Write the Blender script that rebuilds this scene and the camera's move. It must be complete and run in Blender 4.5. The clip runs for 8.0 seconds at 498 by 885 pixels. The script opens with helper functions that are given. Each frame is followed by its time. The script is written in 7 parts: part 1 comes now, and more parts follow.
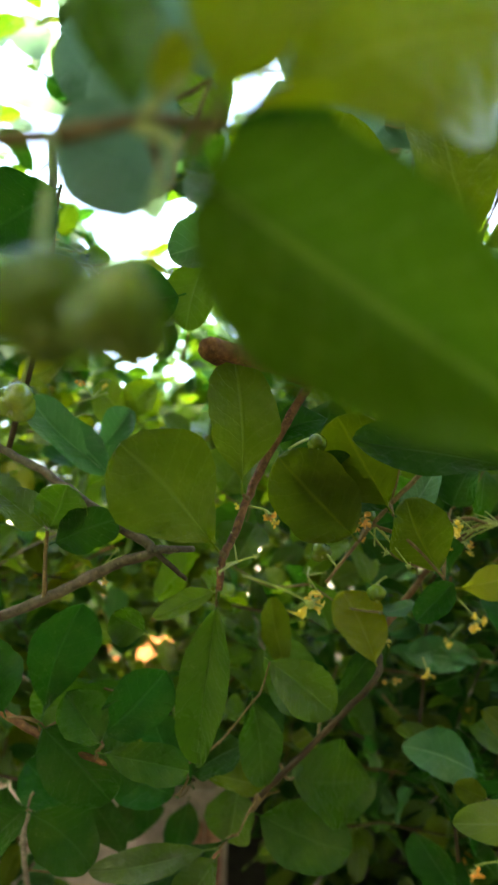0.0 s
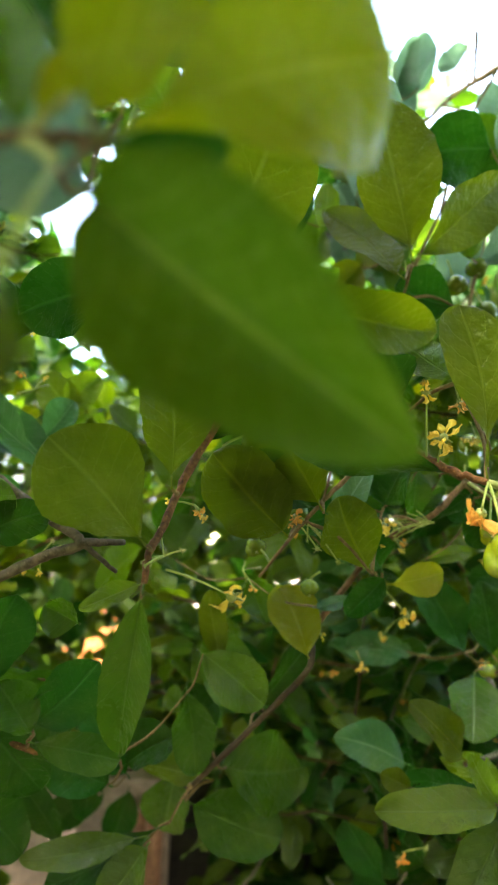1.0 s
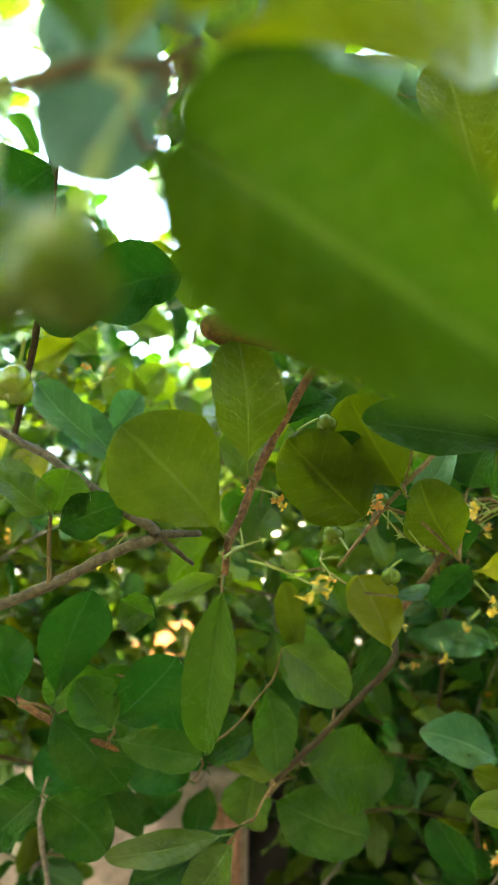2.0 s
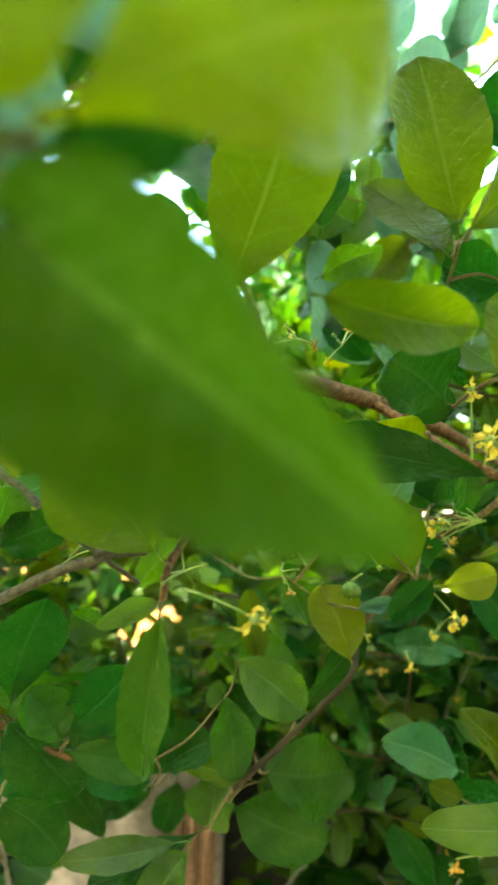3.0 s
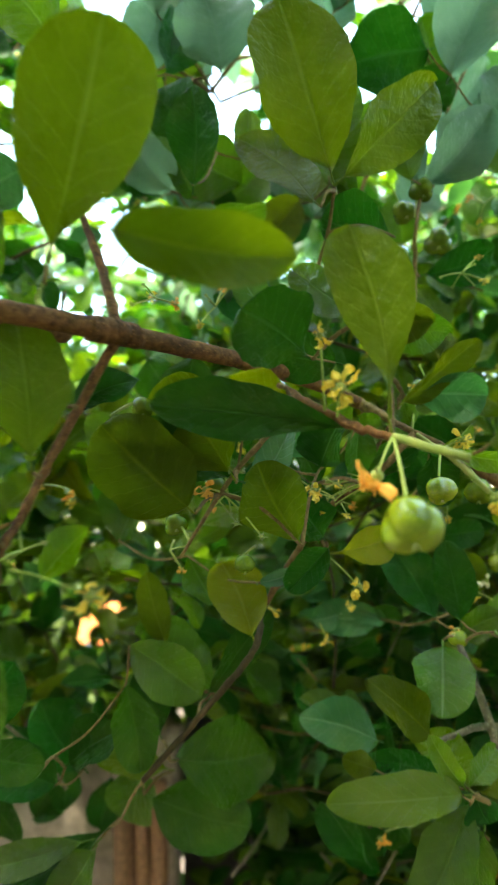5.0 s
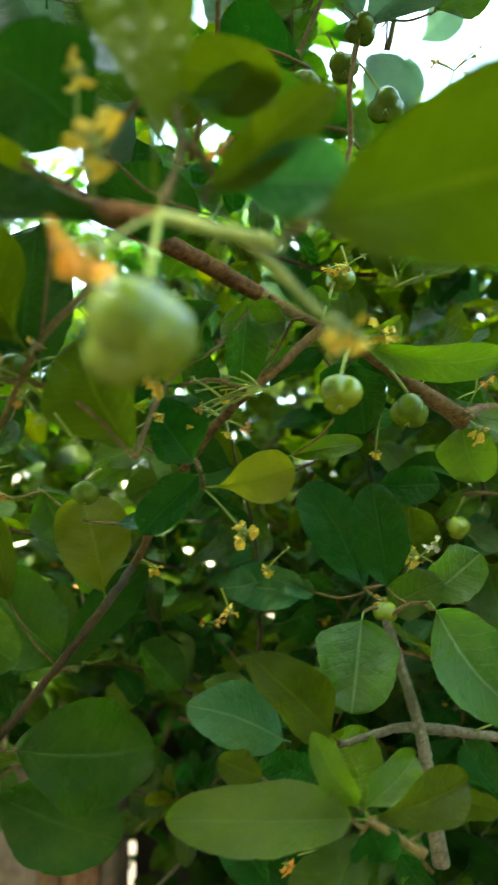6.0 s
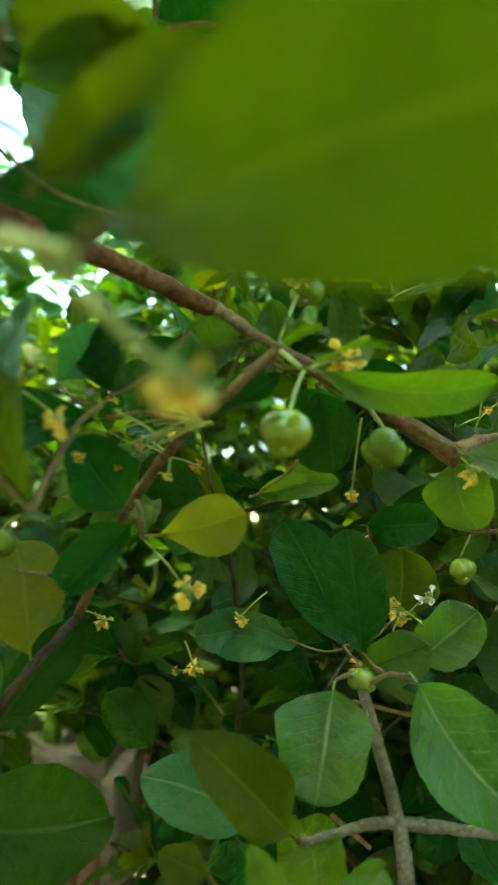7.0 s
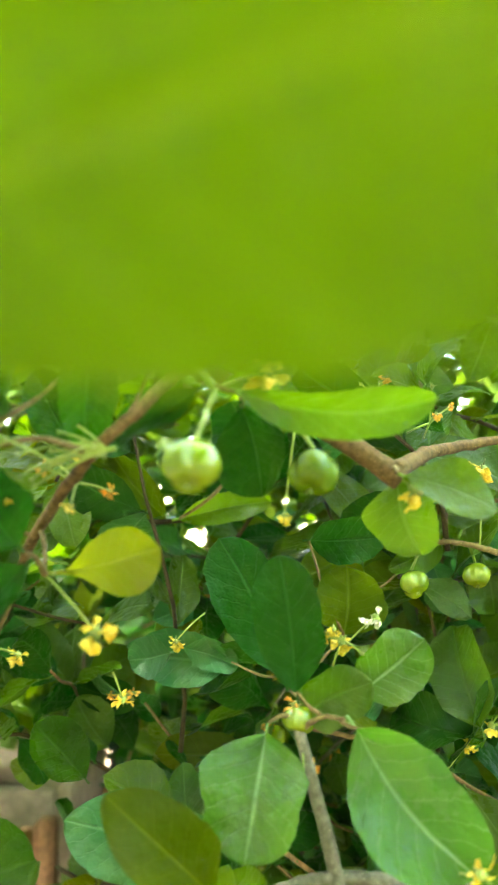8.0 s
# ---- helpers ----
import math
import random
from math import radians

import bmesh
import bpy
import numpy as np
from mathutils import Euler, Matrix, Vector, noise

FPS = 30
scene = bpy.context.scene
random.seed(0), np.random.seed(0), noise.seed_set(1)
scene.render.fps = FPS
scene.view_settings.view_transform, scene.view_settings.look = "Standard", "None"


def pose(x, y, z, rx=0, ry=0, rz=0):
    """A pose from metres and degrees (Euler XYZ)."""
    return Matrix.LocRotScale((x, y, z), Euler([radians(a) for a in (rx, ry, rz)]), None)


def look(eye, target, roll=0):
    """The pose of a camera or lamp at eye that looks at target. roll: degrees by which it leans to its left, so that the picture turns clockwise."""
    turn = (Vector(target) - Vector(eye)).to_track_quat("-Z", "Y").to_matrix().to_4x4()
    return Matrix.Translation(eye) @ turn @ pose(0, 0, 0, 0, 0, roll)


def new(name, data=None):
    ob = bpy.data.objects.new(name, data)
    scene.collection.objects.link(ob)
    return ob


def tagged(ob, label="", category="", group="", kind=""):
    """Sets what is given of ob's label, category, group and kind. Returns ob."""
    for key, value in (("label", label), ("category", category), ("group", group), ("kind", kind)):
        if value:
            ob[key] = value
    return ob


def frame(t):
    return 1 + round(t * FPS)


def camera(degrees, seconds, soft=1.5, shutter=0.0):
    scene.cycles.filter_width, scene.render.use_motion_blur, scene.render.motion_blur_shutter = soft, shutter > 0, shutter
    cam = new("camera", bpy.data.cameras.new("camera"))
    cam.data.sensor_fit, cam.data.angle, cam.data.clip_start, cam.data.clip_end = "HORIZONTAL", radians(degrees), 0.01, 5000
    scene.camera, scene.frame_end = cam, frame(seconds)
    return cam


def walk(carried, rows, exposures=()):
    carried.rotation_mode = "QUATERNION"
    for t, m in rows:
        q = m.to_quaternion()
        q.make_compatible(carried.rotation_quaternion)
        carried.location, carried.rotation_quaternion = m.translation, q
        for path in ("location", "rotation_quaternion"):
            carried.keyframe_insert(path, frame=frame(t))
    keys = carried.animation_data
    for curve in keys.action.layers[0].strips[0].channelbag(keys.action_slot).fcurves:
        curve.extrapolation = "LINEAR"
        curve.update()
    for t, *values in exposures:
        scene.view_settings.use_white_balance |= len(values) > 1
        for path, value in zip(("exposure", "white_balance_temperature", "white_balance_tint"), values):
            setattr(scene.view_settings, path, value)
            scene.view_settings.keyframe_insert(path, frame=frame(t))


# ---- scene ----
cam = camera(39.3, 8.0, soft=1.6, shutter=0.5)
cam.data.dof.use_dof = True
cam.data.dof.focus_distance = 0.38
cam.data.dof.aperture_fstop = 10.5
PATH = [
    (0, -0.0067, 0.0084, 1.4841, 99.27, -1.72, -1.08),
    (0.5, -0.0073, 0.0103, 1.4791, 98.07, -1.45, -2.91),
    (1, 0.0097, 0.0000, 1.4860, 98.78, -2.69, -4.31),
    (1.5, 0.0051, 0.0116, 1.4895, 97.59, -2.42, -0.71),
    (1.7, -0.0015, 0.0163, 1.4820, 98.04, -1.82, 0.00),
    (2.8, 0.0195, 0.0215, 1.5003, 97.38, -1.08, 1.72),
    (3, 0.0262, 0.0243, 1.5056, 96.39, -2.42, 0.56),
    (3.3, 0.0484, 0.0147, 1.5117, 96.92, -1.61, 0.05),
    (3.5, 0.0613, 0.0044, 1.5029, 97.93, -0.24, -2.35),
    (3.8, 0.0628, -0.0072, 1.4986, 95.95, -0.22, -4.04),
    (4, 0.0515, -0.0199, 1.4953, 95.98, -1.03, -3.83),
    (4.2, 0.0409, -0.0237, 1.4954, 94.04, -0.12, -4.95),
    (5.3, 0.1014, 0.0967, 1.4958, 95.93, 1.83, -1.15),
    (5.5, 0.1148, 0.1262, 1.4923, 94.98, 1.82, -1.89),
    (5.8, 0.1529, 0.1541, 1.4693, 95.19, 0.11, -0.09),
    (6, 0.1719, 0.1672, 1.4539, 95.60, -0.80, 0.14),
    (6.2, 0.1833, 0.1718, 1.4548, 96.40, -0.89, 0.51),
    (6.5, 0.1971, 0.1870, 1.4722, 96.44, -0.69, 1.32),
    (6.8, 0.2022, 0.2019, 1.4776, 96.05, -0.78, 2.85),
    (7, 0.2122, 0.2188, 1.4750, 96.04, -1.40, 3.42),
    (7.5, 0.2236, 0.2387, 1.4885, 93.83, 0.43, 2.16),
    (8, 0.2327, 0.2516, 1.4961, 94.28, -0.40, 1.39),
]

EXPOSURES = [(0.0, 4.42, 6900, 8), (0.5, 4.9, 6800, 10), (1.0, 4.72, 6900, 11), (1.5, 4.92, 6900, 10), (3.0, 5.33, 6900, -12), (3.5, 4.18, 6700, -28), (4.0, 4.27, 6700, -18), (5.5, 4.65, 6700, -2), (6.0, 4.57, 6800, -10), (6.5, 4.62, 6800, -12), (6.9, 4.46, 6750, -18), (7.5, 5.74, 7000, -17), (8.0, 5.95, 7100, -9)]
walk(cam, [(t, pose(*p)) for t, *p in PATH], EXPOSURES)

# ---- sky and sun ----
world = bpy.data.worlds.new("sky")
scene.world = world
world.use_nodes = True
wn = world.node_tree
sky = wn.nodes.new("ShaderNodeTexSky")
sky.sky_type = "NISHITA"
sky.sun_disc = False
sky.sun_elevation = radians(58)
sky.sun_rotation = radians(200)
sky.air_density, sky.dust_density = 1.0, 6.0
wn.nodes["Background"].inputs["Strength"].default_value = 0.15
wn.links.new(sky.outputs[0], wn.nodes["Background"].inputs["Color"])
sun = new("sun", bpy.data.lights.new("sun", "SUN"))
sun.data.energy, sun.data.angle, sun.data.color = 2.0, radians(4.0), (1.0, 0.93, 0.82)
sun.matrix_world = look((-0.34 * 9, -0.40 * 9, 0.85 * 9), (0, 0, 0))


# ---- materials ----
def nodes_of(name):
    m = bpy.data.materials.new(name)
    m.use_nodes = True
    nt = m.node_tree
    return m, nt, nt.nodes["Principled BSDF"]


def add(nt, kind, **sets):
    n = nt.nodes.new(kind)
    for key, value in sets.items():
        n.inputs[key.replace("_", " ")].default_value = value
    return n


def mathn(nt, op, a, b=None):
    n = nt.nodes.new("ShaderNodeMath")
    n.operation = op
    for k, v in enumerate((a, b)):
        if v is None:
            continue
        if isinstance(v, (int, float)):
            n.inputs[k].default_value = v
        else:
            nt.links.new(v, n.inputs[k])
    return n.outputs[0]


def mixed(nt, fac, a, b, blend="MIX"):
    n = nt.nodes.new("ShaderNodeMix")
    n.data_type, n.blend_type = "RGBA", blend
    if isinstance(fac, (int, float)):
        n.inputs["Factor"].default_value = fac
    else:
        nt.links.new(fac, n.inputs["Factor"])
    for key, v in ((6, a), (7, b)):
        if isinstance(v, tuple):
            n.inputs[key].default_value = (*v, 1)
        else:
            nt.links.new(v, n.inputs[key])
    return n.outputs[2]


def ramp(nt, fac, lo, hi):
    n = nt.nodes.new("ShaderNodeMapRange")
    nt.links.new(fac, n.inputs[0])
    n.inputs[1].default_value, n.inputs[2].default_value = lo, hi
    return n.outputs[0]


def bumped(nt, bsdf, height, strength, distance):
    b = add(nt, "ShaderNodeBump", Strength=strength, Distance=distance)
    nt.links.new(height, b.inputs["Height"])
    nt.links.new(b.outputs[0], bsdf.inputs["Normal"])
    return b


def leaf_material(name, colour, glow, vein, rough=0.37, blotch=(0.14, 0.16, 0.02), blotches=0.5, thin=0.45, sheen=0.27):
    """A leaf blade: waxy, veined along its own length (UV), lit through from behind."""
    m, nt, bsdf = nodes_of(name)
    uv = nt.nodes.new("ShaderNodeUVMap")
    sep = nt.nodes.new("ShaderNodeSeparateXYZ")
    nt.links.new(uv.outputs[0], sep.inputs[0])
    u, v = sep.outputs[0], sep.outputs[1]
    side = mathn(nt, "ABSOLUTE", mathn(nt, "SUBTRACT", v, 0.5))
    wob = add(nt, "ShaderNodeTexNoise", Scale=14.0, Detail=2.0)
    nt.links.new(uv.outputs[0], wob.inputs["Vector"])
    slope = mathn(nt, "SUBTRACT", mathn(nt, "MULTIPLY", u, 7.5), mathn(nt, "MULTIPLY", side, 4.0))
    slope = mathn(nt, "ADD", slope, mathn(nt, "MULTIPLY", wob.outputs[0], 0.45))
    saw = mathn(nt, "ABSOLUTE", mathn(nt, "SUBTRACT", mathn(nt, "FRACT", slope), 0.5))
    veins = ramp(nt, saw, 0.075, 0.0)
    mid = ramp(nt, side, 0.035, 0.008)
    lines = mathn(nt, "MAXIMUM", mathn(nt, "MULTIPLY", veins, 0.35), mid)
    info = nt.nodes.new("ShaderNodeObjectInfo")
    geo = nt.nodes.new("ShaderNodeTexCoord")
    patch = add(nt, "ShaderNodeTexNoise", Scale=26.0, Detail=5.0, Roughness=0.62)
    nt.links.new(geo.outputs["Object"], patch.inputs["Vector"])
    grain = add(nt, "ShaderNodeTexNoise", Scale=900.0, Detail=3.0)
    nt.links.new(geo.outputs["Object"], grain.inputs["Vector"])
    spots = ramp(nt, patch.outputs[0], 0.48, 0.72)
    tone = nt.nodes.new("ShaderNodeHueSaturation")
    nt.links.new(mathn(nt, "ADD", mathn(nt, "MULTIPLY", info.outputs["Random"], 0.024), 0.488), tone.inputs["Hue"])
    nt.links.new(mathn(nt, "ADD", mathn(nt, "MULTIPLY", info.outputs["Random"], 0.36), 0.82), tone.inputs["Value"])
    base = mixed(nt, mathn(nt, "MULTIPLY", spots, blotches), colour, blotch)
    base = mixed(nt, mathn(nt, "MULTIPLY", grain.outputs[0], 0.3), base, tuple(c * 0.6 for c in colour))
    base = mixed(nt, mathn(nt, "MULTIPLY", lines, 0.6), base, vein)
    # dust and dry scars: pale flecks on the wax
    dust = add(nt, "ShaderNodeTexNoise", Scale=330.0, Detail=5.0, Roughness=0.75, Distortion=1.5)
    nt.links.new(geo.outputs["Object"], dust.inputs["Vector"])
    flecks = mathn(nt, "MULTIPLY", ramp(nt, dust.outputs[0], 0.6, 0.7), ramp(nt, patch.outputs[0], 0.42, 0.6))
    base = mixed(nt, mathn(nt, "MULTIPLY", flecks, 0.36), base, (0.3, 0.33, 0.14))
    nt.links.new(base, tone.inputs["Color"])
    nt.links.new(tone.outputs[0], bsdf.inputs["Base Color"])
    bsdf.inputs["Specular IOR Level"].default_value = sheen
    nt.links.new(mathn(nt, "ADD", mathn(nt, "MULTIPLY", patch.outputs[0], 0.34), rough - 0.24), bsdf.inputs["Roughness"])
    relief = mathn(nt, "ADD", mathn(nt, "MULTIPLY", lines, -0.7), mathn(nt, "MULTIPLY", patch.outputs[0], 0.8))
    relief = mathn(nt, "ADD", relief, mathn(nt, "MULTIPLY", grain.outputs[0], 0.12))
    pucker = add(nt, "ShaderNodeTexNoise", Scale=170.0, Detail=2.0)
    nt.links.new(geo.outputs["Object"], pucker.inputs["Vector"])
    relief = mathn(nt, "ADD", relief, mathn(nt, "MULTIPLY", pucker.outputs[0], 2.1))
    bumped(nt, bsdf, relief, 0.85, 0.0015)
    clear = add(nt, "ShaderNodeBsdfTranslucent")
    lit = nt.nodes.new("ShaderNodeHueSaturation")
    nt.links.new(mathn(nt, "ADD", mathn(nt, "MULTIPLY", info.outputs["Random"], 0.02), 0.49), lit.inputs["Hue"])
    through_it = mixed(nt, mathn(nt, "MULTIPLY", ramp(nt, patch.outputs[0], 0.62, 0.3), 0.5), glow, tuple(c * 0.55 for c in glow))
    nt.links.new(mixed(nt, mathn(nt, "MULTIPLY", lines, 0.35), through_it, vein), lit.inputs["Color"])
    nt.links.new(lit.outputs[0], clear.inputs["Color"])
    mix = add(nt, "ShaderNodeMixShader", Fac=thin)
    nt.links.new(bsdf.outputs[0], mix.inputs[1])
    nt.links.new(clear.outputs[0], mix.inputs[2])
    nt.links.new(mix.outputs[0], nt.nodes["Material Output"].inputs["Surface"])
    return m


def bark_material(name, dark, light, scale=260.0, rough=0.85):
    m, nt, bsdf = nodes_of(name)
    tc = nt.nodes.new("ShaderNodeTexCoord")
    fine = add(nt, "ShaderNodeTexNoise", Scale=scale, Detail=6.0, Roughness=0.7)
    broad = add(nt, "ShaderNodeTexNoise", Scale=scale / 7, Detail=3.0)
    dots = add(nt, "ShaderNodeTexVoronoi", Scale=scale * 1.6)
    for n in (fine, broad, dots):
        nt.links.new(tc.outputs["Object"], n.inputs["Vector"])
    col = mixed(nt, ramp(nt, fine.outputs[0], 0.35, 0.7), dark, light)
    col = mixed(nt, mathn(nt, "MULTIPLY", ramp(nt, broad.outputs[0], 0.45, 0.7), 0.55), col, tuple(c * 0.55 for c in dark))
    lent = ramp(nt, dots.outputs["Distance"], 0.22, 0.1)
    col = mixed(nt, mathn(nt, "MULTIPLY", lent, 0.45), col, tuple(min(1, c * 1.7) for c in light))
    nt.links.new(col, bsdf.inputs["Base Color"])
    bsdf.inputs["Roughness"].default_value = rough
    bsdf.inputs["Specular IOR Level"].default_value = 0.2
    bumped(nt, bsdf, mathn(nt, "ADD", fine.outputs[0], mathn(nt, "MULTIPLY", lent, 0.4)), 0.9, 0.0007)
    return m


def soft_material(name, a, b, scale, rough, glow=0.0, spec=0.5, depth=0.0002):
    """Fruit skin, petals, stalks: two tones in soft patches."""
    m, nt, bsdf = nodes_of(name)
    tc = nt.nodes.new("ShaderNodeTexCoord")
    n1 = add(nt, "ShaderNodeTexNoise", Scale=scale, Detail=4.0)
    n2 = add(nt, "ShaderNodeTexNoise", Scale=scale * 9, Detail=3.0)
    for n in (n1, n2):
        nt.links.new(tc.outputs["Object"], n.inputs["Vector"])
    col = mixed(nt, ramp(nt, n1.outputs[0], 0.35, 0.68), a, b)
    col = mixed(nt, mathn(nt, "MULTIPLY", ramp(nt, n2.outputs[0], 0.5, 0.8), 0.35), col, tuple(min(1, c * 1.5) for c in b))
    nt.links.new(col, bsdf.inputs["Base Color"])
    bsdf.inputs["Roughness"].default_value = rough
    bsdf.inputs["Specular IOR Level"].default_value = spec
    bumped(nt, bsdf, n2.outputs[0], 0.25, depth)
    if glow:
        clear = add(nt, "ShaderNodeBsdfTranslucent")
        nt.links.new(col, clear.inputs["Color"])
        mix = add(nt, "ShaderNodeMixShader", Fac=glow)
        nt.links.new(bsdf.outputs[0], mix.inputs[1])
        nt.links.new(clear.outputs[0], mix.inputs[2])
        nt.links.new(mix.outputs[0], nt.nodes["Material Output"].inputs["Surface"])
    return m


def rough_material(name, dark, light, scale, rough=0.9, depth=0.004, stain=(0.06, 0.05, 0.04)):
    m, nt, bsdf = nodes_of(name)
    tc = nt.nodes.new("ShaderNodeTexCoord")
    n1 = add(nt, "ShaderNodeTexNoise", Scale=scale, Detail=6.0, Roughness=0.65)
    n2 = add(nt, "ShaderNodeTexNoise", Scale=scale * 12, Detail=5.0)
    for n in (n1, n2):
        nt.links.new(tc.outputs["Object"], n.inputs["Vector"])
    col = mixed(nt, ramp(nt, n2.outputs[0], 0.3, 0.7), dark, light)
    col = mixed(nt, mathn(nt, "MULTIPLY", ramp(nt, n1.outputs[0], 0.52, 0.72), 0.6), col, stain)
    nt.links.new(col, bsdf.inputs["Base Color"])
    bsdf.inputs["Roughness"].default_value = rough
    bumped(nt, bsdf, mathn(nt, "ADD", n1.outputs[0], mathn(nt, "MULTIPLY", n2.outputs[0], 0.3)), 0.7, depth)
    return m


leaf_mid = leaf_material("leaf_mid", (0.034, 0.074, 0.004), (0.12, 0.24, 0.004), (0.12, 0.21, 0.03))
# leaf_dark and leaf_deep: own dark greens, also shade put on low, inner leaves
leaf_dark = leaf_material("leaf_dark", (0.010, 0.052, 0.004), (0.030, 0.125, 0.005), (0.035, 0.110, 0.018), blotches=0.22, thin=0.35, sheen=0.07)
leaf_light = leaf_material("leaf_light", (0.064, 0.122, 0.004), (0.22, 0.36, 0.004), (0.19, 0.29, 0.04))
leaf_yellow = leaf_material("leaf_yellow", (0.10, 0.125, 0.003), (0.37, 0.39, 0.003), (0.27, 0.30, 0.03), sheen=0.1)
leaf_ripe = leaf_material("leaf_ripe", (0.16, 0.185, 0.005), (0.44, 0.47, 0.006), (0.34, 0.34, 0.04), blotch=(0.2, 0.13, 0.02))
leaf_olive = leaf_material("leaf_olive", (0.050, 0.076, 0.003), (0.165, 0.220, 0.003), (0.15, 0.19, 0.02), sheen=0.1)
leaf_lime = leaf_material("leaf_lime", (0.041, 0.071, 0.002), (0.142, 0.203, 0.002), (0.16, 0.20, 0.008), sheen=0.08)
leaf_fresh = leaf_material("leaf_fresh", (0.030, 0.070, 0.004), (0.115, 0.215, 0.006), (0.20, 0.27, 0.03), sheen=0.07, blotches=0.75)
leaf_teal = leaf_material("leaf_teal", (0.030, 0.106, 0.028), (0.085, 0.25, 0.035), (0.15, 0.29, 0.10), rough=0.40, sheen=0.30)
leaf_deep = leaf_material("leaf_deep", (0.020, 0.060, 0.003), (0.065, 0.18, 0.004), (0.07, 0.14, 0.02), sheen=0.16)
# pale bluish haze near the sky, put into the leaf colour
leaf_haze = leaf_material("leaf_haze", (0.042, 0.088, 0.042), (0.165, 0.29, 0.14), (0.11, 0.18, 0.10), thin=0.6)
leaf_gloss = leaf_material("leaf_gloss", (0.05, 0.120, 0.012), (0.16, 0.34, 0.01), (0.34, 0.48, 0.18), rough=0.34, sheen=0.42)
leaf_shine = leaf_material("leaf_shine", (0.030, 0.10, 0.045), (0.09, 0.24, 0.05), (0.20, 0.30, 0.16), rough=0.34, sheen=0.7)
bark_brown = bark_material("bark_brown", (0.048, 0.021, 0.006), (0.20, 0.094, 0.027))
bark_tan = bark_material("bark_tan", (0.055, 0.032, 0.009), (0.19, 0.12, 0.042))
bark_dark = bark_material("bark_dark", (0.022, 0.015, 0.005), (0.070, 0.048, 0.016))
bark_young = bark_material("bark_young", (0.09, 0.06, 0.02), (0.20, 0.145, 0.05))
bark_grey = bark_material("bark_grey", (0.08, 0.07, 0.042), (0.23, 0.20, 0.13))
bark_olive = bark_material("bark_olive", (0.045, 0.036, 0.016), (0.13, 0.105, 0.055))
twig_green = soft_material("twig_green", (0.16, 0.20, 0.03), (0.28, 0.30, 0.06), 120.0, 0.55)
stalk_green = soft_material("stalk_green", (0.16, 0.22, 0.02), (0.25, 0.30, 0.04), 150.0, 0.5)
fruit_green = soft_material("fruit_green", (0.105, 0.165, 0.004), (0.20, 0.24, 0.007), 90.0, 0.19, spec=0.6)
# darker skin, also used to put shade on inner and high fruit
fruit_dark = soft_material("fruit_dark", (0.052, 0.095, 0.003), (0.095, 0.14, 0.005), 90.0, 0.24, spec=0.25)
calyx_green = soft_material("calyx_green", (0.13, 0.19, 0.02), (0.26, 0.28, 0.05), 300.0, 0.5)
petal_yellow = soft_material("petal_yellow", (0.72, 0.46, 0.02), (0.80, 0.62, 0.10), 260.0, 0.6, glow=0.35)
petal_orange = soft_material("petal_orange", (0.70, 0.26, 0.02), (0.80, 0.46, 0.08), 260.0, 0.6, glow=0.35)
petal_pale = soft_material("petal_pale", (0.70, 0.62, 0.40), (0.82, 0.78, 0.62), 260.0, 0.6, glow=0.35)
soil = rough_material("soil", (0.03, 0.021, 0.013), (0.065, 0.045, 0.03), 3.0, stain=(0.02, 0.016, 0.01))
plaster = rough_material("plaster", (0.185, 0.140, 0.100), (0.315, 0.250, 0.185), 5.0, depth=0.002, stain=(0.09, 0.06, 0.04))
old_wood = rough_material("old_wood", (0.09, 0.042, 0.018), (0.20, 0.10, 0.045), 14.0, depth=0.003)
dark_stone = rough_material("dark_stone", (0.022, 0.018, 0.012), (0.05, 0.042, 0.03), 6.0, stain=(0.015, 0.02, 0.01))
cream = rough_material("cream", (0.55, 0.47, 0.34), (0.72, 0.64, 0.50), 1.5)
terracotta = rough_material("terracotta", (0.26, 0.07, 0.010), (0.36, 0.11, 0.02), 2.0)


# ---- building blocks ----
def part(name, bm, material, parent, label=""):
    me = bpy.data.meshes.new(name)
    bm.to_mesh(me)
    bm.free()
    me.materials.append(material)
    for p in me.polygons:
        p.use_smooth = True
    ob = new(name, me)
    ob.parent = parent
    return tagged(ob, label)


def glide(points, steps=5):
    """Points on a smooth line through the given ones."""
    pts = [Vector(p) for p in points]
    if len(pts) == 2:
        a, b = pts
        return [a.lerp(b, k / steps) for k in range(steps + 1)]
    pts = [2 * pts[0] - pts[1]] + pts + [2 * pts[-1] - pts[-2]]
    out = []
    for i in range(1, len(pts) - 2):
        p0, p1, p2, p3 = pts[i - 1:i + 3]
        for k in range(steps):
            t = k / steps
            out.append(0.5 * (2 * p1 + (p2 - p0) * t + (2 * p0 - 5 * p1 + 4 * p2 - p3) * t * t + (3 * p1 - p0 - 3 * p2 + p3) * t ** 3))
    return out + [pts[-2]]


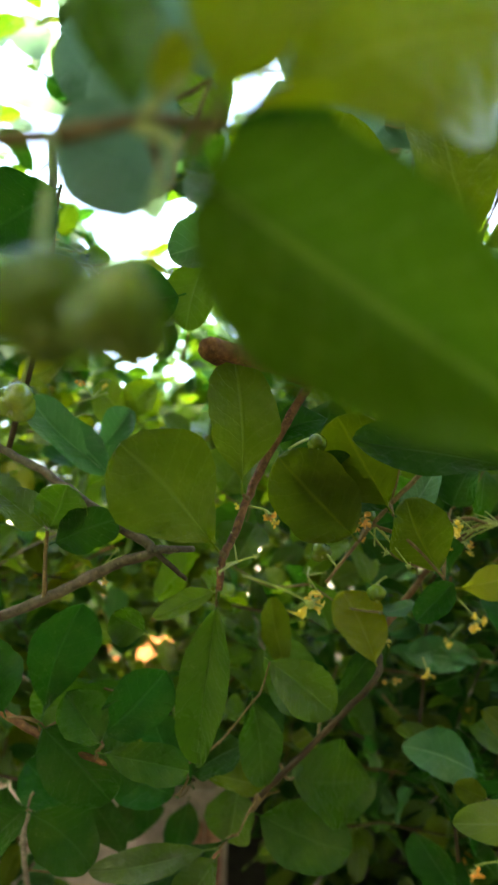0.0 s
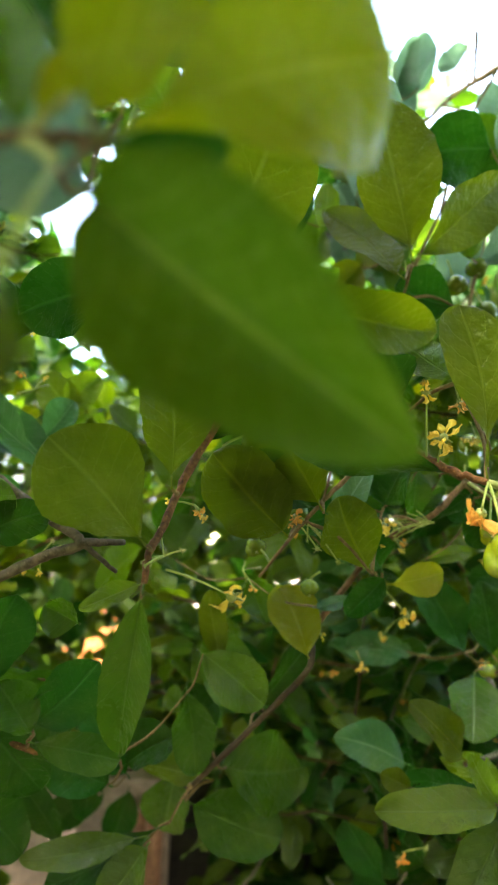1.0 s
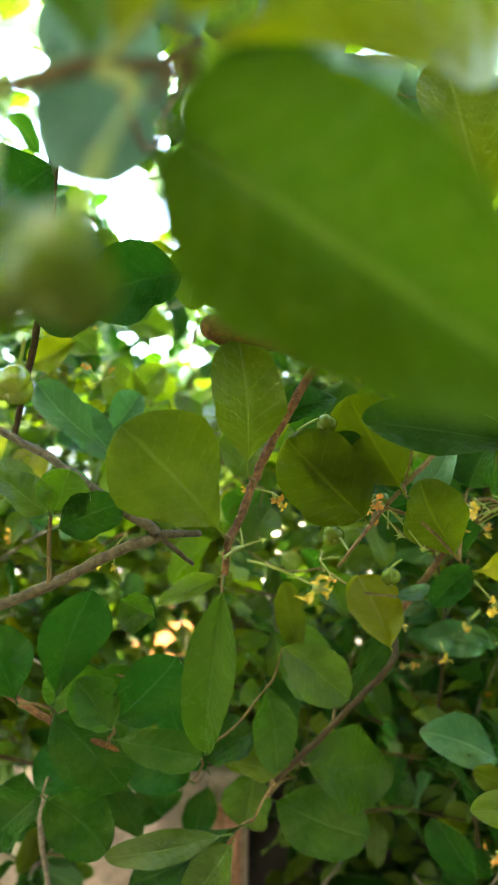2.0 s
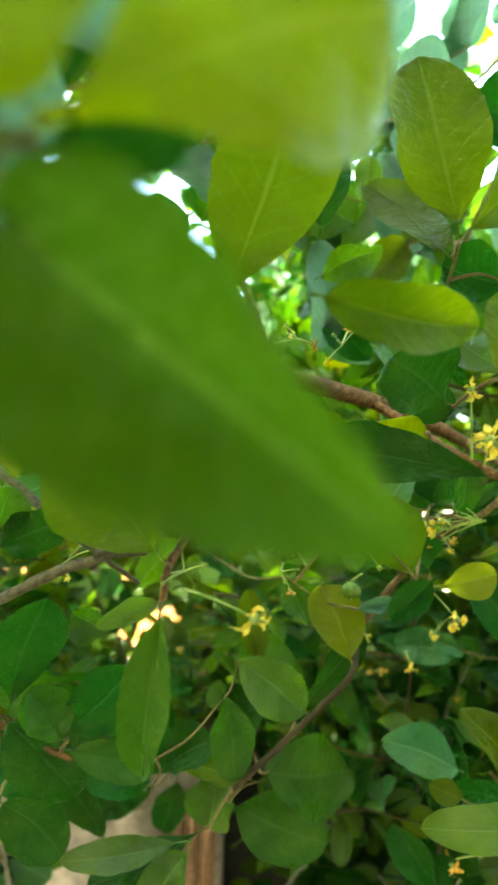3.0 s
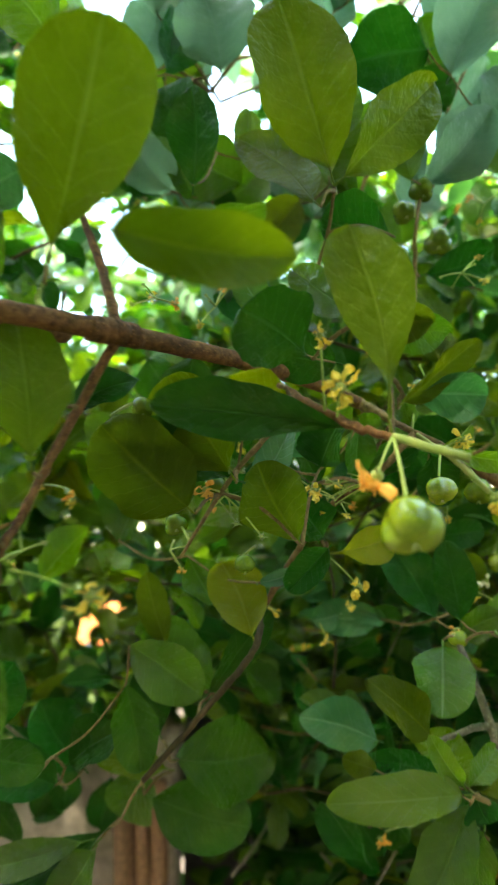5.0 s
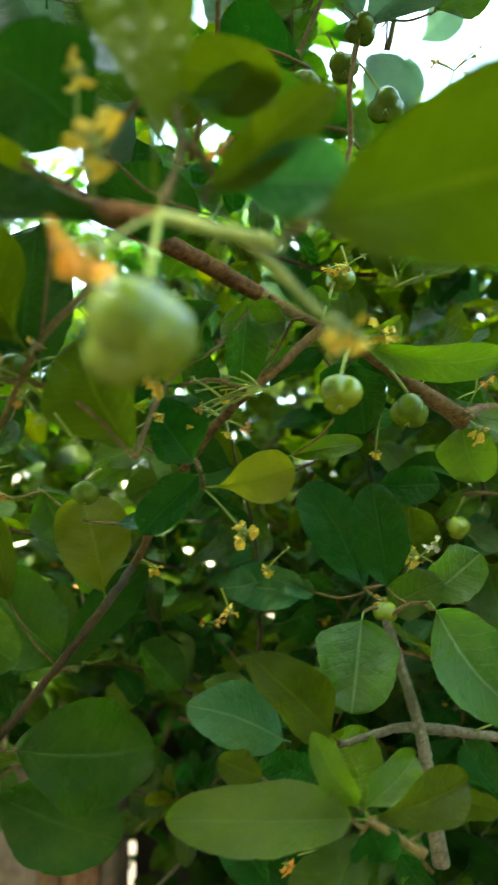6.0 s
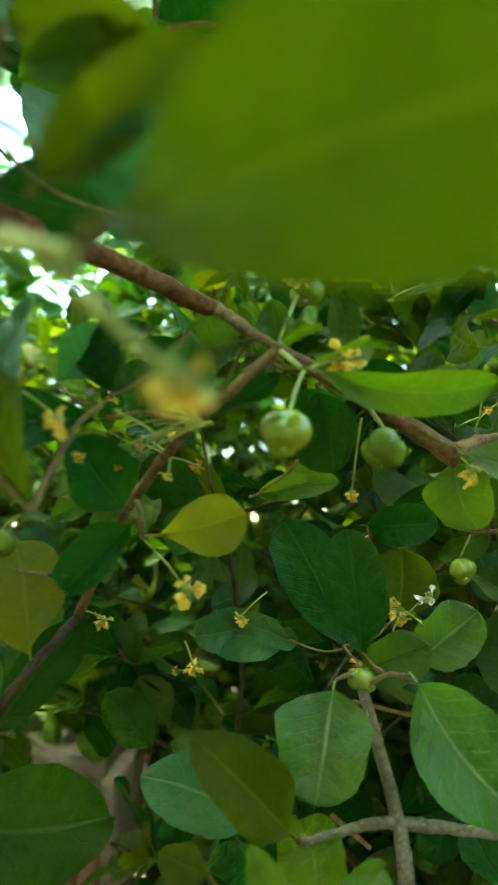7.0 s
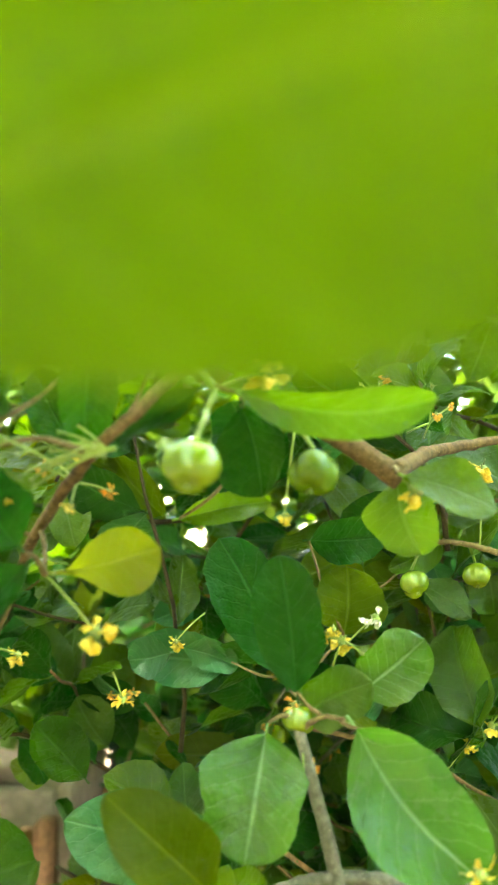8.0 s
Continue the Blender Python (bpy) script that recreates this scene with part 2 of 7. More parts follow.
def tube(bm, line, r0, r1, sides=8, knots=0.0, rnd=random):
    """A tapered round stem along a line; knots makes it swell unevenly."""
    rings, n = [], len(line)
    axis = Vector((0.31, 0.17, 0.93))
    for i, p in enumerate(line):
        d = (line[min(i + 1, n - 1)] - line[max(i - 1, 0)]).normalized()
        a = d.cross(axis)
        a = a.normalized() if a.length > 0.05 else d.orthogonal().normalized()
        b = d.cross(a)
        r = (r0 + (r1 - r0) * i / max(1, n - 1)) * (1 + knots * rnd.uniform(-0.5, 1.0))
        rings.append([bm.verts.new(p + r * (1 + knots * 0.4 * rnd.uniform(-1, 1)) * (math.cos(2 * math.pi * k / sides) * a + math.sin(2 * math.pi * k / sides) * b)) for k in range(sides)])
    for q, s in zip(rings, rings[1:]):
        for k in range(sides):
            bm.faces.new((q[k], q[(k + 1) % sides], s[(k + 1) % sides], s[k]))
    bm.faces.new(rings[0][::-1])
    bm.faces.new(rings[-1])
    return bm


def branch(label, category="branch"):
    ob = new("branch")
    return tagged(ob, label, category)


def stem(owner, points, r0, r1, material, name="stem"):
    rnd = random.Random(round(points[0][0] * 9000) + round(points[-1][2] * 9000))
    line = glide(points, 10)
    rough = 0.4 if max(r0, r1) > 0.004 else 1.0
    for i in range(1, len(line) - 1):
        line[i] = line[i] + Vector([rnd.gauss(0, 0.09 * rough * r0) for _ in range(3)])
    return part(name, tube(bmesh.new(), line, r0, r1, 12, 0.10 * rough, rnd), material, owner)


def blade(bm, base, tip, width, normal, cup, curl, shape, rnd, rows=12, cols=8, stalk=0.08):
    """A leaf blade with its midrib fold, waved rim and short stalk. shape: where along it is widest."""
    base, tip, n = Vector(base), Vector(tip), Vector(normal).normalized()
    ax = tip - base
    length = ax.length
    ax.normalize()
    n = (n - ax * n.dot(ax)).normalized()
    s = ax.cross(n)
    uv = bm.loops.layers.uv.verify()
    grid, skew = [], math.log(0.5) / math.log(min(0.72, max(0.4, shape + 0.02)))
    foot, end = rnd.uniform(0.62, 0.85) + 6 * max(0.0, shape - 0.58), 0.52 + 2.2 * max(0.0, 0.5 - shape)
    p1, p2, p3 = rnd.uniform(0, 6.3), rnd.uniform(0, 6.3), rnd.uniform(0, 6.3)
    bend, twist = rnd.uniform(-0.06, 0.06), rnd.uniform(-0.55, 0.55)
    for i in range(rows + 1):
        u = 0.35 * i / rows + 0.65 * (0.5 - 0.5 * math.cos(math.pi * i / rows))
        at = 2 * u ** skew - 1
        half = 0.5 * width * max(0.0, 1 - abs(at) ** 2.1) ** (foot if at < 0 else end)
        half = max(half, 0.012 * width)
        along = stalk + (1 - stalk) * u
        cos_t, sin_t = math.cos(twist * (u - 0.4)), math.sin(twist * (u - 0.4))
        row = []
        for k in range(cols + 1):
            v = 2 * k / cols - 1
            flank = p2 if v > 0 else p1 + 9
            rim = 1 + abs(v) * (0.045 * math.sin(9 * u + p1) + 0.075 * noise.noise((6 * u, flank, p3)) + 0.05 * noise.noise((17 * u, flank, 3 + p3)) - 0.15 * max(0.0, noise.noise((10 * u, 7 + flank, p3)) - 0.45))
            x = along * length - 0.05 * length * math.sin(math.pi * u) * v * v
            y = v * half * rim + bend * length * math.sin(math.pi * u)
            z = cup * abs(v) ** 1.4 * half - curl * length * (u * u - 0.5 * u) + 0.1 * width * math.sin(8 * u + p3 + (1.7 if v > 0 else 0)) * v * v
            z += 0.018 * width * math.cos(30 * u - 5 * abs(v) + p2) * abs(v) * (1.2 - abs(v))
            row.append((bm.verts.new(base + ax * x + (s * cos_t + n * sin_t) * y + (n * cos_t - s * sin_t) * z), (u, (v + 1) / 2)))
        grid.append(row)
    for a, b in zip(grid, grid[1:]):
        for k in range(cols):
            quad = (a[k], a[k + 1], b[k + 1], b[k])
            f = bm.faces.new([c[0] for c in quad])
            for loop, c in zip(f.loops, quad):
                loop[uv].uv = c[1]
    rib = [base + ax * (length * t) + n * (-0.0004 - (curl * length * ((t - stalk) ** 2 - 0.5 * (t - stalk)) if t > stalk else 0)) + s * (bend * length * math.sin(math.pi * max(0, (t - stalk) / (1 - stalk)))) for t in (0, 0.04, 0.08, 0.13, 0.2)]
    tube(bm, rib, 0.0007, 0.0003, 5)
    for f in bm.faces:
        for loop in f.loops:
            if loop[uv].uv.length < 1e-9:
                loop[uv].uv = (0.5, 0.5)
    return bm


def leaf(owner, base, tip, width, normal, material, cup=0.25, curl=0.0, shape=0.5):
    rnd = random.Random(round(base[0] * 31000 + base[1] * 17000 + tip[2] * 23000))
    return part("leaf", blade(bmesh.new(), base, tip, width, normal, cup, curl, shape, rnd, 28, 10), material, owner)


def sag(a, b, drop, n=7):
    a, b = Vector(a), Vector(b)
    mid = (a + b) / 2 + Vector((0, 0, drop))
    return [a * (1 - t) ** 2 + mid * (2 * t * (1 - t)) + b * t * t for t in (k / n for k in range(n + 1))]


def fruit(owner, centre, radius, hung_from, material):
    """A three-lobed unripe fruit with a dimple, its glandular calyx and stalk."""
    rnd = random.Random(round(centre[0] * 50000 + centre[2] * 70000))
    c, turn = Vector(centre), rnd.uniform(0, 6.3)
    bm = bmesh.new()
    bmesh.ops.create_uvsphere(bm, u_segments=36, v_segments=22, radius=1.0)
    for v in bm.verts:
        a, z = math.atan2(v.co.y, v.co.x), v.co.z
        side = math.sqrt(max(0.0, 1 - z * z))
        furrow = max(0.0, -math.cos(3 * a + turn)) ** 5
        k = 1 + (0.085 - 0.045 * z) * math.cos(3 * a + turn) * side - (0.11 - 0.08 * z) * furrow * side ** 0.5
        k += 0.07 * noise.noise(v.co * 1.6 + Vector((turn, 0, 3)))
        top = math.exp(-((1 - z) / 0.06)) * 0.16
        low = math.exp(-((1 + z) / 0.14)) * 0.27 + 0.05 * furrow * max(0.0, -z)
        v.co = Vector((v.co.x * k, v.co.y * k, z * 0.93 - top + low)) * radius
    lean = Matrix.Rotation(rnd.uniform(-1.0, -0.4), 3, "X") @ Matrix.Rotation(rnd.uniform(-0.25, 0.25), 3, "Y")
    for v in bm.verts:
        v.co = c + lean @ v.co
    body = part("fruit", bm, material, owner, "green unripe three-lobed fruit")
    top = c + lean @ Vector((0, 0, radius * 0.84))
    bm = bmesh.new()
    rings = []
    for reach, lift in ((0.06, 0.10), (0.20, 0.13), (0.36, 0.09), (0.46, 0.16)):
        ring = []
        for k in range(30):
            a = 2 * math.pi * k / 30
            lobe = 1 + (0.28 * math.cos(10 * a + turn) if reach > 0.3 else 0) + rnd.uniform(-0.06, 0.06)
            ring.append(bm.verts.new(top + radius * Vector((reach * lobe * math.cos(a), reach * lobe * math.sin(a), lift + 0.04 * math.cos(10 * a)))))
        rings.append(ring)
    for q, r in zip(rings, rings[1:]):
        for k in range(30):
            bm.faces.new((q[k], r[k], r[(k + 1) % 30], q[(k + 1) % 30]))
    bm.faces.new(rings[0])
    part("calyx", bm, calyx_green, body)
    bm = bmesh.new()
    low = c + lean @ Vector((0, 0, -radius * 0.78))
    for k in range(3):
        a = turn + 2.1 * k
        d = Vector((math.cos(a), math.sin(a), 0))
        tube(bm, [low + d * 0.04 * radius, low + d * 0.16 * radius - Vector((0, 0, 0.22 * radius))], 0.045 * radius, 0.02 * radius, 5)
    part("style", bm, calyx_green, body)
    start = Vector(hung_from)
    reach = (top - start).length
    part("stalk", tube(bmesh.new(), sag(start, top, 0.12 * reach), 0.00075, 0.0009, 7), stalk_green, body)
    return body


def flower(owner, centre, size, grows_from, material):
    """A small withered flower: crumpled clawed petals on a calyx with glands."""
    rnd = random.Random(round(centre[0] * 40000 + centre[1] * 60000))
    c, start = Vector(centre), Vector(grows_from)
    bm = bmesh.new()
    bmesh.ops.create_icosphere(bm, subdivisions=2, radius=size * 0.17, matrix=Matrix.Translation(c))
    for k in range(8):
        d = Vector((rnd.gauss(0, 1), rnd.gauss(0, 1), rnd.gauss(0, 1))).normalized()
        tube(bm, [c + d * size * 0.10, c + d * size * rnd.uniform(0.24, 0.42)], size * 0.05, size * 0.02, 5)
    head = part("flower", bm, calyx_green, owner, "small withered flower" if material is not calyx_green else "green flower bud")
    if material is not calyx_green:
        for k in range(9):
            d = Vector((rnd.gauss(0, 0.8), rnd.gauss(-0.2, 0.6), rnd.gauss(-0.55, 0.7))).normalized()
            n = Vector((rnd.gauss(0, 1), rnd.gauss(0, 1), rnd.gauss(0, 1)))
            bm = bmesh.new()
            blade(bm, c + d * size * 0.05, c + d * size * rnd.uniform(0.35, 0.72), size * rnd.uniform(0.12, 0.42), n, rnd.uniform(-1.6, 1.6), rnd.uniform(-0.9, 0.9), 0.66, rnd, 8, 8, 0.15)
            for v in bm.verts:
                v.co += size * 0.09 * noise.noise_vector(v.co * (5.0 / size)) + Vector([rnd.gauss(0, 0.018 * size) for _ in range(3)])
            part("petal", bm, material, head)
    reach = (c - start).length
    part("stalk", tube(bmesh.new(), sag(start, c, 0.08 * reach), 0.0006, 0.00045, 6), stalk_green, head)
    return head


def cyme(owner, foot, spread, count, seed):
    """A spent flower cluster: thin stalks that fan out from one foot, with buds and dry petals at their ends."""
    r = random.Random(seed)
    c = Vector(foot)
    for k in range(count):
        d = Vector((r.gauss(0, 1), r.gauss(-0.2, 0.6), r.gauss(0.1, 0.8))).normalized()
        flower(owner, c + d * spread * r.uniform(0.5, 1.0), r.uniform(0.0042, 0.0072), c, r.choice((calyx_green, calyx_green, petal_yellow, petal_orange)))


# ---- the branches in front ----
near_twig = branch("young brown twig with broad yellow-green leaves close overhead")
stem(near_twig, [(-0.059, 0.129, 1.559), (-0.040, 0.124, 1.558), (-0.027, 0.121, 1.559), (-0.013, 0.125, 1.562), (-0.011, 0.118, 1.559)], 0.0016, 0.001, bark_young)
leaf(near_twig, (-0.0113, 0.1125, 1.5550), (0.0469, 0.1331, 1.5930), 0.0459, (-0.16, -0.86, -0.48), leaf_yellow, 0.15, 0.03, 0.66)
leaf(near_twig, (-0.0128, 0.1086, 1.5542), (-0.0004, 0.0988, 1.5861), 0.0231, (-0.09, -0.68, -0.73), leaf_yellow, 0.30, 0.05, 0.58)
leaf(near_twig, (-0.0183, 0.1234, 1.5526), (0.0470, 0.1150, 1.5028), 0.0350, (-0.08, -0.95, -0.30), leaf_fresh, 0.95, -0.04, 0.42)
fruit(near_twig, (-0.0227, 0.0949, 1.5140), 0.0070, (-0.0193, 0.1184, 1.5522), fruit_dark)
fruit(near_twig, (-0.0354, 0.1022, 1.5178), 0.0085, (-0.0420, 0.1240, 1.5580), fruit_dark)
stem(near_twig, [(-0.0267, 0.1215, 1.5586), (-0.0225, 0.1200, 1.5562), (-0.0190, 0.1180, 1.5525)], 0.0013, 0.0012, twig_green, "shoot")
stem(near_twig, [(-0.0267, 0.1215, 1.5586), (-0.0225, 0.1225, 1.5650), (-0.0185, 0.1225, 1.5695)], 0.0013, 0.0010, twig_green, "shoot")
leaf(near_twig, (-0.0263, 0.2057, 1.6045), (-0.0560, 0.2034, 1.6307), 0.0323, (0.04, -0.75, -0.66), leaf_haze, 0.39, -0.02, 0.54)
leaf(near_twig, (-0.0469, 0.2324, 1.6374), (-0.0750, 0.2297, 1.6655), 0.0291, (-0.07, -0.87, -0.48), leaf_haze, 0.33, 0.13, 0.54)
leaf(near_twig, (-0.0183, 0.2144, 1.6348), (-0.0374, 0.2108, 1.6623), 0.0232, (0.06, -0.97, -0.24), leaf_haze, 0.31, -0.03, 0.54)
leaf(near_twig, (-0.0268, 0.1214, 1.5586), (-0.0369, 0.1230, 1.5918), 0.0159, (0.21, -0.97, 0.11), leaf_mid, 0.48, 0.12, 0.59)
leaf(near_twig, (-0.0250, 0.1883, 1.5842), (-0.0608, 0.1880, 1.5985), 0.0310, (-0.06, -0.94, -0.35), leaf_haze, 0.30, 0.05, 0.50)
leaf(near_twig, (-0.0257, 0.1227, 1.5615), (-0.0186, 0.1202, 1.5762), 0.0075, (0.56, -0.73, -0.39), leaf_yellow, 0.21, 0.03, 0.61)
leaf(near_twig, (-0.0128, 0.1328, 1.5658), (0.0120, 0.1422, 1.5715), 0.0127, (0.40, -0.71, -0.58), leaf_dark, 0.20, 0.09, 0.52)
fruiting_twig = branch("brown fruiting twig with green fruit, yellow flowers and leaves")
stem(fruiting_twig, [(0.092, 0.430, 1.577), (0.104, 0.405, 1.564), (0.114, 0.380, 1.551), (0.134, 0.340, 1.531), (0.149, 0.328, 1.524)], 0.0028, 0.0017, bark_brown)
stem(fruiting_twig, [(0.149, 0.328, 1.524), (0.152, 0.343, 1.551), (0.144, 0.365, 1.587)], 0.0012, 0.0008, bark_young, "shoot")
leaf(fruiting_twig, (0.1445, 0.3603, 1.5840), (0.1794, 0.3609, 1.5787), 0.0217, (-0.08, -0.79, -0.61), leaf_olive, 0.20, 0.17, 0.52)
leaf(fruiting_twig, (0.1485, 0.3565, 1.5720), (0.1897, 0.3760, 1.5797), 0.0209, (0.44, -0.72, -0.54), leaf_mid, 0.20, -0.08, 0.50)
leaf(fruiting_twig, (0.1452, 0.3556, 1.5808), (0.1165, 0.3845, 1.6142), 0.0223, (-0.54, -0.81, 0.23), leaf_mid, 0.20, 0.03, 0.50)
stem(fruiting_twig, [(0.149, 0.328, 1.524), (0.178, 0.321, 1.514)], 0.0016, 0.0019, twig_green, "shoot")
leaf(fruiting_twig, (0.0415, 0.2591, 1.5847), (0.1098, 0.2768, 1.5807), 0.0250, (0.07, -0.98, -0.20), leaf_lime, 0.46, 0.20, 0.47)
leaf(fruiting_twig, (0.1244, 0.3773, 1.5668), (0.0899, 0.3636, 1.5884), 0.0420, (0.22, -0.94, -0.24), leaf_dark, 0.30, -0.03, 0.61)
leaf(fruiting_twig, (0.1492, 0.3277, 1.5241), (0.1337, 0.3243, 1.6132), 0.0344, (-0.07, -1.00, -0.05), leaf_olive, 0.30, 0.13, 0.68)
leaf(fruiting_twig, (0.1125, 0.3728, 1.5490), (0.0795, 0.3567, 1.5550), 0.0194, (0.28, -0.78, -0.56), leaf_yellow, 0.56, -0.08, 0.55)
leaf(fruiting_twig, (0.1387, 0.3456, 1.5298), (0.0495, 0.3543, 1.5402), 0.0286, (-0.06, -0.96, 0.29), leaf_dark, 0.26, -0.12, 0.60)
leaf(fruiting_twig, (0.0923, 0.4404, 1.5112), (0.0247, 0.4207, 1.5377), 0.0357, (0.29, -0.96, 0.04), leaf_dark, 0.29, -0.05, 0.62)
leaf(fruiting_twig, (0.1778, 0.3208, 1.5190), (0.2623, 0.2757, 1.5233), 0.0385, (-0.39, -0.82, -0.42), leaf_lime, 0.15, 0.00, 0.58)
leaf(fruiting_twig, (0.1610, 0.3545, 1.5450), (0.1980, 0.3520, 1.5439), 0.0215, (-0.07, -0.88, -0.47), leaf_teal, 0.59, -0.03, 0.61)
leaf(fruiting_twig, (0.1577, 0.3509, 1.5393), (0.1939, 0.3427, 1.5666), 0.0157, (0.26, -0.78, -0.57), leaf_olive, 0.44, 0.10, 0.48)
flower(fruiting_twig, (0.1301, 0.3374, 1.5463), 0.0153, (0.1293, 0.3427, 1.5345), petal_yellow)
flower(fruiting_twig, (0.1234, 0.3437, 1.5704), 0.0091, (0.1245, 0.3456, 1.5377), petal_yellow)
flower(fruiting_twig, (0.1381, 0.3100, 1.5074), 0.0159, (0.1492, 0.3277, 1.5241), petal_orange)
stem(fruiting_twig, [(0.1697, 0.3235, 1.5165), (0.1790, 0.3275, 1.5090), (0.1880, 0.3300, 1.5010)], 0.0012, 0.0011, twig_green, "shoot")
flower(fruiting_twig, (0.1935, 0.3310, 1.4970), 0.0125, (0.1880, 0.3300, 1.5010), petal_yellow)
flower(fruiting_twig, (0.1915, 0.3300, 1.4990), 0.0110, (0.1880, 0.3300, 1.5010), calyx_green)
flower(fruiting_twig, (0.1975, 0.3315, 1.4955), 0.0080, (0.1880, 0.3300, 1.5010), calyx_green)
fruit(fruiting_twig, (0.1487, 0.3032, 1.4887), 0.0115, (0.1492, 0.3277, 1.5241), fruit_green)
hanging_twig = branch("thin brown twig hanging down with broad olive leaves")
stem(hanging_twig, [(0.032, 0.377, 1.580), (0.006, 0.374, 1.532), (-0.007, 0.356, 1.497), (-0.013, 0.345, 1.481), (-0.014, 0.342, 1.468)], 0.0024, 0.0016, bark_brown)
leaf(hanging_twig, (-0.0142, 0.3430, 1.4856), (-0.0602, 0.3232, 1.5338), 0.0520, (0.31, -0.95, -0.09), leaf_olive, 0.15, 0.18, 0.60)
leaf(hanging_twig, (-0.0043, 0.3607, 1.5150), (-0.0097, 0.3529, 1.5836), 0.0378, (0.27, -0.96, -0.09), leaf_olive, 0.20, 0.10, 0.61)
leaf(hanging_twig, (-0.0139, 0.3386, 1.4674), (-0.0254, 0.3552, 1.3824), 0.0231, (-0.17, -0.97, -0.17), leaf_deep, 0.60, 0.25, 0.50)
leaf(hanging_twig, (-0.0147, 0.3515, 1.4680), (-0.0450, 0.3534, 1.4532), 0.0114, (-0.21, -0.93, 0.30), leaf_light, 0.36, -0.07, 0.47)
leaf(hanging_twig, (0.0075, 0.3808, 1.5471), (0.0406, 0.3792, 1.5601), 0.0197, (-0.14, -0.96, 0.23), leaf_dark, 0.34, 0.07, 0.45)
flower(hanging_twig, (0.0274, 0.3274, 1.4642), 0.0148, (-0.0036, 0.3257, 1.4755), petal_yellow)
shaded_twig = branch("shaded twig with large dark leaves and small green fruit")
stem(shaded_twig, [(0.112, 0.432, 1.544), (0.090, 0.435, 1.521), (0.076, 0.448, 1.503), (0.053, 0.473, 1.469)], 0.0016, 0.001, bark_young)
leaf(shaded_twig, (0.0645, 0.4195, 1.4948), (0.0165, 0.4125, 1.5423), 0.0494, (0.10, -0.99, -0.05), leaf_lime, 0.30, 0.10, 0.51)
leaf(shaded_twig, (0.0867, 0.4274, 1.5115), (0.0518, 0.4184, 1.5687), 0.0472, (-0.26, -0.91, -0.30), leaf_lime, 0.30, -0.02, 0.59)
leaf(shaded_twig, (0.1237, 0.4521, 1.4751), (0.0996, 0.4453, 1.5227), 0.0383, (-0.18, -0.96, -0.23), leaf_lime, 0.34, 0.03, 0.57)
leaf(shaded_twig, (0.0622, 0.5134, 1.6076), (0.0517, 0.5217, 1.5233), 0.0510, (0.05, -0.99, -0.14), leaf_dark, 0.30, 0.05, 0.52)
leaf(shaded_twig, (0.0221, 0.5728, 1.6160), (0.0499, 0.5775, 1.5690), 0.0374, (-0.13, -0.77, -0.63), leaf_deep, 0.30, 0.05, 0.50)
leaf(shaded_twig, (0.1133, 0.4955, 1.5255), (0.1369, 0.4917, 1.5501), 0.0227, (0.10, -0.97, -0.24), leaf_teal, 0.50, -0.10, 0.62)
leaf(shaded_twig, (0.1397, 0.4863, 1.5199), (0.1520, 0.4820, 1.5504), 0.0383, (-0.64, -0.75, 0.15), leaf_dark, 0.54, 0.15, 0.45)
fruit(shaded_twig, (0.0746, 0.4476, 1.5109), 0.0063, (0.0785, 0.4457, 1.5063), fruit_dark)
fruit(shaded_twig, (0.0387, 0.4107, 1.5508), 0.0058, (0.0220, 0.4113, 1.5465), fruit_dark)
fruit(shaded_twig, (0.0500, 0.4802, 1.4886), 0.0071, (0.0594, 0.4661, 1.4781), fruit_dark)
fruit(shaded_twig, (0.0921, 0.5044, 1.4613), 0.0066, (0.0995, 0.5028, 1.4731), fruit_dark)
flower(shaded_twig, (0.0701, 0.4324, 1.5081), 0.0111, (0.0785, 0.4457, 1.5063), petal_orange)
flower(shaded_twig, (0.1318, 0.4524, 1.5065), 0.0116, (0.1178, 0.4512, 1.5165), petal_yellow)
flower(shaded_twig, (0.1011, 0.4459, 1.4808), 0.0087, (0.0785, 0.4457, 1.5063), calyx_green)
flower(shaded_twig, (0.0868, 0.4450, 1.4888), 0.0087, (0.0758, 0.4480, 1.5029), calyx_green)
upper_twig = branch("upper twig with tall leaves against the sky and round green fruit")
stem(upper_twig, [(0.219, 0.536, 1.633), (0.227, 0.555, 1.668), (0.225, 0.542, 1.694), (0.231, 0.541, 1.729)], 0.0019, 0.0012, bark_young)
stem(upper_twig, [(0.138, 0.514, 1.635), (0.151, 0.489, 1.673), (0.154, 0.468, 1.697)], 0.0014, 0.001, bark_young, "side_stem")
leaf(upper_twig, (0.1538, 0.4677, 1.6972), (0.1210, 0.4469, 1.8129), 0.0638, (-0.15, -0.96, -0.22), leaf_olive, 0.30, 0.10, 0.58)
leaf(upper_twig, (0.1538, 0.4677, 1.6972), (0.2262, 0.4651, 1.7669), 0.0423, (0.32, -0.88, -0.36), leaf_olive, 0.36, 0.20, 0.55)
leaf(upper_twig, (0.1407, 0.4432, 1.6733), (0.0988, 0.5109, 1.7479), 0.0340, (-0.29, -0.78, 0.55), leaf_olive, 0.20, -0.11, 0.48)
leaf(upper_twig, (0.1985, 0.4958, 1.6749), (0.1488, 0.4976, 1.6892), 0.0408, (-0.09, -0.98, -0.20), leaf_dark, 0.63, -0.06, 0.58)
leaf(upper_twig, (0.2311, 0.5412, 1.7285), (0.2839, 0.5258, 1.7854), 0.0412, (0.03, -0.96, -0.29), leaf_haze, 0.62, 0.18, 0.51)
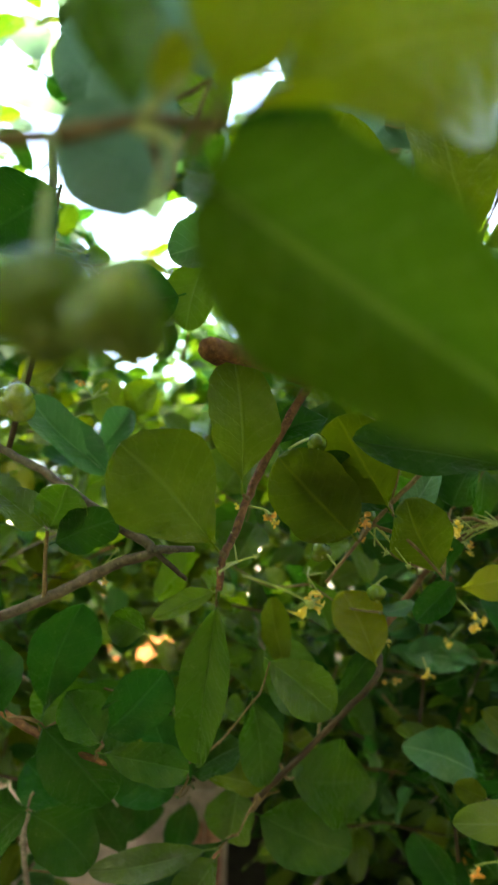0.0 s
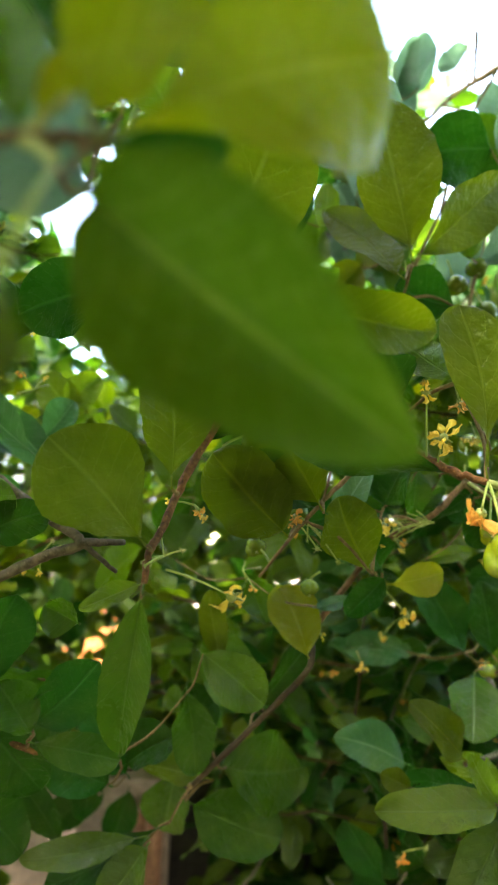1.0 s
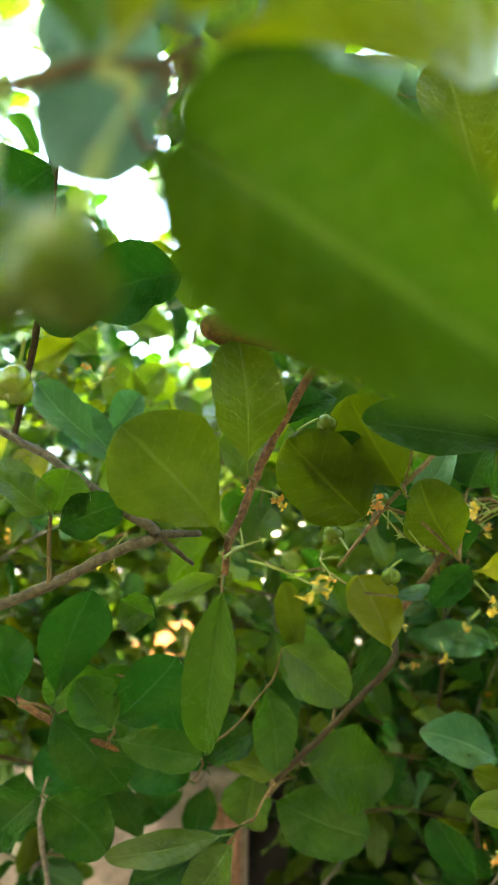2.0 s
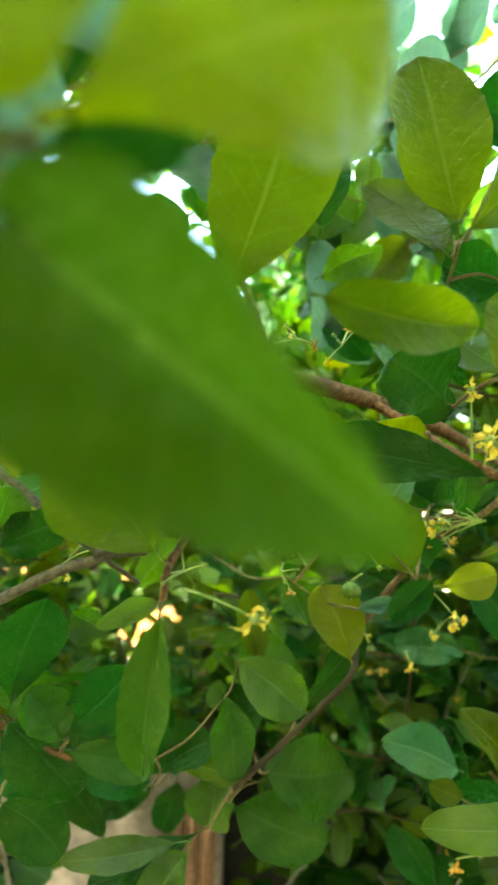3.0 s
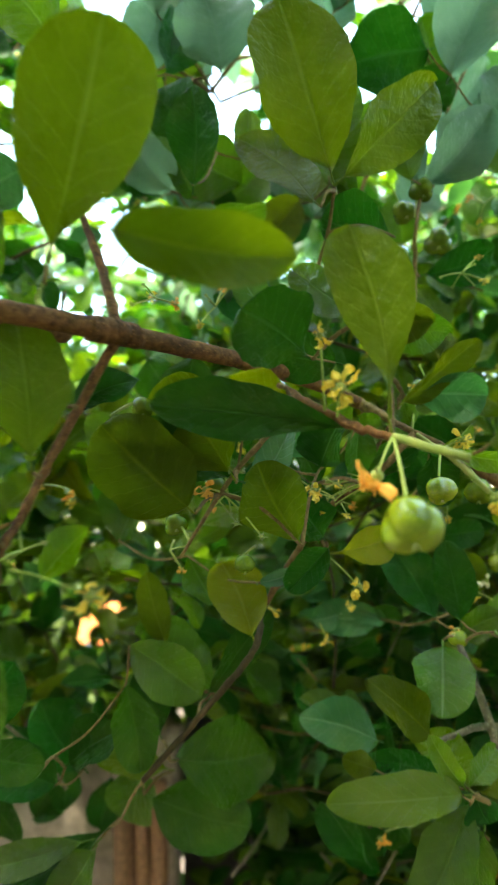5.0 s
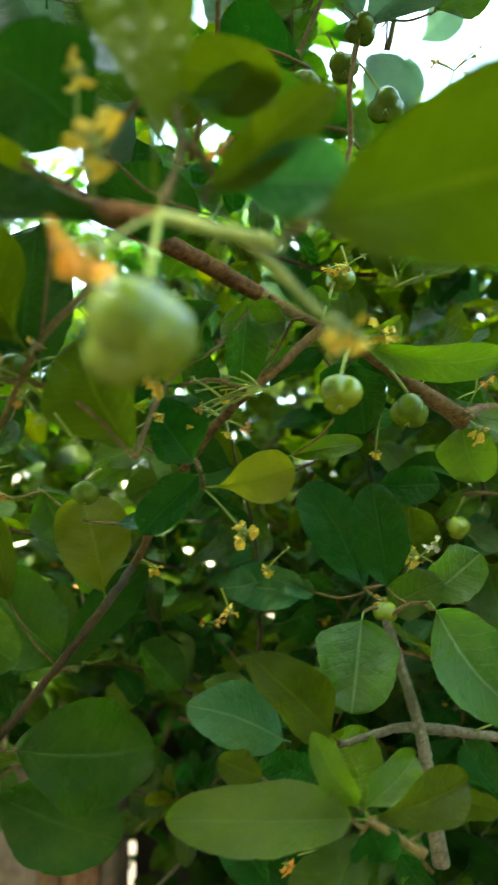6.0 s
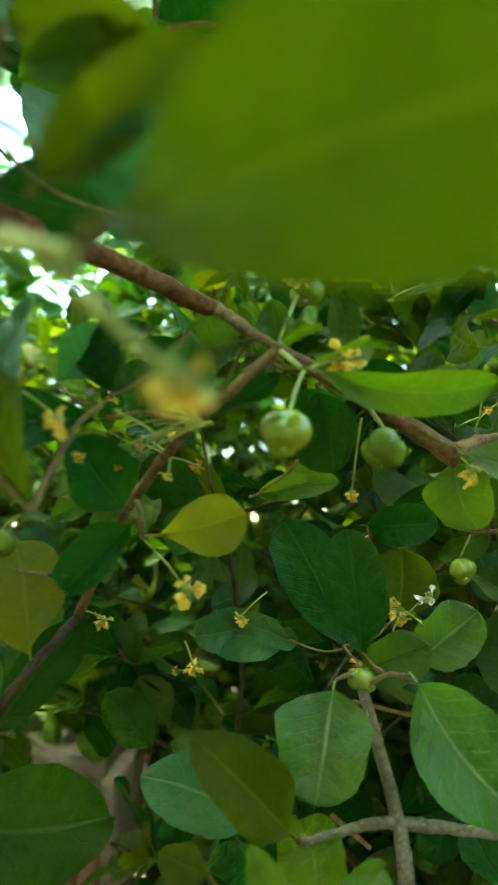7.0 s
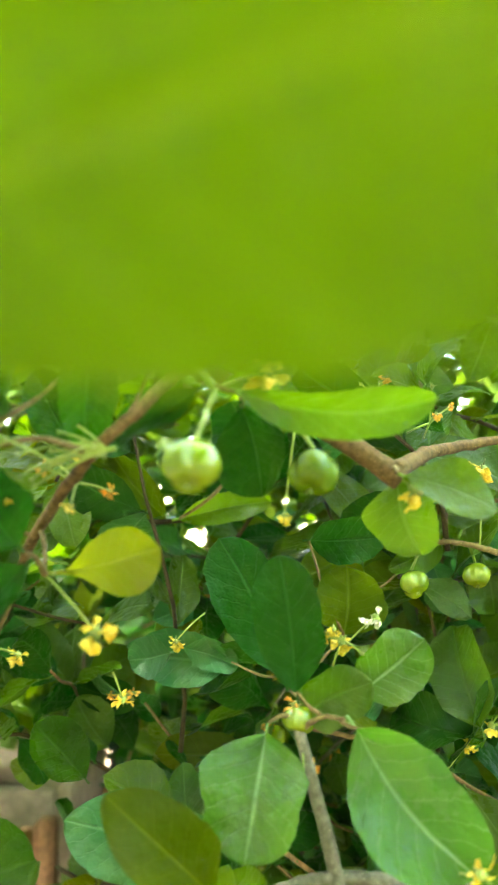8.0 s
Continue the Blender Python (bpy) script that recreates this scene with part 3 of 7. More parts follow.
leaf(upper_twig, (0.2311, 0.5412, 1.7285), (0.2172, 0.5395, 1.7778), 0.0309, (-0.12, -0.99, -0.07), leaf_haze, 0.36, 0.05, 0.58)
leaf(upper_twig, (0.2359, 0.5741, 1.6743), (0.2947, 0.5662, 1.6926), 0.0331, (-0.01, -0.93, -0.37), leaf_dark, 0.25, 0.12, 0.59)
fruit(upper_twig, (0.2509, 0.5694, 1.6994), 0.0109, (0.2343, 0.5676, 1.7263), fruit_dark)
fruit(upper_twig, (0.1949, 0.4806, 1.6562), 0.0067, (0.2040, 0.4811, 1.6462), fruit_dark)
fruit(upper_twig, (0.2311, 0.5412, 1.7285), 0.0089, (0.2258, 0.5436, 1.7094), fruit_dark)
sky_twig = branch("high shaded twig with haze-tinted leaves against bright sky")
stem(sky_twig, [(0.394, 0.749, 2.122), (0.285, 0.716, 2.023), (0.211, 0.679, 1.940), (0.084, 0.664, 1.874)], 0.003, 0.0015, bark_young)
stem(sky_twig, [(0.292, 0.715, 2.026), (0.305, 0.750, 2.165)], 0.0018, 0.0012, bark_young, "side_stem")
stem(sky_twig, [(0.205, 0.651, 1.922), (0.155, 0.632, 1.944), (0.101, 0.613, 1.963)], 0.0014, 0.0009, bark_young, "side_stem")
stem(sky_twig, [(0.247, 0.673, 1.971), (0.298, 0.643, 1.936), (0.329, 0.605, 1.896)], 0.0014, 0.0009, bark_young, "side_stem")
stem(sky_twig, [(0.084, 0.664, 1.874), (0.026, 0.600, 1.937)], 0.0014, 0.0009, bark_young, "side_stem")
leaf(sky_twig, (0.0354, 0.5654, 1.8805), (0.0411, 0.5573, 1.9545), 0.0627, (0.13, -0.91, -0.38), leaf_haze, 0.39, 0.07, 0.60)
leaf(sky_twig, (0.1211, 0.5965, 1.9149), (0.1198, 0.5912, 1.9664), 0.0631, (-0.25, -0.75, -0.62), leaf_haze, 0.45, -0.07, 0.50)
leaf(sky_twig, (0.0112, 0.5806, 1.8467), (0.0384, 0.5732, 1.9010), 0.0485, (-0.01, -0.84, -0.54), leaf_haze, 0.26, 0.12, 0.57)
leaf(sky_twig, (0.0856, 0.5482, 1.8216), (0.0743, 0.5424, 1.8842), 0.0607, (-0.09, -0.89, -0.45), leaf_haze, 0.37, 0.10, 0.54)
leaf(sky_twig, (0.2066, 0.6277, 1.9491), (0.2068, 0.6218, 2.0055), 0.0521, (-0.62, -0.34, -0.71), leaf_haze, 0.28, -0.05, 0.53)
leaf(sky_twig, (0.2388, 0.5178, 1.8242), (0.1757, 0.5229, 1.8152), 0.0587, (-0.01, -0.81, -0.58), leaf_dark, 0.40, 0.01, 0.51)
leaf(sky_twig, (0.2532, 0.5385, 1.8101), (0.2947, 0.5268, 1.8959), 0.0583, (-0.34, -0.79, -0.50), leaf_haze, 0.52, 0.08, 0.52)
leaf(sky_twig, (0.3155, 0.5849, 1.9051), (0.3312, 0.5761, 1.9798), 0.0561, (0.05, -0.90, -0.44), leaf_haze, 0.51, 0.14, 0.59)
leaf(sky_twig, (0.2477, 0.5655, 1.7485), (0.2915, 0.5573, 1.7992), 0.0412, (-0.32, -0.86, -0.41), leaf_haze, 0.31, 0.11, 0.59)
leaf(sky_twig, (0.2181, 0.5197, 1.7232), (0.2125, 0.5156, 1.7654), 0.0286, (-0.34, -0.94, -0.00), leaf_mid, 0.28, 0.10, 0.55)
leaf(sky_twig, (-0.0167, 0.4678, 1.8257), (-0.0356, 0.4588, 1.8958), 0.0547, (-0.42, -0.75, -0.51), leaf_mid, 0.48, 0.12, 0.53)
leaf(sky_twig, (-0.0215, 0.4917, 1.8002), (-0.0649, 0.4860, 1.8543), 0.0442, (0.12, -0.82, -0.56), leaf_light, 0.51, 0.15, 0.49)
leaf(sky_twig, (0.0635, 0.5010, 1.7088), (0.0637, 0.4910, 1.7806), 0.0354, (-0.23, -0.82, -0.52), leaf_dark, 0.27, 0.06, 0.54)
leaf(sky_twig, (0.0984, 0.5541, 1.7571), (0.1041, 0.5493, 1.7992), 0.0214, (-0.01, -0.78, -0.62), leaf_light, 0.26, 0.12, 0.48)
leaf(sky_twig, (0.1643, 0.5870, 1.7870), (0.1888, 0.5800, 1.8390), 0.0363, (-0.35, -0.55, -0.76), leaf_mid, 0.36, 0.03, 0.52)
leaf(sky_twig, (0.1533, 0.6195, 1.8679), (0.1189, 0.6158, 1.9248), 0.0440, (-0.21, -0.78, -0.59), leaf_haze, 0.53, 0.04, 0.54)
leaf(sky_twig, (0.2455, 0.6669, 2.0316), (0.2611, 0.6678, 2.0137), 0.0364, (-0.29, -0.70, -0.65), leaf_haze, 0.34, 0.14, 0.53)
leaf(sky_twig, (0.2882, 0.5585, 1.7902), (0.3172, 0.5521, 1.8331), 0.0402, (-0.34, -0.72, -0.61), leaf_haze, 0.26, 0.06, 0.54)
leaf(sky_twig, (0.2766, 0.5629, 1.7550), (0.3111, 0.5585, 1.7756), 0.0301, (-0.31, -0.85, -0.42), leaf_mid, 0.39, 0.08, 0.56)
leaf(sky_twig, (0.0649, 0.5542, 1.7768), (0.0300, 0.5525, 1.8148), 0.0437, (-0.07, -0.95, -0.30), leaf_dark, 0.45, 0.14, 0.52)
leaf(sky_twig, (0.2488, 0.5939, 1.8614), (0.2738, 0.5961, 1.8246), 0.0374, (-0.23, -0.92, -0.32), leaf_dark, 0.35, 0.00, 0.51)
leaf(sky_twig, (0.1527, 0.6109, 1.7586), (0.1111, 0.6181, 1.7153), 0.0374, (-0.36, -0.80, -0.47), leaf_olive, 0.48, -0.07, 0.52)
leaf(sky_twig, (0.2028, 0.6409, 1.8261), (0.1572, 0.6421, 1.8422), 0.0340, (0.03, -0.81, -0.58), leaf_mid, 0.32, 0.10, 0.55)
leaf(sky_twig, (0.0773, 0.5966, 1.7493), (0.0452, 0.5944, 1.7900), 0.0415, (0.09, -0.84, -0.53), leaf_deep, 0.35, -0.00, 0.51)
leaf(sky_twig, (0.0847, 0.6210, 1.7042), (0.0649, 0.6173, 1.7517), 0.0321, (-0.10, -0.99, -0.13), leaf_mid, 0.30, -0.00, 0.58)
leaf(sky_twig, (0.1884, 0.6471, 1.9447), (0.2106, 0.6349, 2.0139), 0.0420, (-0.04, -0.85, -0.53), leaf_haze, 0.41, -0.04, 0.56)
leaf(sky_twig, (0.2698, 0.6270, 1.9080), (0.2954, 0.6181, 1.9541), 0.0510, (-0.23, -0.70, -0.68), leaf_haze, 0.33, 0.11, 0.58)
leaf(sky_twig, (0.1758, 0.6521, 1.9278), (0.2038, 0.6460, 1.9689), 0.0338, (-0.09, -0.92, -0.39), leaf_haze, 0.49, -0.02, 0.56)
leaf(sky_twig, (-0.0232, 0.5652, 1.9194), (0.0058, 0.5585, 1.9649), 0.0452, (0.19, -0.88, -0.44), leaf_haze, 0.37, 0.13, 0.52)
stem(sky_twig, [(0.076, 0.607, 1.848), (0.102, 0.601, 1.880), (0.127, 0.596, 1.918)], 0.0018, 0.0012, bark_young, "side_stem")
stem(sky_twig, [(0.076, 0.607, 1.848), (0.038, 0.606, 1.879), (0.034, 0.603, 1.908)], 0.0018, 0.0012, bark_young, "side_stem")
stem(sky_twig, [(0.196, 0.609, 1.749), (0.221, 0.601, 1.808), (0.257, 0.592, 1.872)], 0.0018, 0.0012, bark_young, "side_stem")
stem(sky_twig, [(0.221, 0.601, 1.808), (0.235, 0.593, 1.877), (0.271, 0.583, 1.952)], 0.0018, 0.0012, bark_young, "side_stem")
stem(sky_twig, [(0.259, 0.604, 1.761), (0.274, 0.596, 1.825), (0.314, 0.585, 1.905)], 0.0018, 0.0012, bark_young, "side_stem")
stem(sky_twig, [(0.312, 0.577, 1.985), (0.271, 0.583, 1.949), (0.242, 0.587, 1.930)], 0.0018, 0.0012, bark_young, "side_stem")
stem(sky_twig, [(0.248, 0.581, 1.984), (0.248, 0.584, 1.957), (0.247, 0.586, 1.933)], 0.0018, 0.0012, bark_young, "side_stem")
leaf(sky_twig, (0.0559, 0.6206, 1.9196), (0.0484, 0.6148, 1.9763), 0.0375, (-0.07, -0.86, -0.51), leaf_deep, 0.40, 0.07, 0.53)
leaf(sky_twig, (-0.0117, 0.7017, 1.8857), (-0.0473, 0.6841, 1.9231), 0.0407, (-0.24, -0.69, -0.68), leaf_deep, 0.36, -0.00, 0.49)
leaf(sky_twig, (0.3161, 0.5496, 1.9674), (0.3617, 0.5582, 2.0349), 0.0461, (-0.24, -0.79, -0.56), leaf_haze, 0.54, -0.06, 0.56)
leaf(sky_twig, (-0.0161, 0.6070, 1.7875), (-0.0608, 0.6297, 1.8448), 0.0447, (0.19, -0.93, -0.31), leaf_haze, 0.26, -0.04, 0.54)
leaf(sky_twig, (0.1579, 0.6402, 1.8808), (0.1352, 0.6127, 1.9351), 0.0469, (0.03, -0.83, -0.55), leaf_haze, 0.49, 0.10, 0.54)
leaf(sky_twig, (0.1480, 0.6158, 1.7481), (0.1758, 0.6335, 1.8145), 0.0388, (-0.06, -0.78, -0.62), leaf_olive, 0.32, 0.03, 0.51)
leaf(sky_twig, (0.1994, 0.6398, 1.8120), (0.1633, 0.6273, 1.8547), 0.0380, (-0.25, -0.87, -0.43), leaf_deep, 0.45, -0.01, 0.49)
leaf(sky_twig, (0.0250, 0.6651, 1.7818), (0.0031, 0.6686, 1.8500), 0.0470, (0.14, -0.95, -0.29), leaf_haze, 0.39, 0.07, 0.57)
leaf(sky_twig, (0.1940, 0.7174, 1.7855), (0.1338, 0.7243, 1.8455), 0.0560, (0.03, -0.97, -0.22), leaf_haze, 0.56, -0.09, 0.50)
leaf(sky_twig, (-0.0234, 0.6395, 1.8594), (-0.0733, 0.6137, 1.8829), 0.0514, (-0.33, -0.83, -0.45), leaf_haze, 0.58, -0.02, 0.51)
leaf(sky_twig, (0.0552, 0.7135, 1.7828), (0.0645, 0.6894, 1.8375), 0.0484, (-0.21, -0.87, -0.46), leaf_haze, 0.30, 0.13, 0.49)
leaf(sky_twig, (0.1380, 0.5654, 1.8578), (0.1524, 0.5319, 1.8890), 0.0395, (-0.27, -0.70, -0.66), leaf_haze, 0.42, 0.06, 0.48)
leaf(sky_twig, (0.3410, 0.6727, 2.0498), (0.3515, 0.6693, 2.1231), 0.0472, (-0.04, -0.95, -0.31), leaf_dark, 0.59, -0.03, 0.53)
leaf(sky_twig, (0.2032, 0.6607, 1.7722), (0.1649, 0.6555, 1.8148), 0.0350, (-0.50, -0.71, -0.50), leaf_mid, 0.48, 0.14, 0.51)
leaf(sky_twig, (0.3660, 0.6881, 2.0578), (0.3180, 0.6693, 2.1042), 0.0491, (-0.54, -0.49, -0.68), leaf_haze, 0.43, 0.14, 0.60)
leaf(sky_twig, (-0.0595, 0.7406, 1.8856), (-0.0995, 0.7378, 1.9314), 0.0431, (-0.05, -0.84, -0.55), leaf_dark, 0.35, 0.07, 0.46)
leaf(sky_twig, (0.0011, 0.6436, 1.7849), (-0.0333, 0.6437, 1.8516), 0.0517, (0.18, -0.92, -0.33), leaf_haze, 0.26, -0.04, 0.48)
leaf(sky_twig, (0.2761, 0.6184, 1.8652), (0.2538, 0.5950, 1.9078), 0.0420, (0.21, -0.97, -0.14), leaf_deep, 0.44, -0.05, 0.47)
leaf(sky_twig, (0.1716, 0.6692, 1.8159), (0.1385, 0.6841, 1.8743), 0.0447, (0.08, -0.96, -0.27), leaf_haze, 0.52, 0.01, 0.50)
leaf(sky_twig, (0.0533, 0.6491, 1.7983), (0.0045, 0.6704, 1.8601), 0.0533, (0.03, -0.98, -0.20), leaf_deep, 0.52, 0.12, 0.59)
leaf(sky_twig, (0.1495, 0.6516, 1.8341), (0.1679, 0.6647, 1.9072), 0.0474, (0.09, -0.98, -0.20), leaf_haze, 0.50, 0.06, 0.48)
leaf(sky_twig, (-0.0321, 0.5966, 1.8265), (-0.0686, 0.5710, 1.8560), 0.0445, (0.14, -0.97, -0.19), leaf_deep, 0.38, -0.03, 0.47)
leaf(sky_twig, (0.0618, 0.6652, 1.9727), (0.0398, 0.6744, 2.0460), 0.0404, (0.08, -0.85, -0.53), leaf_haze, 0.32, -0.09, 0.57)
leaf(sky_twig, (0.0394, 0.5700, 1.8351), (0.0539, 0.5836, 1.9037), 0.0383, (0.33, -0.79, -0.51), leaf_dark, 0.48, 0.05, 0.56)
leaf(sky_twig, (0.1695, 0.5875, 1.7513), (0.1862, 0.5881, 1.8156), 0.0430, (-0.01, -0.93, -0.38), leaf_mid, 0.41, 0.07, 0.47)
leaf(sky_twig, (0.0013, 0.7073, 1.8403), (-0.0594, 0.7256, 1.9081), 0.0515, (0.15, -0.88, -0.44), leaf_mid, 0.29, 0.07, 0.50)
leaf(sky_twig, (0.0593, 0.6959, 1.8150), (0.0183, 0.7186, 1.8850), 0.0479, (-0.29, -0.70, -0.66), leaf_dark, 0.48, 0.11, 0.52)
leaf(sky_twig, (0.0454, 0.5891, 1.8042), (0.0011, 0.5994, 1.8444), 0.0424, (-0.60, -0.76, -0.26), leaf_haze, 0.58, 0.01, 0.49)
leaf(sky_twig, (0.0636, 0.5910, 1.8944), (0.0366, 0.6108, 1.9773), 0.0448, (-0.21, -0.89, -0.41), leaf_haze, 0.35, -0.01, 0.47)
leaf(sky_twig, (0.3478, 0.6964, 2.0788), (0.3837, 0.6668, 2.1274), 0.0536, (0.33, -0.94, 0.05), leaf_haze, 0.56, 0.09, 0.46)
leaf(sky_twig, (-0.0448, 0.6706, 1.8647), (-0.0605, 0.6730, 1.9273), 0.0380, (0.24, -0.76, -0.60), leaf_deep, 0.49, -0.03, 0.49)
leaf(sky_twig, (0.3310, 0.6167, 2.0228), (0.2793, 0.5886, 2.0399), 0.0356, (-0.19, -0.84, -0.51), leaf_haze, 0.39, -0.05, 0.59)
leaf(sky_twig, (0.3507, 0.6618, 2.0059), (0.3582, 0.6758, 2.0988), 0.0453, (-0.17, -0.95, -0.26), leaf_dark, 0.46, 0.06, 0.49)
leaf(sky_twig, (-0.0012, 0.6681, 1.8341), (-0.0487, 0.6791, 1.8980), 0.0496, (-0.45, -0.88, 0.11), leaf_mid, 0.53, -0.03, 0.52)
leaf(sky_twig, (0.0211, 0.6280, 1.7897), (-0.0134, 0.6317, 1.8388), 0.0379, (-0.00, -0.82, -0.57), leaf_dark, 0.58, 0.11, 0.50)
leaf(sky_twig, (0.3485, 0.6422, 1.9682), (0.3711, 0.6446, 2.0356), 0.0455, (-0.23, -0.96, -0.18), leaf_haze, 0.33, 0.01, 0.55)
leaf(sky_twig, (-0.0666, 0.7439, 1.9315), (-0.1138, 0.7165, 1.9545), 0.0514, (-0.14, -0.92, -0.36), leaf_deep, 0.51, -0.01, 0.49)
leaf(sky_twig, (-0.0010, 0.7246, 1.8131), (0.0184, 0.6952, 1.8776), 0.0503, (0.02, -0.87, -0.49), leaf_deep, 0.44, 0.09, 0.59)
leaf(sky_twig, (0.0292, 0.6321, 1.9504), (0.0448, 0.5997, 1.9844), 0.0342, (0.07, -0.80, -0.59), leaf_deep, 0.34, 0.09, 0.59)
leaf(sky_twig, (0.2926, 0.5559, 1.9656), (0.3124, 0.5452, 2.0067), 0.0374, (-0.48, -0.63, -0.61), leaf_haze, 0.41, 0.04, 0.57)
leaf(sky_twig, (0.0395, 0.6465, 2.0191), (0.0462, 0.6404, 2.0741), 0.0410, (0.14, -0.03, -0.99), leaf_haze, 0.54, 0.02, 0.59)
leaf(sky_twig, (0.0448, 0.6025, 1.7551), (0.0106, 0.5882, 1.7982), 0.0428, (-0.29, -0.95, 0.12), leaf_haze, 0.53, 0.08, 0.53)
leaf(sky_twig, (-0.0459, 0.7099, 1.8764), (-0.0101, 0.6942, 1.9326), 0.0472, (0.42, -0.88, -0.21), leaf_deep, 0.38, 0.10, 0.54)
leaf(sky_twig, (0.0273, 0.7085, 1.7996), (-0.0163, 0.6862, 1.8422), 0.0427, (-0.18, -0.96, -0.23), leaf_dark, 0.51, 0.07, 0.60)
leaf(sky_twig, (-0.0348, 0.6411, 1.8105), (-0.0189, 0.6288, 1.8580), 0.0343, (0.15, -0.74, -0.66), leaf_mid, 0.34, 0.09, 0.50)
leaf(sky_twig, (0.3321, 0.6296, 1.9465), (0.3403, 0.6077, 2.0050), 0.0512, (-0.53, -0.65, -0.54), leaf_haze, 0.33, -0.00, 0.47)
flowering_twig = branch("brown flowering twig with one bright yellowing leaf")
stem(flowering_twig, [(0.018, 0.568, 1.307), (0.073, 0.537, 1.372), (0.098, 0.526, 1.404), (0.105, 0.573, 1.421)], 0.0022, 0.0024, bark_dark, "lower_stem")
stem(flowering_twig, [(0.105, 0.573, 1.421), (0.137, 0.538, 1.477), (0.161, 0.518, 1.505), (0.178, 0.495, 1.517), (0.205, 0.500, 1.543)], 0.0024, 0.0023, bark_tan)
leaf(flowering_twig, (0.1476, 0.5211, 1.4649), (0.1934, 0.5138, 1.4763), 0.0275, (-0.10, -0.97, -0.22), leaf_ripe, 0.25, -0.00, 0.66)
leaf(flowering_twig, (-0.0230, 0.6297, 1.5371), (-0.0002, 0.6233, 1.5750), 0.0502, (-0.18, -0.98, 0.01), leaf_mid, 0.47, 0.13, 0.54)
leaf(flowering_twig, (-0.0083, 0.6284, 1.4705), (0.0103, 0.6315, 1.5131), 0.0498, (-0.52, -0.86, 0.02), leaf_deep, 0.53, 0.07, 0.54)
leaf(flowering_twig, (0.0079, 0.6588, 1.5355), (-0.0224, 0.6659, 1.4957), 0.0447, (0.07, -0.98, -0.19), leaf_deep, 0.41, 0.05, 0.54)
leaf(flowering_twig, (0.1008, 0.5358, 1.4453), (0.1279, 0.5384, 1.4537), 0.0110, (-0.35, -0.92, 0.14), leaf_shine, 0.30, 0.10, 0.50)
flower(flowering_twig, (0.1682, 0.5199, 1.4432), 0.0157, (0.1476, 0.5211, 1.4649), petal_yellow)
leaf(flowering_twig, (0.1391, 0.4871, 1.5119), (0.0772, 0.5033, 1.5049), 0.0246, (-0.25, -0.97, -0.01), leaf_dark, 0.55, 0.13, 0.57)
leaf(flowering_twig, (0.1454, 0.5035, 1.4748), (0.1259, 0.4904, 1.5042), 0.0281, (0.46, -0.88, -0.09), leaf_dark, 0.50, 0.12, 0.51)
leaf(flowering_twig, (0.1488, 0.5023, 1.4726), (0.1200, 0.5041, 1.4428), 0.0220, (-0.19, -0.97, 0.13), leaf_dark, 0.52, -0.03, 0.53)
leaf(flowering_twig, (0.0987, 0.5299, 1.4069), (0.0778, 0.5538, 1.4608), 0.0400, (0.01, -0.91, 0.41), leaf_yellow, 0.25, 0.13, 0.57)
leaf(flowering_twig, (0.0626, 0.5696, 1.3614), (0.1130, 0.5658, 1.4215), 0.0257, (0.23, -0.94, -0.26), leaf_dark, 0.33, 0.18, 0.56)
leaf(flowering_twig, (0.0369, 0.5671, 1.3203), (0.1146, 0.6298, 1.3044), 0.0625, (0.64, -0.75, 0.18), leaf_deep, 0.15, 0.07, 0.50)
leaf(flowering_twig, (0.0126, 0.6111, 1.2812), (0.0927, 0.6231, 1.2471), 0.0524, (0.26, -0.92, 0.28), leaf_deep, 0.20, -0.12, 0.52)
leaf(flowering_twig, (0.0724, 0.5849, 1.3594), (0.0187, 0.5768, 1.4146), 0.0471, (0.24, -0.97, 0.09), leaf_mid, 0.45, -0.04, 0.56)
leaf(flowering_twig, (0.0280, 0.6045, 1.3228), (0.0127, 0.5969, 1.3762), 0.0318, (0.03, -0.99, -0.13), leaf_dark, 0.57, 0.09, 0.59)
leaf(flowering_twig, (0.0363, 0.6185, 1.2951), (-0.0242, 0.6163, 1.3091), 0.0293, (0.19, -0.69, 0.70), leaf_olive, 0.36, 0.09, 0.58)
leaf(flowering_twig, (0.1983, 0.6022, 1.3156), (0.1349, 0.6007, 1.3375), 0.0403, (0.19, -0.86, 0.48), leaf_teal, 0.20, 0.15, 0.45)
leaf(flowering_twig, (0.0018, 0.5648, 1.2808), (-0.0981, 0.5904, 1.2244), 0.0339, (-0.45, -0.78, 0.44), leaf_dark, 0.36, 0.15, 0.60)
leaf(flowering_twig, (-0.0120, 0.5716, 1.2683), (-0.0570, 0.5774, 1.2260), 0.0349, (-0.41, -0.86, 0.31), leaf_mid, 0.51, 0.19, 0.61)
leaf(flowering_twig, (0.2099, 0.4995, 1.5349), (0.1798, 0.4997, 1.5151), 0.0120, (-0.19, -0.94, 0.28), leaf_dark, 0.43, 0.05, 0.48)
flower(flowering_twig, (0.1459, 0.4931, 1.5098), 0.0045, (0.1751, 0.4990, 1.5144), calyx_green)
flower(flowering_twig, (0.1505, 0.4943, 1.5009), 0.0045, (0.1751, 0.4990, 1.5144), calyx_green)
flower(flowering_twig, (0.1606, 0.4943, 1.5067), 0.0045, (0.1751, 0.4990, 1.5144), calyx_green)
stem(flowering_twig, [(0.180, 0.495, 1.512), (0.169, 0.495, 1.511)], 0.0009, 0.0007, stalk_green, "spur")
flower(flowering_twig, (0.1501, 0.4939, 1.5146), 0.0037, (0.1769, 0.4948, 1.5112), calyx_green)
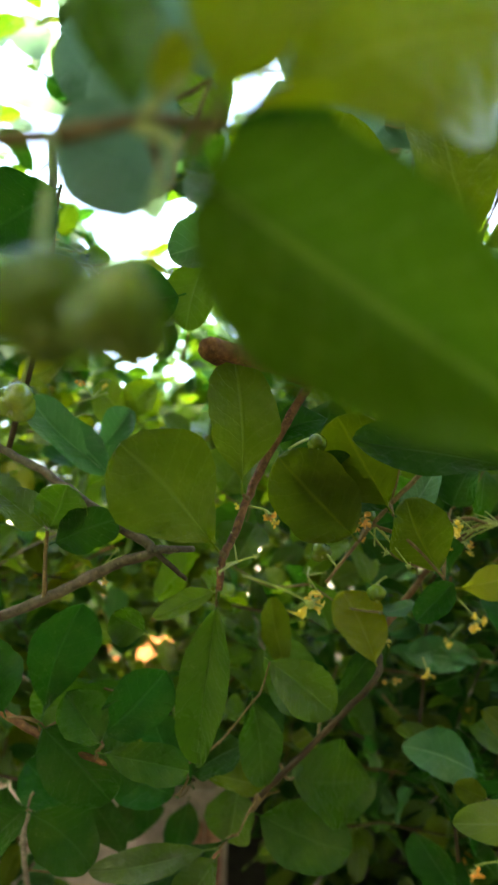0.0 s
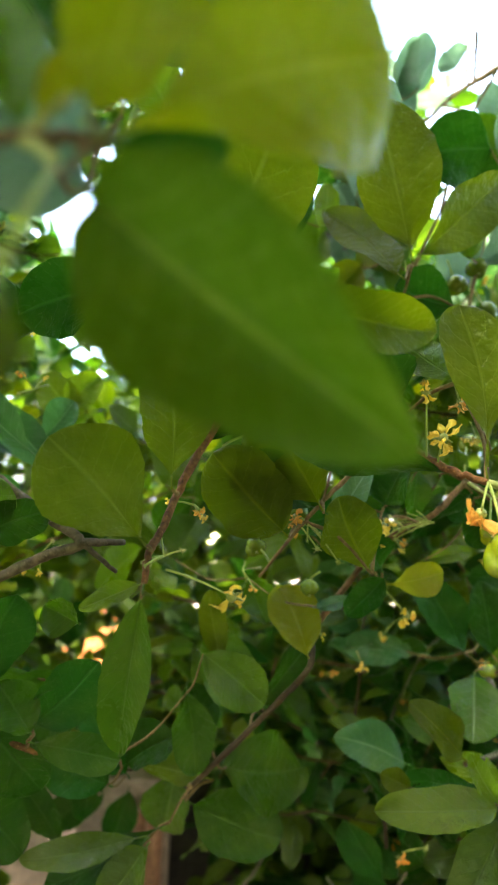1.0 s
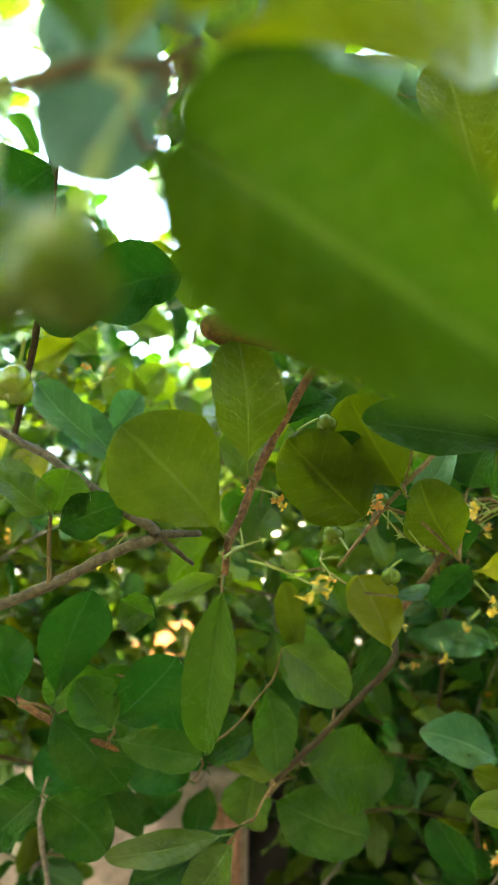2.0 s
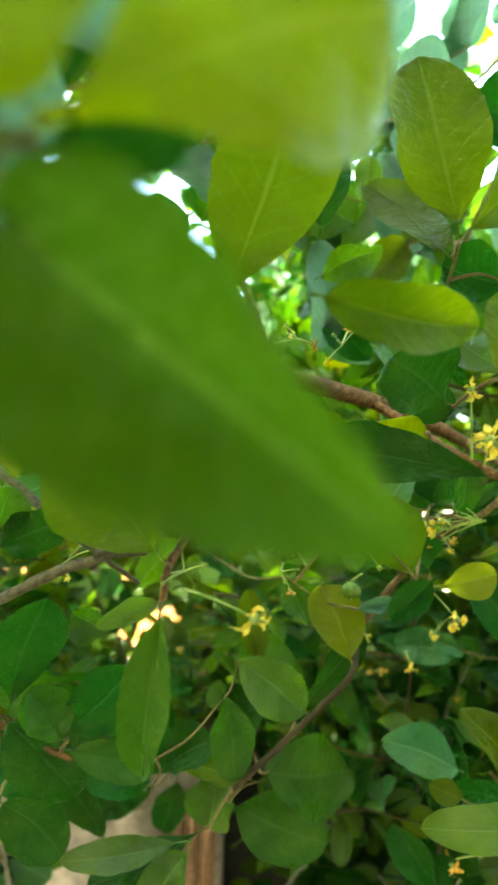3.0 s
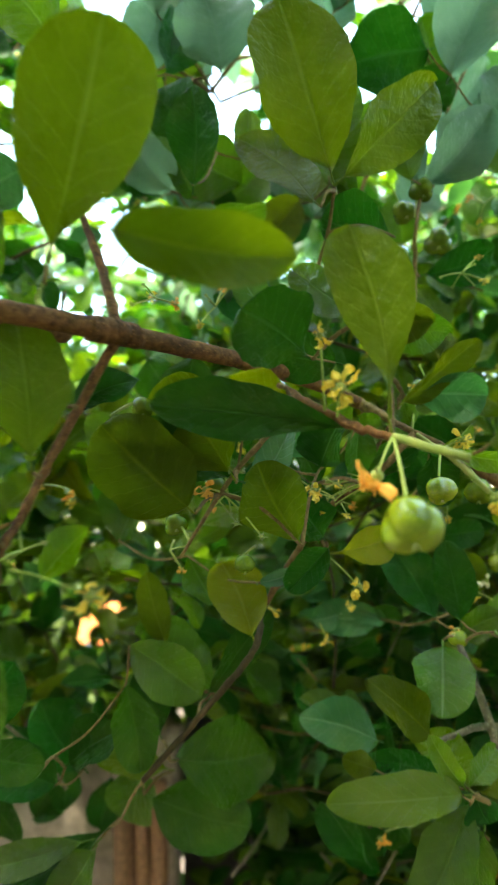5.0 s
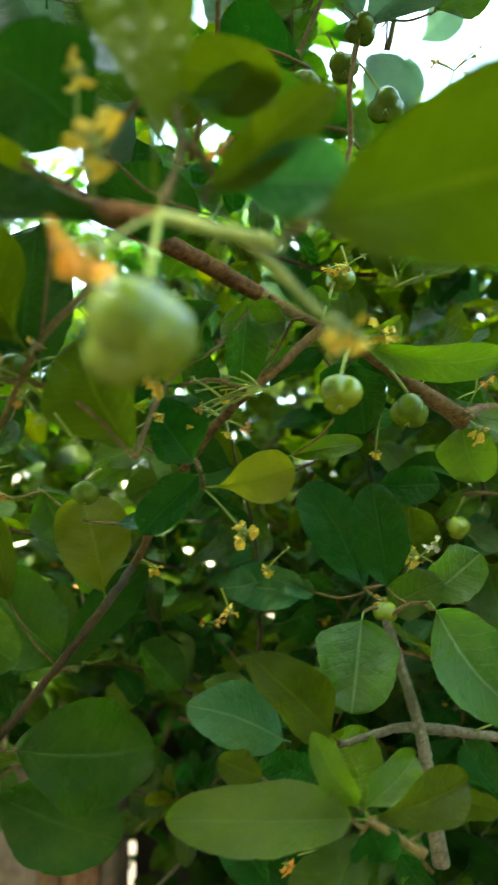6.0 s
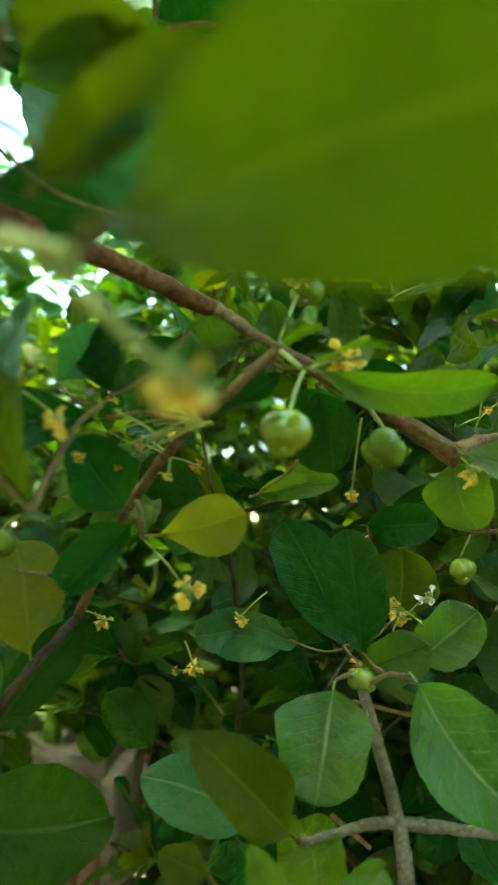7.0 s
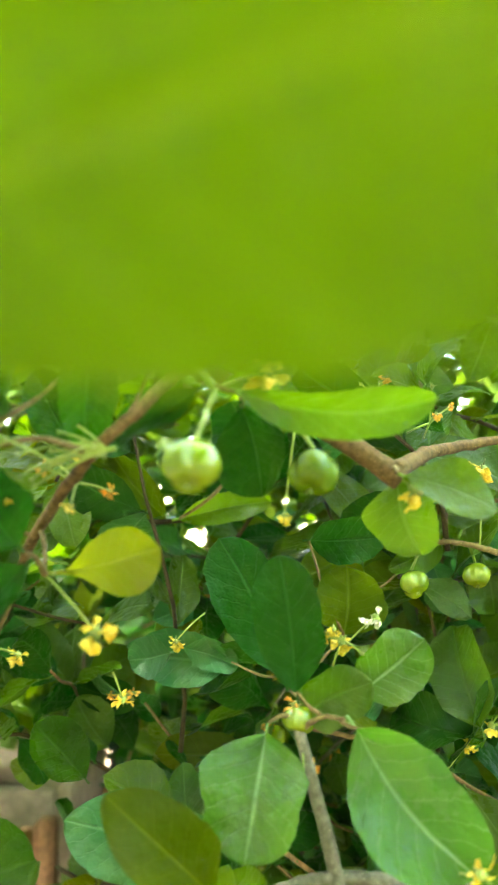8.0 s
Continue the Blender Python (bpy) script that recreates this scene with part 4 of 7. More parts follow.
flower(flowering_twig, (0.1541, 0.4947, 1.5047), 0.0037, (0.1769, 0.4948, 1.5112), calyx_green)
flower(flowering_twig, (0.1511, 0.4951, 1.4984), 0.0037, (0.1769, 0.4948, 1.5112), calyx_green)
flower(flowering_twig, (0.1600, 0.4939, 1.5176), 0.0037, (0.1769, 0.4948, 1.5112), calyx_green)
flower(flowering_twig, (0.1630, 0.4950, 1.5048), 0.0037, (0.1769, 0.4948, 1.5112), calyx_green)
flower(flowering_twig, (0.1669, 0.4939, 1.5197), 0.0037, (0.1769, 0.4948, 1.5112), calyx_green)
flower(flowering_twig, (0.1570, 0.4944, 1.5107), 0.0037, (0.1769, 0.4948, 1.5112), calyx_green)
fruiting_branch = branch("knobbly brown branch with green fruit and withered flowers")
stem(fruiting_branch, [(-0.004, 0.420, 1.5935), (-0.016, 0.372, 1.5880), (-0.023, 0.334, 1.5825), (-0.012, 0.336, 1.5815), (0.030, 0.3725, 1.581), (0.094, 0.432, 1.578), (0.140, 0.495, 1.577), (0.176, 0.532, 1.569)], 0.0056, 0.0044, bark_brown)
stem(fruiting_branch, [(0.020, 0.364, 1.581), (0.030, 0.3725, 1.5812), (0.040, 0.3815, 1.581)], 0.0062, 0.0060, bark_brown, "knot")
stem(fruiting_branch, [(0.176, 0.532, 1.569), (0.188, 0.520, 1.559), (0.205, 0.500, 1.544)], 0.0040, 0.0019, bark_young, "shoot")
stem(fruiting_branch, [(0.205, 0.500, 1.544), (0.227, 0.505, 1.533), (0.263, 0.538, 1.519), (0.288, 0.540, 1.503)], 0.0022, 0.0052, bark_tan, "thick_stem")
stem(fruiting_branch, [(0.031, 0.376, 1.584), (0.021, 0.398, 1.619), (0.003, 0.423, 1.667)], 0.0028, 0.0018, bark_brown, "side_stem")
stem(fruiting_branch, [(0.205, 0.503, 1.545), (0.216, 0.481, 1.531)], 0.0014, 0.001, twig_green, "spur")
leaf(fruiting_branch, (0.2162, 0.4806, 1.5307), (0.2910, 0.4843, 1.5232), 0.0201, (-0.01, -0.85, -0.53), leaf_light, 0.35, 0.25, 0.59)
leaf(fruiting_branch, (0.2162, 0.4806, 1.5307), (0.2433, 0.4979, 1.5472), 0.0147, (0.64, -0.70, -0.31), leaf_light, 0.62, 0.03, 0.57)
flower(fruiting_branch, (0.2326, 0.4857, 1.5368), 0.0137, (0.2162, 0.4806, 1.5307), petal_yellow)
leaf(fruiting_branch, (0.1906, 0.5117, 1.5504), (0.1647, 0.5105, 1.5474), 0.0217, (0.06, -1.00, -0.08), leaf_mid, 0.52, 0.11, 0.48)
leaf(fruiting_branch, (0.2223, 0.5256, 1.5338), (0.2305, 0.5302, 1.4950), 0.0293, (-0.21, -0.96, -0.16), leaf_dark, 0.55, 0.07, 0.56)
leaf(fruiting_branch, (0.1913, 0.5591, 1.4845), (0.2351, 0.5608, 1.4937), 0.0138, (0.03, -1.00, 0.04), leaf_light, 0.48, 0.13, 0.56)
fruit(fruiting_branch, (0.2097, 0.4641, 1.5047), 0.0092, (0.2162, 0.4806, 1.5307), fruit_green)
fruit(fruiting_branch, (0.2503, 0.5116, 1.5044), 0.0094, (0.2370, 0.5138, 1.5301), fruit_dark)
flower(fruiting_branch, (0.2916, 0.5309, 1.4982), 0.0131, (0.2787, 0.5453, 1.5128), petal_yellow)
flower(fruiting_branch, (0.2407, 0.5524, 1.4875), 0.0074, (0.2447, 0.5489, 1.5228), petal_yellow)
leaf(fruiting_branch, (0.2882, 0.5532, 1.5064), (0.2968, 0.5462, 1.4713), 0.0313, (-0.41, -0.91, 0.08), leaf_light, 0.30, 0.11, 0.55)
leaf(fruiting_branch, (0.2831, 0.5223, 1.5048), (0.3225, 0.5251, 1.4916), 0.0219, (0.17, -0.93, 0.32), leaf_light, 0.27, 0.02, 0.56)
fruit(fruiting_branch, (0.2174, 0.5234, 1.5761), 0.0078, (0.2050, 0.5031, 1.5452), fruit_green)
leaf(fruiting_branch, (0.2072, 0.5130, 1.5484), (0.2019, 0.5106, 1.5681), 0.0151, (-0.28, -0.94, -0.19), leaf_mid, 0.51, 0.08, 0.46)
stem(fruiting_branch, [(0.285, 0.538, 1.506), (0.316, 0.588, 1.518), (0.357, 0.614, 1.526)], 0.004, 0.002, bark_tan, "side_stem")
leaf(fruiting_branch, (0.0023, 0.3513, 1.5975), (0.0371, 0.3075, 1.6915), 0.0551, (-0.00, -0.95, -0.31), leaf_olive, 0.40, -0.04, 0.65)
stem(fruiting_branch, [(0.004, 0.350, 1.584), (0.001, 0.350, 1.590), (0.0023, 0.3513, 1.5975)], 0.0018, 0.0010, twig_green, "shoot")
leaf(fruiting_branch, (0.0746, 0.5938, 1.6410), (0.0691, 0.5805, 1.7386), 0.0365, (0.33, -0.94, -0.13), leaf_haze, 0.40, 0.00, 0.54)
leaf(fruiting_branch, (0.1186, 0.5986, 1.6391), (0.0789, 0.5908, 1.6897), 0.0372, (0.01, -0.95, -0.30), leaf_dark, 0.33, 0.13, 0.54)
leaf(fruiting_branch, (0.0641, 0.5491, 1.6936), (0.1160, 0.5494, 1.7210), 0.0350, (0.28, -0.73, -0.63), leaf_mid, 0.49, -0.05, 0.54)
grey_twig = branch("forked grey woody twig with a tuft of leaves")
stem(grey_twig, [(0.272, 0.544, 1.275), (0.265, 0.540, 1.315), (0.262, 0.546, 1.342), (0.246, 0.561, 1.400)], 0.0044, 0.0024, bark_grey)
stem(grey_twig, [(0.262, 0.546, 1.342), (0.285, 0.553, 1.338), (0.321, 0.565, 1.331)], 0.0029, 0.0023, bark_grey, "side_stem")
stem(grey_twig, [(0.262, 0.546, 1.342), (0.249, 0.541, 1.343), (0.218, 0.535, 1.336)], 0.0028, 0.0018, bark_grey, "side_stem")
leaf(grey_twig, (0.2468, 0.5508, 1.4091), (0.2386, 0.5534, 1.4703), 0.0305, (-0.17, -0.98, 0.04), leaf_dark, 0.30, 0.03, 0.52)
leaf(grey_twig, (0.2435, 0.5912, 1.4032), (0.2086, 0.6253, 1.4725), 0.0369, (-0.06, -0.99, 0.16), leaf_dark, 0.30, -0.05, 0.55)
leaf(grey_twig, (0.2458, 0.5609, 1.4000), (0.2784, 0.5568, 1.4168), 0.0260, (-0.09, -0.99, -0.07), leaf_mid, 0.26, -0.02, 0.48)
leaf(grey_twig, (0.2653, 0.5375, 1.4086), (0.3145, 0.5373, 1.3488), 0.0424, (0.01, -0.94, 0.35), leaf_gloss, 0.40, -0.10, 0.50)
leaf(grey_twig, (0.2725, 0.5763, 1.4045), (0.3048, 0.5770, 1.4313), 0.0312, (-0.04, -1.00, 0.08), leaf_gloss, 0.29, -0.11, 0.53)
leaf(grey_twig, (0.2338, 0.5547, 1.4000), (0.2250, 0.5365, 1.3512), 0.0428, (-0.15, -0.92, 0.37), leaf_gloss, 0.50, 0.00, 0.50)
leaf(grey_twig, (0.2167, 0.6673, 1.3987), (0.1520, 0.6746, 1.4034), 0.0328, (-0.05, -0.97, 0.24), leaf_teal, 0.55, 0.22, 0.45)
leaf(grey_twig, (0.2176, 0.5289, 1.3396), (0.1746, 0.5190, 1.3831), 0.0323, (0.46, -0.85, 0.26), leaf_lime, 0.30, 0.17, 0.45)
fruit(grey_twig, (0.2477, 0.5610, 1.3993), 0.0069, (0.2458, 0.5609, 1.4000), fruit_green)
flower(grey_twig, (0.2463, 0.5605, 1.4061), 0.0095, (0.2458, 0.5609, 1.4000), petal_orange)
flower(grey_twig, (0.2516, 0.5627, 1.3769), 0.0102, (0.2488, 0.5583, 1.3894), petal_orange)
flower(grey_twig, (0.2458, 0.5609, 1.4000), 0.0113, (0.2488, 0.5583, 1.3894), calyx_green)
flower(grey_twig, (0.2490, 0.5477, 1.3782), 0.0057, (0.2488, 0.5583, 1.3894), calyx_green)
flower(grey_twig, (0.2883, 0.6112, 1.4348), 0.0116, (0.2725, 0.6120, 1.4196), petal_pale)
flower(grey_twig, (0.2688, 0.5888, 1.4267), 0.0114, (0.2648, 0.5895, 1.4155), petal_yellow)
leaf(grey_twig, (0.2748, 0.6349, 1.4179), (0.2761, 0.6307, 1.4585), 0.0397, (-0.00, -0.99, -0.10), leaf_olive, 0.38, -0.03, 0.52)
leaf(grey_twig, (0.2522, 0.6280, 1.4717), (0.2981, 0.6301, 1.4741), 0.0259, (0.05, -0.99, -0.15), leaf_dark, 0.25, 0.15, 0.51)
low_twig = branch("low twig with a rosette of fresh lime green leaves")
stem(low_twig, [(0.223, 0.473, 1.326), (0.245, 0.465, 1.316)], 0.0016, 0.002, bark_young)
leaf(low_twig, (0.2231, 0.4734, 1.3262), (0.1366, 0.4814, 1.3220), 0.0320, (-0.10, -0.69, 0.71), leaf_light, 0.22, 0.08, 0.47)
leaf(low_twig, (0.2231, 0.4734, 1.3262), (0.2175, 0.5769, 1.3310), 0.0283, (-0.25, -0.06, 0.97), leaf_light, 0.40, 0.05, 0.51)
leaf(low_twig, (0.2231, 0.4734, 1.3262), (0.2713, 0.4886, 1.3370), 0.0233, (0.27, -0.95, 0.15), leaf_olive, 0.46, 0.19, 0.59)
leaf(low_twig, (0.2231, 0.4734, 1.3262), (0.1660, 0.5925, 1.3058), 0.0176, (-0.72, -0.24, 0.65), leaf_dark, 0.39, 0.14, 0.56)
leaf(low_twig, (0.2231, 0.4734, 1.3262), (0.1836, 0.4704, 1.2542), 0.0333, (-0.49, -0.82, 0.30), leaf_mid, 0.37, -0.07, 0.55)
leaf(low_twig, (0.2276, 0.4718, 1.3097), (0.2227, 0.4762, 1.2710), 0.0276, (-0.55, -0.84, -0.03), leaf_mid, 0.45, 0.19, 0.61)
leaf(low_twig, (0.2231, 0.4734, 1.3262), (0.2297, 0.4693, 1.3110), 0.0219, (-0.33, -0.94, 0.11), leaf_dark, 0.47, -0.01, 0.60)
grey_branch = branch("smooth grey forked branch with side shoots and dark leaves")
stem(grey_branch, [(-0.146, 0.385, 1.442), (-0.105, 0.378, 1.459), (-0.070, 0.370, 1.477), (-0.049, 0.365, 1.486), (-0.071, 0.377, 1.499), (-0.114, 0.404, 1.526), (-0.161, 0.430, 1.549)], 0.0029, 0.0022, bark_olive)
stem(grey_branch, [(-0.049, 0.365, 1.486), (-0.030, 0.389, 1.487)], 0.0022, 0.0016, bark_olive, "side_stem")
stem(grey_branch, [(-0.049, 0.365, 1.486), (-0.033, 0.391, 1.471)], 0.0015, 0.0011, bark_olive, "side_stem")
stem(grey_branch, [(-0.104, 0.376, 1.460), (-0.104, 0.372, 1.478), (-0.103, 0.368, 1.494)], 0.0012, 0.0009, bark_young, "side_stem")
leaf(grey_branch, (-0.1018, 0.3686, 1.4868), (-0.0671, 0.3667, 1.5014), 0.0245, (0.07, -0.95, -0.29), leaf_dark, 0.20, -0.09, 0.55)
leaf(grey_branch, (-0.1025, 0.3678, 1.4930), (-0.0937, 0.3644, 1.5174), 0.0273, (0.37, -0.89, -0.26), leaf_mid, 0.48, -0.07, 0.56)
leaf(grey_branch, (-0.1031, 0.3677, 1.4938), (-0.1304, 0.3647, 1.5140), 0.0214, (0.36, -0.86, 0.36), leaf_mid, 0.37, 0.02, 0.49)
leaf(grey_branch, (-0.1072, 0.5120, 1.5442), (-0.1594, 0.5050, 1.5919), 0.0302, (0.33, -0.92, 0.23), leaf_teal, 0.50, -0.03, 0.62)
leaf(grey_branch, (-0.1160, 0.5594, 1.5659), (-0.0948, 0.5550, 1.5975), 0.0269, (0.05, -0.98, -0.17), leaf_teal, 0.63, 0.17, 0.55)
fruit(grey_branch, (-0.1054, 0.3095, 1.5477), 0.0090, (-0.1005, 0.3068, 1.5675), fruit_green)
# darker greens put the low shade into these leaves' colour
lower_twig = branch("low shaded twig with overlapping dark leaves")
stem(lower_twig, [(-0.193, 0.534, 1.383), (-0.146, 0.517, 1.363), (-0.095, 0.499, 1.349), (-0.039, 0.511, 1.337)], 0.003, 0.002, bark_brown)
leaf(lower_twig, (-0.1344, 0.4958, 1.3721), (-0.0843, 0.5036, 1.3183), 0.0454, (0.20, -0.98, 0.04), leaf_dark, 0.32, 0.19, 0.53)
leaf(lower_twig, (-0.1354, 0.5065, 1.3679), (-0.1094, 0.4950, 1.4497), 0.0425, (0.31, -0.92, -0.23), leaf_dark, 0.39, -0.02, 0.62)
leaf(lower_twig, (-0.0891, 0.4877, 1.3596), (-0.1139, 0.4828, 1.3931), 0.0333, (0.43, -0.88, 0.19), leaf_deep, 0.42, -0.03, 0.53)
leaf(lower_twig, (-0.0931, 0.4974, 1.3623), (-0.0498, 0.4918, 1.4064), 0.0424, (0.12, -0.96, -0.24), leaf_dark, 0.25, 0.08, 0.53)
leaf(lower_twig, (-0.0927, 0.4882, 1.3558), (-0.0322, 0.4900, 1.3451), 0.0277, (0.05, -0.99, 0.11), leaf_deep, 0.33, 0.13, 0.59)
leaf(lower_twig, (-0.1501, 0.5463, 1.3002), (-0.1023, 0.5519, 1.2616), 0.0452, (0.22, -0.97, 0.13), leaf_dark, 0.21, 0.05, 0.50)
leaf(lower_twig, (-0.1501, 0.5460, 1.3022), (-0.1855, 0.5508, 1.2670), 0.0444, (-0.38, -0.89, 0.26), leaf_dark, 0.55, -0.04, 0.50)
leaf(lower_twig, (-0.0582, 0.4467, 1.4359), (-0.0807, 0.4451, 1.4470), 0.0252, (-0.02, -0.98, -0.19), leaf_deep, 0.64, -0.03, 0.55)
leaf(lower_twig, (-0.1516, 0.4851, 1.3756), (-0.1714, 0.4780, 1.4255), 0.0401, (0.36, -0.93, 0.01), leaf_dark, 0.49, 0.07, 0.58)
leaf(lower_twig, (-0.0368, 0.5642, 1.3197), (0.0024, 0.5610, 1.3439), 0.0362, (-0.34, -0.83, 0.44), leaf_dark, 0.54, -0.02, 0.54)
stem(lower_twig, [(-0.159, 0.598, 1.293), (-0.169, 0.613, 1.256), (-0.167, 0.642, 1.193)], 0.0024, 0.002, bark_grey, "side_stem")
far_fruit_twig = branch("shaded twig with small unripe fruit")
stem(far_fruit_twig, [(0.366, 0.659, 1.464), (0.345, 0.668, 1.469), (0.324, 0.677, 1.468)], 0.0018, 0.0014, bark_young)
fruit(far_fruit_twig, (0.3199, 0.6690, 1.4443), 0.0086, (0.3281, 0.6756, 1.4686), fruit_green)
fruit(far_fruit_twig, (0.3570, 0.6695, 1.4495), 0.0080, (0.3519, 0.6680, 1.4677), fruit_green)
leaf(far_fruit_twig, (0.3334, 0.6882, 1.4592), (0.3475, 0.6913, 1.4228), 0.0247, (0.00, -1.00, -0.08), leaf_teal, 0.33, 0.05, 0.53)
leaf(far_fruit_twig, (0.3412, 0.6777, 1.4686), (0.3073, 0.6782, 1.4514), 0.0206, (-0.03, -1.00, 0.03), leaf_light, 0.54, 0.07, 0.46)
leaf(far_fruit_twig, (0.3616, 0.6785, 1.4653), (0.3720, 0.6818, 1.4247), 0.0315, (-0.01, -1.00, -0.08), leaf_mid, 0.41, 0.17, 0.60)
flower(far_fruit_twig, (0.3569, 0.6548, 1.5120), 0.0146, (0.3555, 0.6580, 1.4684), petal_yellow)
flower(far_fruit_twig, (0.3625, 0.6659, 1.3651), 0.0138, (0.3696, 0.6654, 1.3748), petal_yellow)
flower(flowering_twig, (0.1158, 0.5855, 1.4197), 0.0094, (0.1077, 0.5701, 1.4262), petal_yellow)
flower(flowering_twig, (0.1595, 0.6189, 1.3899), 0.0095, (0.1541, 0.6177, 1.4044), petal_yellow)
leaf(fruiting_twig, (0.1529, 0.4592, 1.5817), (0.0981, 0.4572, 1.5942), 0.0307, (-0.02, -0.97, -0.24), leaf_dark, 0.20, 0.05, 0.45)
leaf(fruiting_twig, (0.1098, 0.4327, 1.5954), (0.0926, 0.4285, 1.6286), 0.0234, (0.24, -0.97, 0.00), leaf_mid, 0.20, 0.13, 0.52)
flower(fruiting_twig, (0.1611, 0.3962, 1.5780), 0.0119, (0.1438, 0.3650, 1.5872), petal_orange)
flower(grey_twig, (0.3136, 0.5250, 1.3553), 0.0121, (0.2919, 0.5554, 1.3367), petal_yellow)
crown_twig = branch("twig high in the crown with broad shaded leaves")
stem(crown_twig, [(-0.136, 0.802, 2.019), (0.019, 0.773, 1.976), (0.175, 0.748, 1.986), (0.380, 0.745, 1.968)], 0.0028, 0.0016, bark_young)
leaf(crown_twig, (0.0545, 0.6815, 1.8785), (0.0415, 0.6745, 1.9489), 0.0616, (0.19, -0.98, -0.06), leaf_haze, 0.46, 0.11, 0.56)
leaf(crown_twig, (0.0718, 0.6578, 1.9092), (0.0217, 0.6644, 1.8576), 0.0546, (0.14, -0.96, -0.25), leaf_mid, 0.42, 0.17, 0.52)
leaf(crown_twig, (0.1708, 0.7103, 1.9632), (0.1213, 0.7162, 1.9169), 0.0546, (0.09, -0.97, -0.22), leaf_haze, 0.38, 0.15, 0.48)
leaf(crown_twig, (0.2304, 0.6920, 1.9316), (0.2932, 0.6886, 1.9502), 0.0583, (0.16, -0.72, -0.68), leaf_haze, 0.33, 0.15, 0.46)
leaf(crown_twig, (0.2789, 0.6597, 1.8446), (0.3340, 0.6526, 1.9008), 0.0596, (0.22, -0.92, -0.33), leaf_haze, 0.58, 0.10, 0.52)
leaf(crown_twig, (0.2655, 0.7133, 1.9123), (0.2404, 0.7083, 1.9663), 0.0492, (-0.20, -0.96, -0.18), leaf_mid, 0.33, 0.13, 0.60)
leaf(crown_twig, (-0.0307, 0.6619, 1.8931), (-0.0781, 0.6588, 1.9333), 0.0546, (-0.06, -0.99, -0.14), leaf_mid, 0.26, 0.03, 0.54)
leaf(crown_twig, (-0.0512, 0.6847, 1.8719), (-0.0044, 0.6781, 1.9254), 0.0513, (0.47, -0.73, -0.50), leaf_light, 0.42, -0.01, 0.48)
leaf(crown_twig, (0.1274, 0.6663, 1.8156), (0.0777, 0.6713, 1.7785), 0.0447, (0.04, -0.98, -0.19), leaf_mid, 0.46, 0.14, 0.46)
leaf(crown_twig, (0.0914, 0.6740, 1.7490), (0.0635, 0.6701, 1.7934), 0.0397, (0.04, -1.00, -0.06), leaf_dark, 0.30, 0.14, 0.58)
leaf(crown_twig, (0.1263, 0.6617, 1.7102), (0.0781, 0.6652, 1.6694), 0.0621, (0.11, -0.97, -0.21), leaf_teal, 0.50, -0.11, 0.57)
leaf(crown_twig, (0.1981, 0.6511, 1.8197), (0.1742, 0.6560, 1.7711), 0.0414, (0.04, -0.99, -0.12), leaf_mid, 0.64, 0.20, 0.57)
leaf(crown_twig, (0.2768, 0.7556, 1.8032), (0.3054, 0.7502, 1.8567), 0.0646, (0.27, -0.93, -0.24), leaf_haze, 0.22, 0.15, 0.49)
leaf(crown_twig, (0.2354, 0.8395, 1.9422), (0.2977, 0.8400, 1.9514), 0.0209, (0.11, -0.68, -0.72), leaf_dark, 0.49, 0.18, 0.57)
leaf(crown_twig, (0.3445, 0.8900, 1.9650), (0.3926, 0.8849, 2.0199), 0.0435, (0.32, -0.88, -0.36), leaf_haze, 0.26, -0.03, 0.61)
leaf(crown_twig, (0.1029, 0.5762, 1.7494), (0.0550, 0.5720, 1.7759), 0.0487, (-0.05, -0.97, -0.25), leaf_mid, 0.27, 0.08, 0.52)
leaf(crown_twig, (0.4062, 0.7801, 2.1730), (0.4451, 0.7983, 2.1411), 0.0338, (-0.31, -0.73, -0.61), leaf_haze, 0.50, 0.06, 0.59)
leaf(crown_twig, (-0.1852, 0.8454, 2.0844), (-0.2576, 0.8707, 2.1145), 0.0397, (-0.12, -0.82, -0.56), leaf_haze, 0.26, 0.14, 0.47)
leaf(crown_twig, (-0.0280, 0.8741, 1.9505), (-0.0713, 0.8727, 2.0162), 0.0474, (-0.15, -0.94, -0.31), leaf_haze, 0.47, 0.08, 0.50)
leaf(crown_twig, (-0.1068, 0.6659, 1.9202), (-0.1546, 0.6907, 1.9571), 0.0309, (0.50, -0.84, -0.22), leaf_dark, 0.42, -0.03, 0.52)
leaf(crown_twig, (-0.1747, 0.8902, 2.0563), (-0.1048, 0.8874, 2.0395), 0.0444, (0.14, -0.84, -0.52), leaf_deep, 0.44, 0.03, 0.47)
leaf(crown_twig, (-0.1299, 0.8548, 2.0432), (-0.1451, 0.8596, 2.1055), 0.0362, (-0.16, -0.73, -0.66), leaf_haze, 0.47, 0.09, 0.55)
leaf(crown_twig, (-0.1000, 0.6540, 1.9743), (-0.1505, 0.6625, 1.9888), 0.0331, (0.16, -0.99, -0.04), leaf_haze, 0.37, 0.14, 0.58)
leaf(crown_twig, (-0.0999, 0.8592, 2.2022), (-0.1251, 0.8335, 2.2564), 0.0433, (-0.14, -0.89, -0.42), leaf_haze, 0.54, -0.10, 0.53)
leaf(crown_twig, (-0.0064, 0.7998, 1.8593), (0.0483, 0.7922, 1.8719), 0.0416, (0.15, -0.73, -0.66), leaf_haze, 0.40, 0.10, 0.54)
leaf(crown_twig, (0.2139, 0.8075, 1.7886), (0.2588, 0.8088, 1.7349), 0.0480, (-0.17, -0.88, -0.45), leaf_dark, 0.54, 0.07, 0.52)
